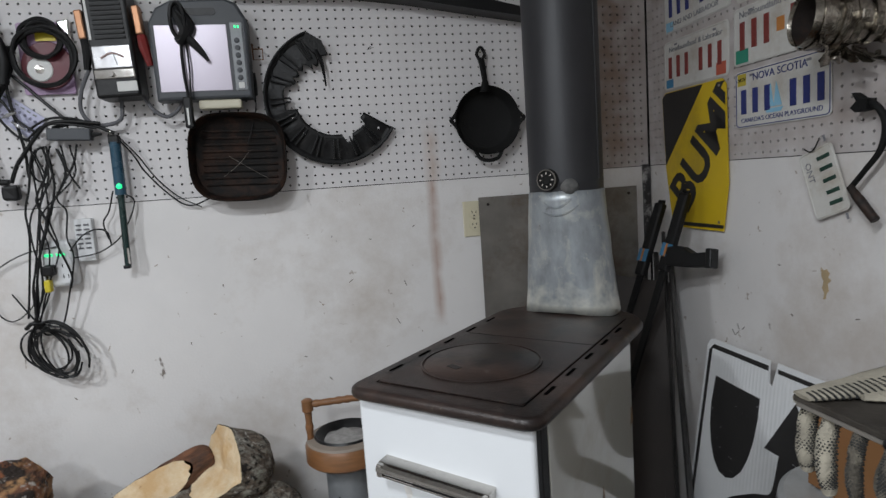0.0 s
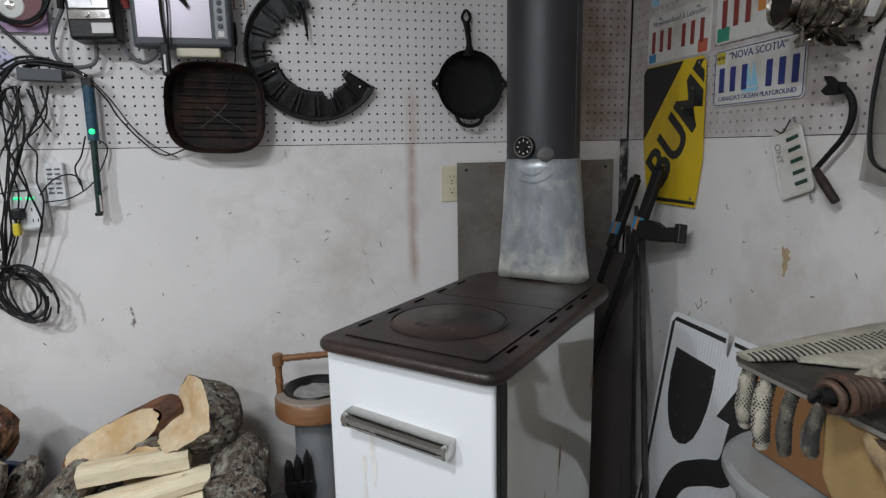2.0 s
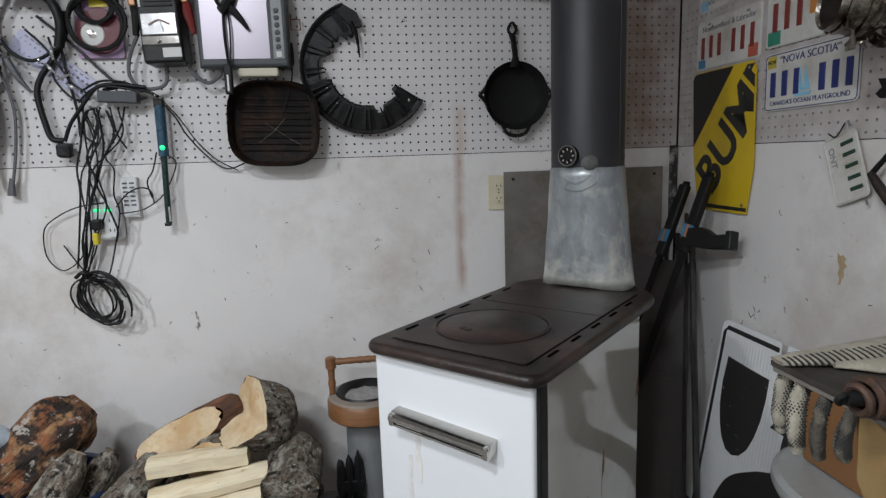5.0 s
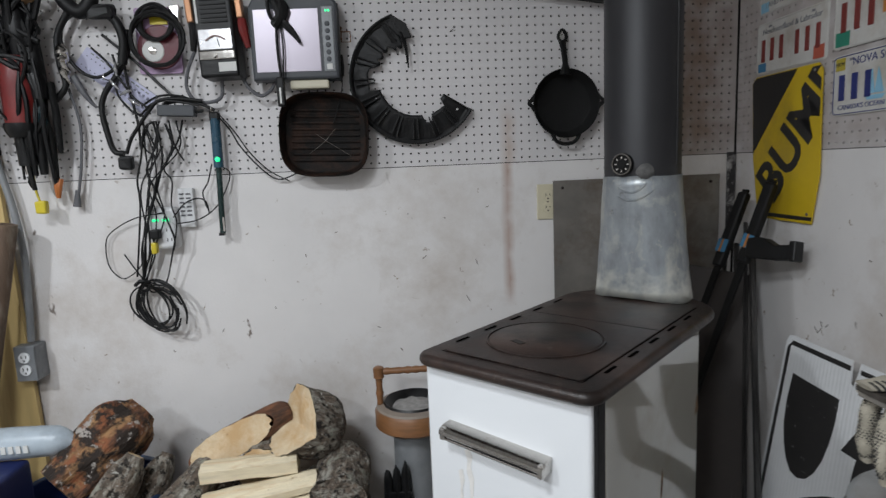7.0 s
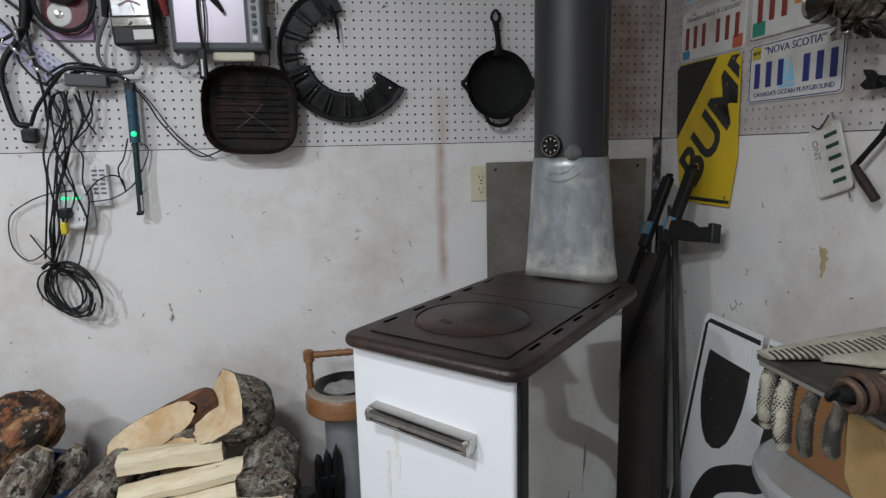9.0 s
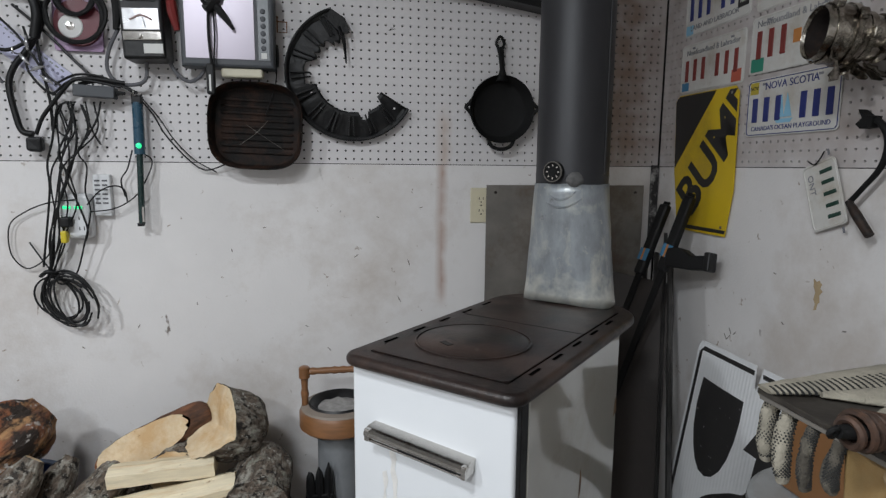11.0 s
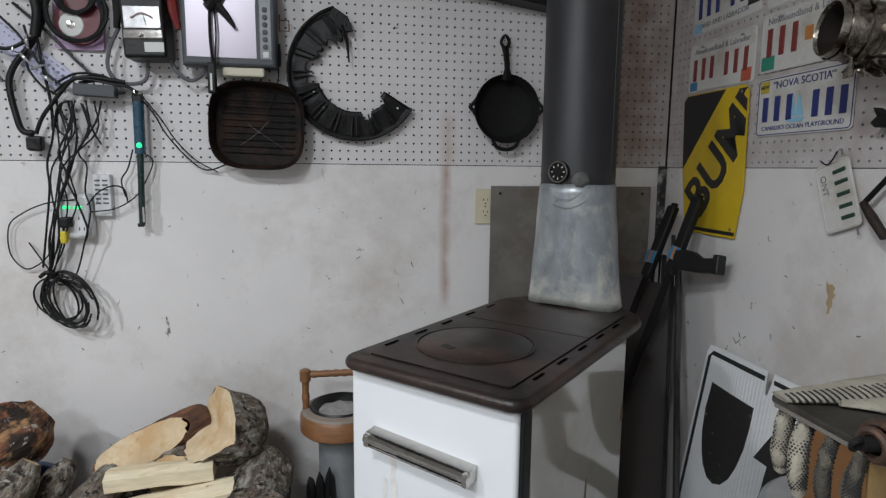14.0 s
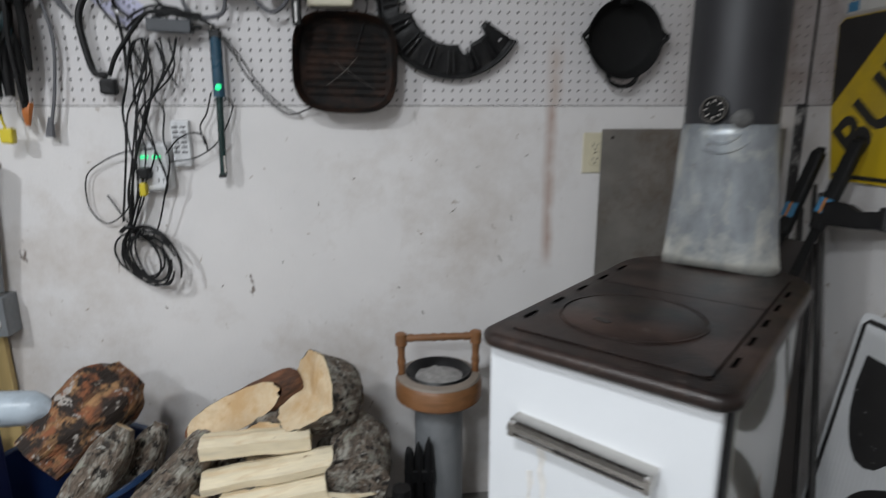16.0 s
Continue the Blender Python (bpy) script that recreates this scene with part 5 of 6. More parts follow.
def licence_plate(m, ink, bars, texts=(), stickers=(), border=False, label="old white licence plate", w=0.300, h=0.146):
    """Registration characters are plain bars; texts are (words, x, z, size), stickers (colour, x, z, w, h, word)."""
    at = thing("licence_plate", label, "licence plate", m, "licence plates")
    part("plate", prism(rounded(-w / 2, w / 2, -h / 2, h / 2, 0.012), -0.0022, -0.0008, bevel=0.0005), PLATE, at)
    rim = bmesh.new()
    edge = [(x, -0.0026, z) for x, z in rounded(-w / 2 + 0.004, w / 2 - 0.004, -h / 2 + 0.004, h / 2 - 0.004, 0.010)]
    cord([*edge, edge[0]], 0.0012, rim, steps=1, seg=6)
    part("embossed_rim", rim, INK_BLUE if border else PLATE, at)
    for x, z, bw, bh in bars:
        part("character_bar", box(x - bw * 0.36, x + bw * 0.36, -0.0046, -0.002, z - bh / 2, z + bh / 2, 0.0008, seg=1), ink, at)
    for words, x, z, size in texts:
        part("lettering", moved(letters(words, size), pose(x, -0.0027, z)), INK_BLUE if border else INK_GREY, at, "small printed words")
    for colour, x, z, sw, sh, word in stickers:
        s = part("sticker", box(x - sw / 2, x + sw / 2, -0.0031, -0.002, z - sh / 2, z + sh / 2), STICKER[colour] if colour in STICKER else SIGN_K, at, colour + " sticker")
        if word:
            part("sticker_word", moved(letters(word, sh * 0.45), pose(x, -0.0036, z)), SIGN_K if colour in STICKER else PLATE, s)
    for x in (-0.09, 0.09):
        part("bolt_slot", box(x - 0.007, x + 0.007, -0.0026, -0.0021, h / 2 - 0.017, h / 2 - 0.011), INK_GREY, at)
    return at


def row(x0, n, step, z, bw, bh, gap_after=None, gap=0.0):
    return [(x0 + i * step + (gap if gap_after is not None and i >= gap_after else 0), z, bw, bh) for i in range(n)]


licence_plate(side(-0.255, 1.522, 0, 0.5), INK_RED, row(-0.118, 6, 0.041, -0.008, 0.022, 0.064, 3, 0.026), [("Newfoundland & Labrador", 0.0, 0.046, 0.023)], [("blue", -0.122, -0.056, 0.036, 0.026, ""), ("red", 0.118, -0.05, 0.04, 0.034, "")], label="white licence plate with rust-red characters and two stickers")
licence_plate(side(-0.262, 1.695, 0, -1), INK_BLUE, row(-0.118, 6, 0.041, 0.006, 0.022, 0.066, 3, 0.026), [("LAND AND LABRADOR", -0.01, -0.05, 0.021)], [("sky", -0.126, -0.055, 0.036, 0.03, ""), ("black", 0.118, -0.03, 0.044, 0.03, "MAY")], label="white licence plate with blue characters")
licence_plate(side(-0.578, 1.533, -0.003, 0.0), INK_RED, row(-0.118, 3, 0.042, 0.0, 0.024, 0.07) + row(0.05, 3, 0.038, 0.0, 0.024, 0.07), [("Newfoundland & Labrador", 0.0, 0.053, 0.024)], [("green", -0.12, -0.05, 0.045, 0.034, ""), ("orange", 0.01, 0.0, 0.024, 0.032, "")], label="cream licence plate with red characters and a green sticker")
licence_plate(side(-0.585, 1.692, 0, 0.0), INK_BLUE, row(-0.118, 6, 0.041, 0.004, 0.022, 0.066, 3, 0.026), (), (), label="white licence plate with blue characters")
licence_plate(side(-0.581, 1.373, -0.002, -0.5), INK_BLUE, row(-0.118, 3, 0.041, -0.006, 0.026, 0.062) + row(0.045, 3, 0.039, -0.006, 0.026, 0.062), [("NOVA SCOTIA", 0.0, 0.052, 0.026), ("CANADA'S OCEAN PLAYGROUND", 0.0, -0.054, 0.0165)], [("yellow", -0.125, 0.051, 0.03, 0.03, "NOV")], border=True, label="white licence plate with a blue rim and a sailing ship")
ship = thing("plate_emblem", "pale blue sailing ship print on the licence plate", "emblem", side(-0.566, 1.365, -0.0045))
for pts in ([(-0.026, -0.022), (-0.010, 0.034), (0.0, -0.022)], [(0.0, -0.022), (0.008, 0.036), (0.026, -0.022)], [(-0.028, -0.026), (0.03, -0.026), (0.022, -0.036), (-0.022, -0.036)]):
    part("sail", prism(pts, -0.0012, 0.0), STICKER["sky"], ship)
ont = licence_plate(side(-0.722, 1.158, -0.012, 70), INK_GREEN, [(x, 0.018, 0.012, 0.034) for x in (-0.052, -0.027, 0.0, 0.027, 0.052)], [("ONT", -0.03, -0.028, 0.022)], (), label="small crumpled white licence plate with green characters", w=0.155, h=0.095)
solo("twist_wire", cord([(-0.004, -0.70, 1.255), (-0.02, -0.705, 1.235), (-0.018, -0.69, 1.225), (-0.02, -0.675, 1.232)], 0.0016), IRON, "bent wire that holds the small plate", "wire")


def bump_sign():
    at = thing("bump_sign", "yellow and black road sign fragment reading BUMP", "road sign", side(0, 0, -0.006))
    outline = [(0.145, 1.02), (0.384, 1.02), (0.407, 1.157), (0.400, 1.425), (0.385, 1.442), (0.118, 1.442), (0.098, 1.425), (0.112, 1.2)]
    part("panel", prism(outline, -0.003, -0.0005), SIGN_Y, at, "scuffed yellow panel")
    part("black_corner", prism([(0.118, 1.439), (0.1, 1.425), (0.113, 1.215), (0.302, 1.439)], -0.0038, -0.003), SIGN_K, at, "black corner stripe")
    part("bottom_stripe", prism([(0.15, 1.026), (0.384, 1.028), (0.386, 1.038), (0.149, 1.038)], -0.0038, -0.003), SIGN_K, at)
    bm = moved(letters("BUMP", 0.168, fat=0.0045), pose(0.312, -0.0035, 1.262, 0, -51, 0))
    for normal, place in (((1, 0, 0), (0.397, 0, 0)), ((0, 0, 1), (0, 0, 1.434))):
        geom = bm.verts[:] + bm.edges[:] + bm.faces[:]
        bmesh.ops.bisect_plane(bm, geom=geom, plane_co=place, plane_no=normal, clear_outer=True)
    part("lettering", bm, SIGN_K, at, "slanted black letters")
    for x, z in ((0.372, 1.425), (0.365, 1.045)):
        part("rivet", lathe([(0, 0.002), (0.004, 0.0015), (0.005, 0)], 12, m=pose(x, -0.003, z, 90)), SHEET, at)


bump_sign()


def road_sign():
    m = pose(-0.13, 0, 0, 0, 0, -90) @ pose(0, 0, 0, -6.5)
    at = thing("road_sign", "white road sign with black shield and curved arrow leaning", "road sign", m)
    outline = [(0.33, 0.0), (0.372, 0.70), (0.382, 0.718), (0.40, 0.722), (0.608, 0.722), (0.612, 0.665), (0.622, 0.66), (0.634, 0.722), (1.03, 0.722), (1.05, 0.7), (1.05, 0.0)]
    ribbed = mat("ribbed_reflective_white", (0.76, 0.77, 0.78), 0.4, var=0.04, scale=8, bump=0.05, other=(0.52, 0.52, 0.52), amount=0.25)
    n, l = ribbed.node_tree.nodes, ribbed.node_tree.links
    wave, co, bp = n.new("ShaderNodeTexWave"), n.new("ShaderNodeTexCoord"), n.new("ShaderNodeBump")
    wave.inputs["Scale"].default_value = 26
    bp.inputs["Strength"].default_value, bp.inputs["Distance"].default_value = 0.16, 0.003
    l.new(co.outputs["Object"], wave.inputs[0])
    l.new(wave.outputs["Fac"], bp.inputs["Height"])
    l.new(bp.outputs[0], n["Principled BSDF"].inputs["Normal"])
    part("panel", prism(outline, -0.004, -0.001), ribbed, at, "ribbed white panel")
    for pts in ([(0.343, 0.03), (0.381, 0.69), (0.393, 0.69), (0.355, 0.03)], [(0.383, 0.69), (0.398, 0.706), (0.40, 0.698), (0.392, 0.69)], [(0.398, 0.708), (0.606, 0.708), (0.606, 0.695), (0.398, 0.695)], [(0.636, 0.708), (1.03, 0.708), (1.03, 0.697), (0.638, 0.697)]):
        part("border", prism(pts, -0.0046, -0.004), SIGN_K, at)
    part("shield", prism([(0.418, 0.622), (0.50, 0.618), (0.588, 0.616), (0.587, 0.56), (0.580, 0.50), (0.566, 0.445), (0.546, 0.40), (0.52, 0.37), (0.492, 0.358), (0.464, 0.362), (0.44, 0.388), (0.424, 0.425), (0.412, 0.475), (0.409, 0.54)], -0.0048, -0.004), flecks(mat("scratched_black", (0.02, 0.019, 0.019), 0.45, var=0.25, scale=14, bump=0.05), (0.5, 0.5, 0.5), 60, 0.66, 0.69), at, "scratched black shield")
    a = glide([(0.455, 0.0, 0), (0.46, 0.13, 0), (0.51, 0.26, 0), (0.60, 0.33, 0), (0.68, 0.38, 0), (0.70, 0.50, 0)], 6)
    lo, hi = [], []
    for i, p in enumerate(a):
        way = (a[min(i + 1, len(a) - 1)] - a[max(i - 1, 0)]).normalized()
        lo.append((p.x + way.y * 0.034, p.y - way.x * 0.034))
        hi.append((p.x - way.y * 0.034, p.y + way.x * 0.034))
    part("arrow_shaft", prism([*lo, *hi[::-1]], -0.0048, -0.004), SIGN_K, at, "curved black arrow")
    part("arrow_head", prism([(0.618, 0.50), (0.79, 0.50), (0.70, 0.645)], -0.0052, -0.0044), SIGN_K, at)


road_sign()


def bar_clamp(top, low, label, jaw=True):
    """A quick-grip bar clamp leaning with its foot on the floor."""
    way = Vector(low) - Vector(top)
    z = -way.normalized()
    x = Vector((0.35, -1, 0.1))
    x = (x - z * x.dot(z)).normalized()
    y = z.cross(x)
    m = Matrix((x, y, z)).transposed().to_4x4()
    m.translation = low
    at = thing("bar_clamp", label, "clamp", m, "bar clamps")
    h = way.length
    part("bar", box(-0.011, 0.011, -0.005, 0.005, 0, h, 0.002), IRON, at)
    body = part("head", box(-0.018, 0.016, -0.014, 0.014, h - 0.25, h - 0.01, 0.008, seg=3), RUBBER, at, "black plastic head")
    part("sticker", box(-0.019, 0.017, -0.0155, -0.014, h - 0.205, h - 0.165), STICKER["blue"], body, "blue and orange striped sticker")
    part("sticker_band", box(-0.006, 0.001, -0.0162, -0.0155, h - 0.205, h - 0.165), STICKER["orange"], body)
    if jaw:
        tip = pose(0, 0, h - 0.2, 0, -17, 0) @ pose(0, 0, 0.2 - h)
        part("jaw", prism([(0.0, h - 0.175), (0.03, h - 0.172), (0.06, h - 0.178), (0.09, h - 0.197), (0.14, h - 0.195), (0.14, h - 0.236), (0.08, h - 0.238), (0.0, h - 0.232)], -0.016, 0.016, bevel=0.004), RUBBER, at, "black clamp jaw with a rubber pad", m=tip)
        part("pad", box(0.135, 0.155, -0.018, 0.018, h - 0.24, h - 0.185, 0.004), BLACK, at, m=tip)
    return at


bar_clamp((-0.055, -0.287, 1.14), (-0.355, -0.143, 0.0), "black bar clamp with an open jaw leaning in the corner")
bar_clamp((-0.05, -0.15, 1.106), (-0.50, -0.235, 0.0), "black bar clamp leaning in the corner", jaw=False)
DARKBAR = mat("dark_bare_steel", (0.075, 0.072, 0.07), 0.45, 0.5, var=0.3, scale=5, stretch=(10, 10, 1), bump=0.1)
for top, low, w in (((-0.03, -0.15, 0.98), (-0.17, -0.475, 0.0), 0.018), ((-0.03, -0.12, 1.0), (-0.19, -0.43, 0.0), 0.012), ((-0.04, -0.09, 0.93), (-0.21, -0.40, 0.0), 0.016), ((-0.06, -0.06, 0.9), (-0.26, -0.34, 0.0), 0.014)):
    solo("steel_bar", cord([top, low], w, steps=1, seg=6, flat=0.5), DARKBAR, "dark steel bar leaning in the corner", "bar", group="steel bars")
# Made-up dark sheet that fills the shadowed area between stove and bars.
plate = bmesh.new()
q = [plate.verts.new(p) for p in ((-0.44, -0.27, 0), (-0.2, -0.42, 0), (-0.03, -0.17, 0.84), (-0.17, -0.03, 0.86))]
plate.faces.new(q)
got = bmesh.ops.extrude_face_region(plate, geom=plate.faces[:])
bmesh.ops.translate(plate, verts=[v for v in got["geom"] if isinstance(v, bmesh.types.BMVert)], vec=(0.004, 0.005, -0.001))
bmesh.ops.recalc_face_normals(plate, faces=plate.faces[:])
solo("dark_steel_sheet", plate, mat("dark_filler_brown", (0.035, 0.028, 0.025), 0.6, 0.3, var=0.3, scale=6), "dark sheet added to fill the shadowed corner", "metal sheet")


TARNISH = mat("tarnished_steel", (0.42, 0.39, 0.34), 0.24, 1.0, var=0.5, scale=28, bump=0.5, grain=60, other=(0.07, 0.05, 0.035), amount=0.5)


def exhaust_part():
    """Shiny clamped pipe joint hung on the board."""
    at = thing("exhaust_coupling", "shiny clamped steel exhaust coupling in clear film", "exhaust part", side(-0.845, 1.472, -0.10) @ pose(0, 0, 0, 0, 22, 0) @ pose(0, 0, 0, 0, 0, 74))
    body = lathe([(0.047, -0.018), (0.050, -0.025), (0.056, 0.0), (0.057, 0.02), (0.052, 0.045), (0.044, 0.06), (0.042, 0.10), (0.034, 0.12), (0.033, 0.20), (0.036, 0.205), (0.030, 0.205), (0.028, 0.12)], 36, m=pose(-0.05, 0, 0, 0, 90, 0))
    part("pipe_body", body, TARNISH, at, smooth=True)
    part("bore", lathe([(0, 0.06), (0.040, 0.058), (0.046, 0.0), (0.0468, -0.017)], 28, m=pose(-0.05, 0, 0, 0, 90, 0)), RUSTY, at, "brown open bore", smooth=True)
    for x, r in ((-0.055, 0.058), (-0.02, 0.060), (0.012, 0.048), (0.045, 0.046), (0.075, 0.038), (0.115, 0.038), (0.14, 0.037)):
        band = part("band_clamp", lathe([(r - 0.003, -0.006), (r, -0.006), (r, 0.006), (r - 0.003, 0.006), (r - 0.003, -0.006)], 32, m=pose(x, 0, 0, 0, 90, 0)), TARNISH, at, smooth=True)
        a = radians(40 * x * 60 + 200)
        part("clamp_screw", box(x - 0.008, x + 0.008, -0.010, 0.010, r - 0.004, r + 0.010, 0.003, m=pose(0, 0, 0, 60 + x * 900, 0, 0)), TARNISH, band)
    for k in range(7):
        t = k * 0.9
        part("film_fold", rough_up(cord([(-0.06 + 0.03 * k, -0.05 * math.cos(t), -0.055 * abs(math.sin(t)) - 0.01), (-0.04 + 0.03 * k, -0.06 * math.cos(t), -0.06), (-0.03 + 0.032 * k, -0.03, -0.068)], [0.003, 0.012, 0.004], flat=0.4), 0.02, 0.01, k), TARNISH, at, "crumpled shiny film", smooth=True)
    part("tag", box(0.07, 0.09, -0.042, -0.0395, -0.012, 0.026), LABEL_W, at, "small white tag")


exhaust_part()


def hand_crank():
    at = thing("hand_crank", "black iron hand crank with a wooden grip", "hand crank", side(0, 0, -0.028))
    part("arm", cord([(0.825, 0, 1.315), (0.85, 0, 1.312), (0.874, 0, 1.285), (0.878, 0, 1.25), (0.865, 0, 1.215), (0.835, 0, 1.18), (0.806, 0, 1.148)], [0.006, 0.0072, 0.0072, 0.007, 0.006, 0.0055, 0.006], seg=10), IRON, at, smooth=True)
    part("grip", cord([(0.806, -0.004, 1.148), (0.83, -0.006, 1.122), (0.866, -0.006, 1.082)], [0.007, 0.0098, 0.009], seg=12), RUSTY, at, "dark wooden grip", smooth=True)
    part("socket", prism([(0.812, 1.338), (0.822, 1.32), (0.808, 1.308), (0.82, 1.298), (0.845, 1.30), (0.848, 1.322), (0.83, 1.325)], -0.012, 0.012, bevel=0.002), IRON, at)


hand_crank()


def film_bag():
    """A clear plastic bag with a black belt and coil inside."""
    at = thing("parts_bag", "grey translucent plastic bag holding a belt and a coil", "plastic bag", side(0, 0, 0))
    m = bpy.data.materials.new("cloudy_plastic_film")
    m.use_nodes = True
    b = m.node_tree.nodes["Principled BSDF"]
    b.inputs["Base Color"].default_value, b.inputs["Roughness"].default_value, b.inputs["Alpha"].default_value = (0.36, 0.34, 0.295, 1), 0.25, 0.4
    bm = bmesh.new()
    grid = []
    for j in range(21):
        z = j / 20
        a, b = 0.903 + 0.02 * min(1, z / 0.58) + 0.07 * min(1.2, z / 0.58) ** 5, 1.33 + 0.03 * z
        low = 1.127 - 0.042 * np.linspace(0, 1, 17)
        grid.append([bm.verts.new((a + (b - a) * i / 16, -0.006 - 0.06 * math.sin(math.pi * min(1, (i + 0.6) / 16)) ** 0.4 * math.sin(math.pi * min(0.9, 0.12 + z)) ** 0.4 + 0.016 * noise.noise((i * 0.30, j * 0.14, 4)) + 0.004 * math.sin(i * 2.1 + j * 0.12), low[i] + (1.75 - low[i]) * z)) for i in range(17)])
    for p, q in zip(grid, grid[1:]):
        for i in range(16):
            bm.faces.new((p[i], p[i + 1], q[i + 1], q[i]))
    film = part("film", bm, m, at, "cloudy clear film", smooth=True)
    film.modifiers.new("solid", "SOLIDIFY").thickness = 0.0008
    part("belt", cord([(1.08, -0.045, 1.58), (1.018, -0.045, 1.475), (0.955, -0.045, 1.408), (0.934, -0.045, 1.295), (0.938, -0.045, 1.19), (0.96, -0.045, 1.156), (1.002, -0.045, 1.143), (1.07, -0.045, 1.14), (1.206, -0.045, 1.147), (1.24, -0.045, 1.18), (1.27, -0.045, 1.35), (1.26, -0.045, 1.6)], 0.0042), BLACK, at, "black belt loop", smooth=True)
    for r, h in ((0.074, 0.012), (0.064, 0.009), (0.048, 0.012), (0.040, 0.012)):
        part("coil", cord([(1.119 + r * math.cos(2 * math.pi * i / 20), -0.032, 1.203 + r * math.sin(2 * math.pi * i / 20)) for i in range(21)], h * 0.7), RUBBER, at, "dark coil seen through film", smooth=True)
    part("hook_strap", cord([(1.055, -0.05, 1.15), (1.054, -0.052, 1.095), (1.064, -0.052, 1.078), (1.073, -0.052, 1.098), (1.07, -0.05, 1.14)], 0.0048), RUBBER, at, "black strap end below the bag", smooth=True)
    for x in (1.235, 1.255):
        part("size_print", moved(letters("2", 0.03), pose(x, -0.074, 1.112)), SIGN_K, at, "printed figure")


film_bag()


def carton():
    at = thing("white_carton", "white printed carton on the wall with a blue square mark", "carton", side(0, 0, 0))
    part("carton_body", box(1.09, 1.42, -0.030, -0.002, 0.988, 1.135, 0.004), LABEL_W, at)
    part("blue_mark", box(1.119, 1.146, -0.0312, -0.030, 1.018, 1.046), mat("print_blue", (0.03, 0.14, 0.42), 0.5, var=0.05, bump=0), at, "blue square mark")
    for k in range(3):
        part("mark_bar", box(1.124 + k * 0.007, 1.128 + k * 0.007, -0.0316, -0.0312, 1.022, 1.028 + 0.005 * k), LABEL_W, at)
    part("print_bar", box(1.155, 1.315, -0.0312, -0.030, 1.022, 1.042), mat("print_lilac", (0.42, 0.43, 0.55), 0.5, var=0.05, bump=0), at)
    part("print_bar", box(1.19, 1.24, -0.0312, -0.030, 1.06, 1.085), INK_GREY, at)
    # Dark strip standing in for the shadow under the carton.
    part("shadow_ledge", box(1.088, 1.42, -0.034, 0.0, 0.974, 0.987, 0.003), GREYPL, at, "dark strip for the shadow under the carton")


carton()
solo("tape_scrap", moved(prism([(-0.004, 0.036), (0.004, 0.03), (0.012, 0.034), (0.02, 0.026), (0.016, 0.016), (0.024, 0.010), (0.015, 0.0), (0.018, -0.016), (0.012, -0.022), (0.010, -0.036), (0.003, -0.038), (0.006, -0.022), (0.0, -0.012), (0.004, 0.004), (-0.002, 0.016)], -0.0012, 0.0), side(-0.708, 0.925)), mat("torn_tape", (0.42, 0.32, 0.19), 0.7, var=0.2), "brown scrap of torn tape on the wall", "tape scrap")

# ---- stacked table beside the stove ----
def stool():
    STOOL = mat("pale_grey_enamel", (0.36, 0.37, 0.375), 0.35, 0.0, var=0.08, scale=6, other=(0.28, 0.28, 0.27))
    at = thing("metal_stool", "round grey painted metal stool", "stool", pose(-0.205, -1.08, 0))
    part("seat", lathe([(0, 0.625), (0.15, 0.622), (0.172, 0.625), (0.182, 0.618), (0.184, 0.605), (0.178, 0.592), (0.16, 0.59), (0, 0.595)], 56), STOOL, at, smooth=True)
    for k in range(4):
        a = radians(45 + 90 * k)
        part("leg", cord([(0.14 * math.cos(a), 0.14 * math.sin(a), 0.592), (0.17 * math.cos(a), 0.155 * math.sin(a), 0.0)], 0.012, steps=1, seg=12), STOOL, at, smooth=True)
    part("foot_ring", cord([(0.162 * math.cos(2 * math.pi * i / 24), 0.155 * math.sin(2 * math.pi * i / 24), 0.2) for i in range(25)], 0.008), STOOL, at, smooth=True)


stool()


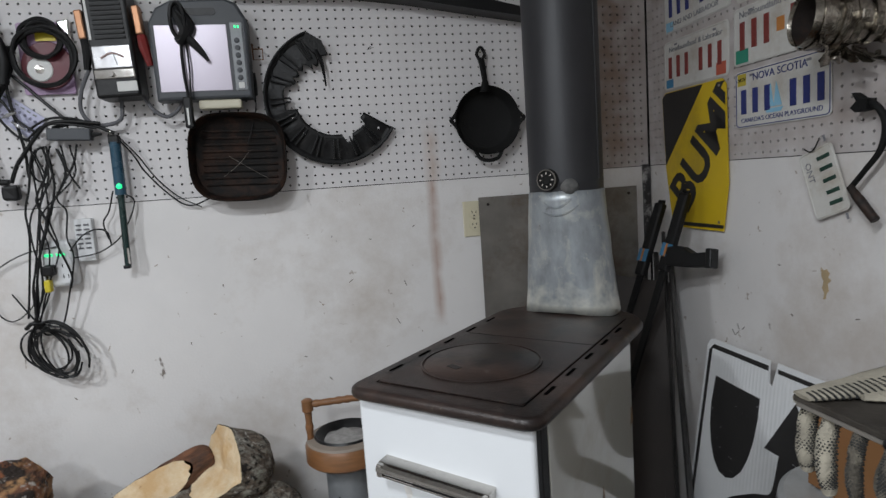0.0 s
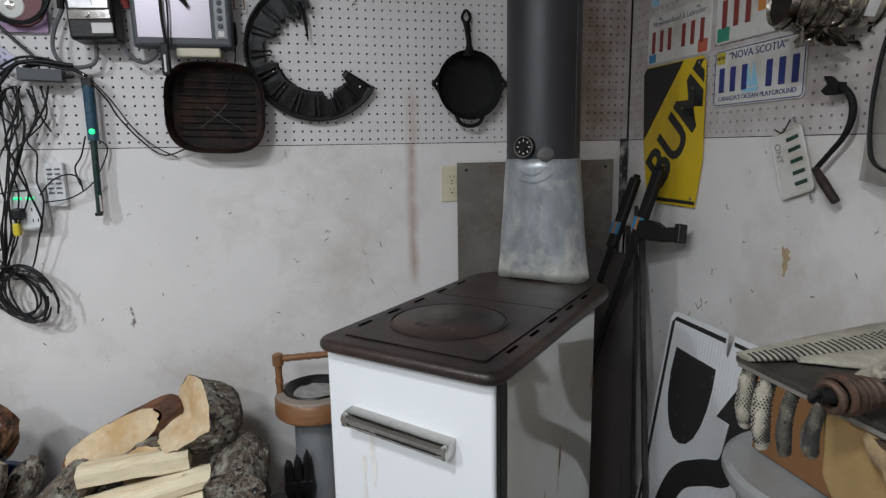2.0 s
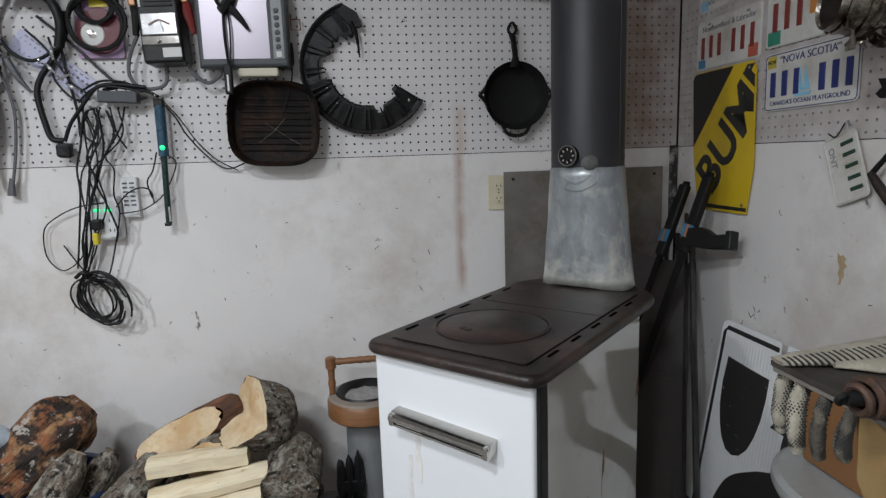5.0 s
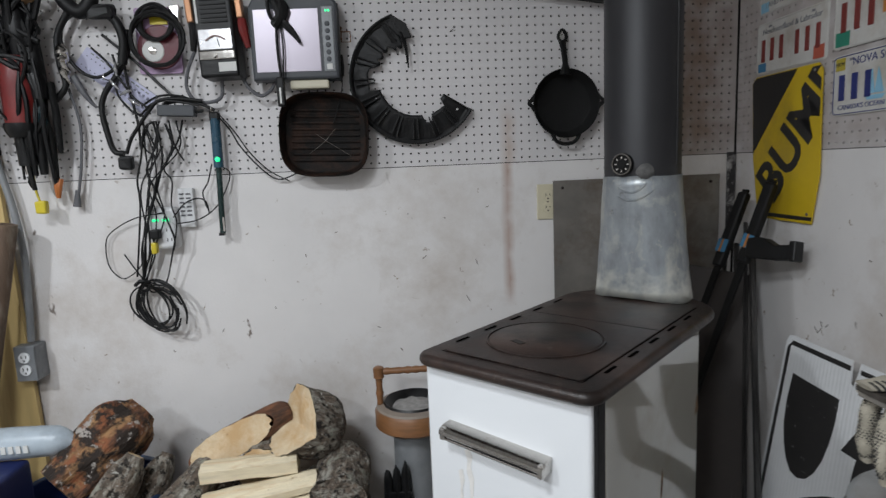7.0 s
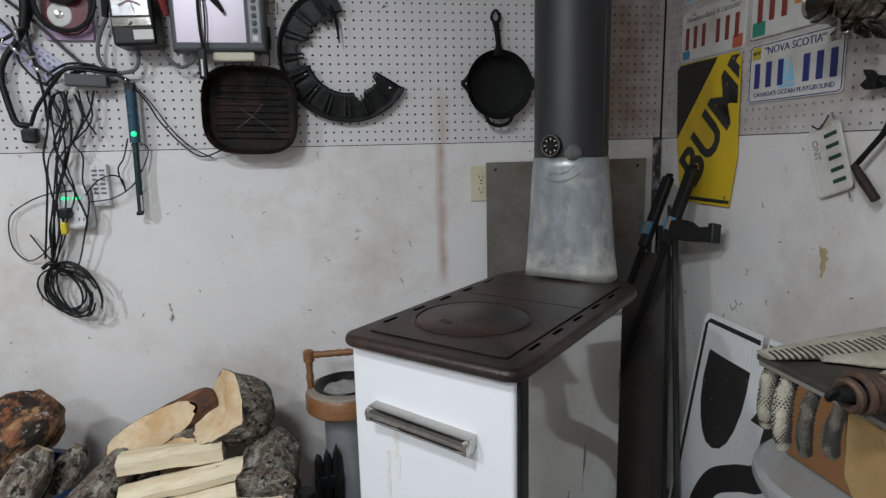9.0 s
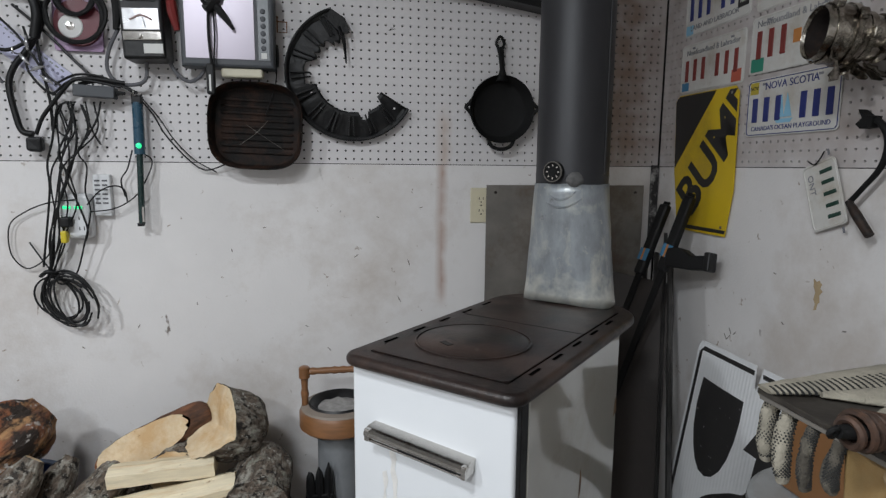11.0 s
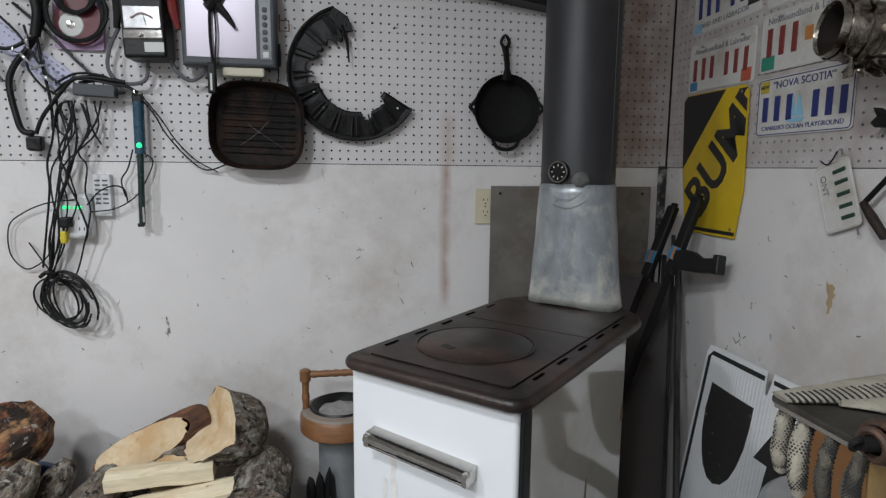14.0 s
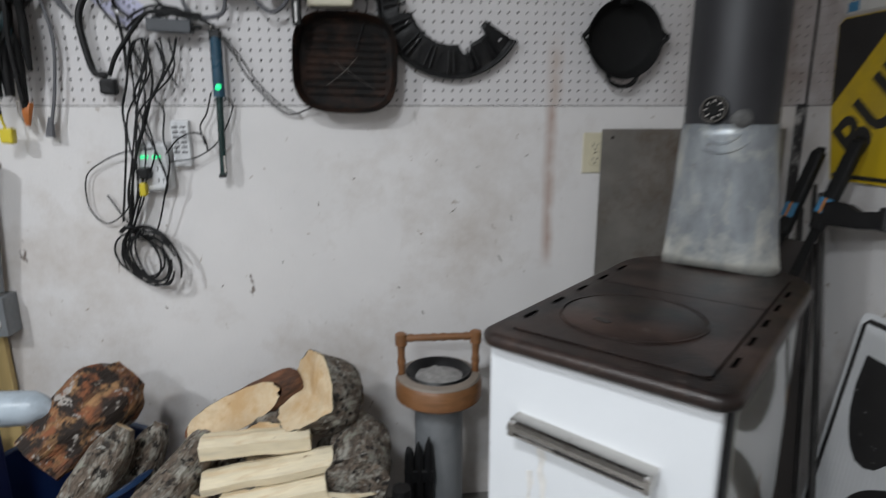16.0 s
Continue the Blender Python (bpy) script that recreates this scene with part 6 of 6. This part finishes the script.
def plate_table():
    crate = thing("wooden_crate", "orange-brown board crate standing on the stool", "crate", pose(0, 0, 0))
    part("front_board", box(-0.285, -0.27, -1.32, -0.968, 0.627, 0.80, 0.002), BOX_W, crate, "varnished orange-brown board")
    part("end_board", box(-0.27, -0.05, -0.983, -0.968, 0.627, 0.80, 0.002), BOX_W, crate)
    part("end_board", box(-0.27, -0.05, -1.32, -1.305, 0.627, 0.80, 0.002), BOX_W, crate)
    part("back_board", box(-0.05, -0.035, -1.32, -0.968, 0.627, 0.80, 0.002), BOX_W, crate)
    part("bottom_board", box(-0.27, -0.05, -1.305, -0.983, 0.627, 0.64, 0.001), BOX_W, crate)
    top = thing("steel_plate_top", "grey scratched steel plate laid as a bench top", "bench top", pose(0, 0, 0.968))
    part("plate", box(-0.640, -0.012, -2.15, -1.318, 0, 0.007, 0.0015), BENCH, top)
    part("lip", box(-0.638, -0.012, -2.148, -1.320, -0.006, 0.0, 0.001), SHEET, top)
    plank = thing("plank_frame", "rough yellow plank frame under the bench top", "plank", pose(0, 0, 0))
    part("front_plank", rough_up(prism([(1.424, 0.96), (1.428, 0.892), (1.44, 0.876), (2.1, 0.875), (2.1, 0.96)], -0.03, 0.0, bevel=0.002), 0.1, 0.002), PLY, plank, "yellow plank with a knot", m=pose(-0.60, 0, 0, 0, 0, -90))
    part("split_bark", rough_up(cord([(-0.634, -1.472, 0.956), (-0.637, -1.505, 0.937), (-0.637, -1.545, 0.908), (-0.636, -1.58, 0.882)], [0.005, 0.011, 0.012, 0.005], flat=0.5, seg=14), 0.008, 0.004), mat("torn_wood_fibre", (0.18, 0.125, 0.065), 0.85, var=0.4, scale=40, bump=0.8, grain=90, other=(0.09, 0.06, 0.035)), plank, "torn splintered edge", smooth=True)
    part("dark_slab", rough_up(prism([(1.475, 0.958), (1.52, 0.932), (1.565, 0.900), (1.60, 0.876), (2.1, 0.876), (2.1, 0.958)], -0.036, -0.031), 0.05, 0.002), mat("dark_weathered_edge", (0.036, 0.024, 0.016), 0.85, var=0.5, scale=14, bump=0.5, other=(0.085, 0.052, 0.028), amount=0.3), plank, "dark weathered bark edge", m=pose(-0.60, 0, 0, 0, 0, -90))
    part("lower_panel", box(-0.60, -0.585, -2.1, -1.445, 0.0, 0.872, 0.002), mat("grey_weathered_board", (0.20, 0.175, 0.125), 0.7, var=0.25, scale=5, stretch=(1, 1, 6)), plank, "weathered grey board")
    part("back_leg", box(-0.08, -0.03, -2.1, -2.05, 0, 0.96, 0.003), PLY, plank)
    part("back_leg", box(-0.08, -0.03, -1.45, -1.40, 0, 0.96, 0.003), PLY, plank)


plate_table()


def dotted(bm_path, radii, parent, name, rows=5, start=0.05, end=0.9, flat=0.7, arc=(200, 340), dots=True, cloth=GLOVE):
    """A knitted finger along a path, with rows of rubber dots on its outside."""
    ob = part(name, rough_up(cord(bm_path, radii, seg=14, flat=flat), 0.012, 0.0022, radii[0] * 91), cloth, parent, "", smooth=True)
    if not dots:
        return ob
    path = glide(bm_path, 12)
    bm = bmesh.new()
    for i in range(int(len(path) * start), int(len(path) * end)):
        p = path[i]
        rad = float(np.interp(i / (len(path) - 1), np.linspace(0, 1, len(radii)), radii))
        way = (path[min(i + 1, len(path) - 1)] - path[max(i - 1, 0)]).normalized()
        out = Vector((-0.62, -0.72, 0.25))
        out = (out - way * out.dot(way)).normalized()
        s = way.cross(out)
        for k in range(rows):
            a = radians(-60 + 120 * (k + 0.5 * (i % 2)) / rows)
            q = p + rad * (math.cos(a) * out * (0.95 if flat > 0.8 else 0.86) + math.sin(a) * s * (1.0 if flat > 0.8 else 0.84))
            bmesh.ops.create_icosphere(bm, subdivisions=1, radius=0.0019 if radii[-1] > 0.012 or radii[1] > 0.02 else 0.0013, matrix=Matrix.Translation(q))
    part("rubber_dots", bm, DOTS, ob, "black rubber grip dots")
    return ob


def squashed(ob, z0, f):
    """Lowers a soft thing towards the height z0."""
    for o in (ob, *ob.children):
        for v in o.data.vertices:
            v.co.z = z0 + (v.co.z - z0) * f


def gloves():
    a = thing("work_glove", "cream knit work glove with black dots hanging over the edge", "glove", pose(0.004, -0.014, 0.004), "work gloves")
    for x, y, z1, r in ((-0.624, -1.302, 0.885, 0.0140), (-0.632, -1.335, 0.878, 0.0140), (-0.640, -1.374, 0.89, 0.0105), (-0.642, -1.407, 0.908, 0.0105)):
        dotted([(x + 0.012, y, 0.966), (x, y - 0.001, 0.94), (x - 0.003, y - 0.002, (z1 + 0.93) / 2), (x, y - 0.003, z1)], [r * 0.62, r * 0.88, r * 0.92, r * 0.68], a, "finger", flat=0.75, rows=6, cloth=GLOVE if y > -1.35 else GLOVE_D)
    part("palm", rough_up(box(-0.63, -0.5, -1.40, -1.285, 0.952, 0.962, 0.004), 0.03, 0.003), GLOVE, a, smooth=True)
    b = thing("work_glove", "cream knit work glove lying on the bench top", "glove", pose(0.004, -0.018, 0), "work gloves")
    for ob in (
        dotted([(-0.648, -1.316, 0.985), (-0.57, -1.322, 0.995), (-0.48, -1.32, 1.0), (-0.40, -1.318, 1.01)], [0.012, 0.026, 0.034, 0.036], b, "palm", rows=15, flat=0.9),
        dotted([(-0.42, -1.335, 1.0), (-0.48, -1.37, 0.995), (-0.56, -1.395, 0.99), (-0.615, -1.408, 0.986)], [0.024, 0.018, 0.014, 0.010], b, "thumb", dots=False, flat=0.8),
        dotted([(-0.60, -1.338, 0.99), (-0.54, -1.362, 0.992), (-0.47, -1.378, 0.995), (-0.40, -1.36, 1.0)], [0.010, 0.024, 0.030, 0.026], b, "wrist", dots=False, flat=0.9),
        dotted([(-0.41, -1.325, 1.005), (-0.36, -1.33, 1.008), (-0.30, -1.345, 1.005), (-0.22, -1.37, 1.0)], [0.034, 0.036, 0.036, 0.03], b, "cuff", rows=11, flat=0.9),
    ):
        squashed(ob, 0.976, 0.30)
    part("cuff_rim", cord([(-0.54, -1.412, 0.984), (-0.51, -1.415, 0.99), (-0.505, -1.395, 0.994), (-0.53, -1.388, 0.992), (-0.575, -1.405, 0.986), (-0.54, -1.412, 0.984)], 0.0045), GLOVE, b, smooth=True)


gloves()


def poker():
    at = thing("stove_poker", "iron stove poker with a coiled spring handle", "poker", pose(0, 0, 0))
    pts, n = [], 6 * 16
    for i in range(n + 1):
        s = i / n
        c = Vector((-0.676, -1.467, 0.996)).lerp(Vector((-0.626, -1.471, 0.994)), s)
        r = 0.0155 * (1 - 0.4 * max(0, s - 0.3) / 0.7) * (0.55 + 0.45 * min(1, s / 0.16))
        t = 2 * math.pi * 6 * s
        pts.append(c + Vector((0, math.cos(t), math.sin(t))) * r)
    part("spring_handle", cord(pts, 0.0036, steps=1, seg=7), mat("rusty_spring", (0.055, 0.033, 0.024), 0.6, 0.3, var=0.35, scale=60, bump=0.2, other=(0.10, 0.05, 0.03)), at, "rusty spring coil handle", smooth=True)
    part("rod", cord([(-0.684, -1.467, 0.996), (-0.62, -1.472, 0.994), (-0.50, -1.462, 0.988), (-0.36, -1.45, 0.983), (-0.25, -1.44, 0.981)], [0.006, 0.0095, 0.0085, 0.006, 0.0055], seg=10), IRON, at, smooth=True)
    part("tip_loop", cord([(-0.683, -1.467, 0.996), (-0.688, -1.469, 1.0), (-0.692, -1.467, 0.996), (-0.688, -1.465, 0.991), (-0.683, -1.467, 0.996)], 0.0024), IRON, at, smooth=True)


poker()


def spray_tool():
    at = thing("cordless_tool", "black and bright blue cordless tool lying on the bench top", "power tool", pose(-0.572, -1.533, 1.002, 0, 0, -12))
    cyan = mat("bright_blue_plastic", (0.012, 0.19, 0.36), 0.35, var=0.06, bump=0)
    part("body", box(-0.012, 0.16, -0.028, 0.028, -0.026, 0.024, 0.009, seg=3), RUBBER, at, smooth=True)
    part("blue_shell", box(0.022, 0.07, 0.0, 0.022, 0.020, 0.028, 0.004), cyan, at, "blue shell")
    part("blue_cap", lathe([(0, 0.005), (0.0075, 0.004), (0.010, 0)], 20, m=pose(-0.011, -0.012, -0.006, 0, -90, 0)), cyan, at, "blue button", smooth=True)
    part("nozzle", lathe([(0.006, 0.008), (0.009, 0.008), (0.010, 0.0), (0.010, -0.01)], 20, m=pose(-0.012, 0.012, 0.006, 0, -90, 0)), CHROME, at, "brassy metal nose", smooth=True)


spray_tool()


# ---- firewood ----
def log(a, b, r, label, bark=BARK, cut=CUT, tilt=(0, 0), notch=0.0, dome=0.0, seed=1.0, taper=0.95, lump_size=0.09, group="firewood logs"):
    """A round log from a to b; tilt slants the cut at a, notch gives it a felling wedge with a long lower lip."""

    def face(c, q):
        if notch:
            return r * (0.34 * (q + 1) if q < 0.1 else 0.374 - notch * (q - 0.1))
        return (tilt[0] * c + tilt[1] * q) * r

    a, b = Vector(a), Vector(b)
    z = (b - a).normalized()
    x = z.cross(Vector((0, 0, 1))).normalized()
    y = z.cross(x)
    m = Matrix((x, y, z)).transposed().to_4x4()
    m.translation = a
    at = thing("firewood_log", label, "firewood", m, group)
    h, seg, rows = (b - a).length, 56, 18
    bm = bmesh.new()
    rings = []
    for j in range(rows + 1):
        s = j / rows
        ring = []
        for i in range(seg):
            t = 2 * math.pi * i / seg
            c, q = math.cos(t), math.sin(t)
            lump = 1 + lump_size * noise.noise((c * 1.3 + seed, q * 1.3, s * 1.5)) + 0.065 * noise.noise((c * 5 + seed, q * 5, s * h * 26)) + 0.3 * lump_size * noise.noise((c * 2.6, q * 2.6 + seed, s * h * 14)) + (0.022 + 0.13 * max(0, lump_size - 0.1)) * noise.noise((c * 11, q * 11 + seed, s * h * 60))
            rad = r * (1 + (taper - 1) * s) * lump
            if dome and s > dome:
                rad *= max(0.18, 1 - ((s - dome) / (1 - dome)) ** 2.4) ** 0.5
            zz = h * s + (1 - s) * face(c, q)
            ring.append(bm.verts.new((rad * c, rad * q, zz)))
        rings.append(ring)
    for p, q in zip(rings, rings[1:]):
        for i in range(seg):
            bm.faces.new((p[i], q[i], q[(i + 1) % seg], p[(i + 1) % seg]))
    ends = [[v.co.copy() for v in rings[0]], [v.co.copy() for v in rings[-1]]]
    bmesh.ops.recalc_face_normals(bm, faces=bm.faces[:])
    part("bark", bm, bark, at, "rough bark", smooth=True)
    for k, pts in enumerate(ends):
        e = bmesh.new()
        mid = sum(pts, Vector()) / seg
        last = None
        for f in (0.985, 0.93, 0.86, 0.78, 0.7, 0.6, 0.5, 0.4, 0.3, 0.2, 0.1):
            ring = []
            for p in pts:
                w = mid.lerp(p, f)
                if k == 0:
                    w.z = face(w.x / r, w.y / r)
                w += Vector((0, 0, 0.006 * r / 0.1 * noise.noise(w * 30)))
                ring.append(e.verts.new(w))
            if last:
                for i in range(seg):
                    e.faces.new((last[i], last[(i + 1) % seg], ring[(i + 1) % seg], ring[i]))
            last = ring
        e.faces.new(last)
        bmesh.ops.recalc_face_normals(e, faces=e.faces[:])
        part("cut_end", e, cut, at, "pale sawn end", smooth=True)
    return at


def split(a, b, section, label, seed=0.0, roll=0.0):
    """A split stick of firewood with the section (x, z) from a to b."""
    a, b = Vector(a), Vector(b)
    x = (b - a).normalized()
    y = Vector((0, 0, 1)).cross(x).normalized()
    m = Matrix((x, y, x.cross(y))).transposed().to_4x4()
    m.translation = a
    bm = bmesh.new()
    n, rows = len(section), 12
    rings = []
    for j in range(rows + 1):
        s = j / rows
        wob = 0.0035
        rings.append([bm.verts.new(Vector((s * (b - a).length + 0.004 * noise.noise((p * 60, q * 60, seed)) * (j in (0, rows)), p, q)) + noise.noise_vector((s * 5 + seed, p * 18, q * 18)) * wob) for p, q in section])
    for p, q in zip(rings, rings[1:]):
        for i in range(n):
            bm.faces.new((p[i], p[(i + 1) % n], q[(i + 1) % n], q[i]))
    bm.faces.new(rings[0]), bm.faces.new(rings[-1])
    bmesh.ops.recalc_face_normals(bm, faces=bm.faces[:])
    return solo("split_stick", bm, FRESH, label, "firewood", m @ pose(0, 0, 0, roll), group="split sticks")


log((-1.454, -0.266, 0.520), (-1.332, -0.188, 0.442), 0.102, "thick bark log with a pale notched cut end", notch=0.62, seed=2.2, dome=0.4)
log((-1.632, -0.24, 0.452), (-1.468, -0.16, 0.502), 0.047, "log with a long slanting pale cut", bark=RED_BARK, tilt=(2.3, -1.35), seed=5.1, dome=0.75)
log((-1.322, -0.40, 0.332), (-1.308, -0.16, 0.362), 0.080, "short grey lichen covered log", cut=BARK, seed=7.7, dome=0.45, lump_size=0.16)
log((-1.33, -0.46, 0.205), (-1.30, -0.2, 0.22), 0.06, "small log with a pale end and stub", seed=3.3)
log((-2.058, -0.345, 0.405), (-1.895, -0.185, 0.548), 0.064, "thick rotten red-brown log with a pale end", bark=BARK_D, seed=4.4, taper=1.55, lump_size=0.34, dome=0.55)
log((-1.985, -0.47, 0.25), (-1.86, -0.33, 0.475), 0.05, "thin log with white flaking bark", seed=6.1, taper=1.05, dome=0.6, lump_size=0.2)
log((-1.90, -0.36, 0.24), (-1.82, -0.22, 0.42), 0.045, "thin dark log beside the tub", seed=8.1, dome=0.6, lump_size=0.2)
log((-1.775, -0.455, 0.325), (-1.69, -0.27, 0.385), 0.052, "log with grey lichen bark and a pale end", seed=9.4, lump_size=0.16)
log((-1.72, -0.49, 0.235), (-1.42, -0.455, 0.24), 0.052, "grey barked log under the split sticks", seed=1.7)
for k, (x, y, z) in enumerate(((-1.70, -0.12, 0.105), (-1.47, -0.12, 0.105), (-1.535, -0.05, 0.375), (-1.58, -0.17, 0.27), (-1.40, -0.18, 0.25), (-1.70, -0.16, 0.26))):
    log((x, y - 0.24, z), (x + 0.02, y + 0.02, z + 0.004), 0.1 if z < 0.2 else 0.075, "log in the lower row of the woodpile", seed=11.0 + k)
split((-1.690, -0.33, 0.418), (-1.430, -0.325, 0.430), [(-0.03, -0.028), (0.035, -0.030), (0.038, 0.008), (0.0, 0.017), (-0.032, 0.007)], "pale fresh split stick on the woodpile", 1.0)
split((-1.675, -0.385, 0.350), (-1.372, -0.37, 0.388), [(-0.03, -0.018), (0.03, -0.026), (0.036, 0.012), (0.012, 0.021), (-0.006, 0.018), (-0.034, 0.002)], "pale fresh split stick with a knot on the woodpile", 2.0)
split((-1.625, -0.425, 0.322), (-1.385, -0.405, 0.348), [(-0.03, -0.024), (0.03, -0.026), (0.034, 0.006), (-0.004, 0.018), (-0.03, 0.0)], "pale fresh split stick on the woodpile", 3.0)
split((-1.58, -0.465, 0.292), (-1.37, -0.435, 0.310), [(-0.025, -0.018), (0.03, -0.018), (0.02, 0.016), (-0.02, 0.012)], "pale fresh split stick on the woodpile", 4.0)
solo("wood_splinter", cord([(-1.40, -0.43, 0.335), (-1.33, -0.42, 0.315), (-1.27, -0.40, 0.305)], [0.005, 0.007, 0.003], flat=0.5), FRESH, "long thin wood splinter on the logs", "splinter")


def tub():
    at = thing("blue_tub", "dark blue plastic tub holding logs", "tub", pose(-2.03, -0.27, 0))
    navy = mat("navy_plastic", (0.012, 0.03, 0.11), 0.35, var=0.1, bump=0.03)
    part("tub_wall", lathe([(0, 0.004), (0.17, 0.0), (0.20, 0.33), (0.208, 0.336), (0.205, 0.345), (0.196, 0.342), (0.165, 0.012), (0, 0.012)], 44), navy, at, smooth=True)
    part("rim", lathe([(0.198, 0.345), (0.21, 0.348), (0.214, 0.338), (0.205, 0.33)], 44), mat("blue_rim", (0.03, 0.07, 0.17), 0.35, bump=0), at, smooth=True)


tub()


def smoking_stand():
    """A grey column with a turned wooden ring, an ash dish and a wooden carry bar."""
    at = thing("ash_stand", "grey column ash stand with a wooden ring and handle", "ash stand", pose(-1.10, -0.19, 0))
    part("column", lathe([(0.11, 0.0), (0.11, 0.012), (0.075, 0.02), (0.066, 0.04), (0.066, 0.45)], 40), GREYMET, at, "grey metal column", smooth=True)
    part("wooden_ring", lathe([(0.07, 0.448), (0.108, 0.448), (0.117, 0.456), (0.117, 0.498), (0.11, 0.508), (0.085, 0.512), (0.085, 0.5)], 56), BROWN_W, at, "turned orange-brown wooden ring", smooth=True)
    part("top_ring", lathe([(0.082, 0.512), (0.112, 0.5085), (0.108, 0.514), (0.088, 0.518), (0.082, 0.514)], 56), mat("worn_grey_wood", (0.24, 0.2, 0.165), 0.6, var=0.15, scale=9), at, "worn grey top face", smooth=True)
    part("ash_dish", lathe([(0.0, 0.497), (0.06, 0.5), (0.078, 0.52), (0.086, 0.524), (0.09, 0.518), (0.08, 0.5)], 48), BLACK, at, "black ash dish", smooth=True)
    part("ash", rough_up(lathe([(0, 0.512), (0.045, 0.51), (0.066, 0.504)], 30), 0.02, 0.004), mat("grey_ash", (0.28, 0.27, 0.26), 0.95, var=0.3, scale=40, bump=0.6), at, "grey ash", smooth=True)
    for x in (-0.10, 0.10):
        part("post", lathe([(0.010, 0.505), (0.009, 0.53), (0.012, 0.55), (0.009, 0.565), (0.011, 0.595), (0.016, 0.598), (0.016, 0.628), (0.010, 0.632), (0, 0.632)], 20, m=pose(x, 0.0, 0)), BROWN_W, at, smooth=True)
    part("bar", cord([(x, 0, 0.616) for x in np.linspace(-0.1, 0.1, 17)], [0.011, 0.009, 0.0115, 0.009, 0.010, 0.0105, 0.009, 0.0115, 0.009, 0.0115, 0.009, 0.0105, 0.010, 0.009, 0.0115, 0.009, 0.011], steps=1, seg=14), BROWN_W, at, "turned wooden bar", smooth=True)


smoking_stand()


def jugs():
    navy = mat("navy_jug", (0.01, 0.014, 0.06), 0.3, var=0.1, bump=0.02)
    a = thing("washer_jug", "navy blue plastic fluid jug on the floor", "jug", pose(-1.175, -0.40, 0))
    part("bottle", box(-0.075, 0.075, -0.05, 0.05, 0, 0.24, 0.02, seg=3), navy, a, smooth=True)
    part("neck", cord([(-0.03, 0, 0.23), (-0.035, 0, 0.27), (-0.035, 0, 0.29)], [0.045, 0.022, 0.02], seg=16), navy, a, smooth=True)
    part("cap", lathe([(0, 0.315), (0.022, 0.315), (0.024, 0.288), (0, 0.288)], 20, m=pose(-0.035, 0, 0)), BLACK, a, smooth=True)
    b = thing("fire_tool", "black spiked tool behind the jug", "tool", pose(-1.19, -0.27, 0))
    for k in range(3):
        part("spike", cord([(0.025 * k + 0.005, 0, 0.0), (0.025 * k + 0.005, 0, 0.3), (0.028 * k, 0, 0.345 + 0.012 * k)], [0.012, 0.014, 0.002]), BLACK, b, smooth=True)
    part("crossbar", box(-0.01, 0.07, -0.012, 0.012, 0.24, 0.28, 0.004), BLACK, b)
    clear = mat("milky_plastic", (0.40, 0.46, 0.51), 0.3, var=0.12, scale=9, bump=0.1, other=(0.30, 0.34, 0.38))
    c = thing("clear_bottle", "pale blue milky plastic bottle lying on a box", "bottle", pose(-2.195, -0.30, 0.5195))
    part("bottle", cord([(-0.125, 0, 0), (-0.112, 0, 0), (0.0, 0, 0), (0.12, 0, 0), (0.17, 0, -0.01)], [0.02, 0.042, 0.0435, 0.040, 0.012], seg=20), clear, c, smooth=True)
    for k in range(8):
        part("print_bar", box(-0.075 + k * 0.019, -0.063 + k * 0.019, -0.0450, -0.042, -0.010, 0.010), LABEL_W, c, "pale printing")
    d = thing("navy_box", "navy blue box with a white label", "box", pose(-2.26, -0.40, 0))
    part("carton_body", box(-0.12, 0.11, -0.09, 0.10, 0, 0.475, 0.012, seg=3), mat("navy_card", (0.012, 0.02, 0.09), 0.45, var=0.15), d)
    part("label_panel", box(-0.11, 0.05, -0.0925, -0.09, 0.28, 0.42), LABEL_W, d, "white label")
    for k in range(3):
        part("print_bar", box(-0.09, 0.03 - 0.02 * k, -0.0932, -0.0925, 0.38 - 0.03 * k, 0.388 - 0.03 * k), INK_GREY, d)
    part("red_tab", box(0.06, 0.10, -0.0925, -0.09, 0.42, 0.45), STICKER["red"], d)


jugs()

# ---- end ----
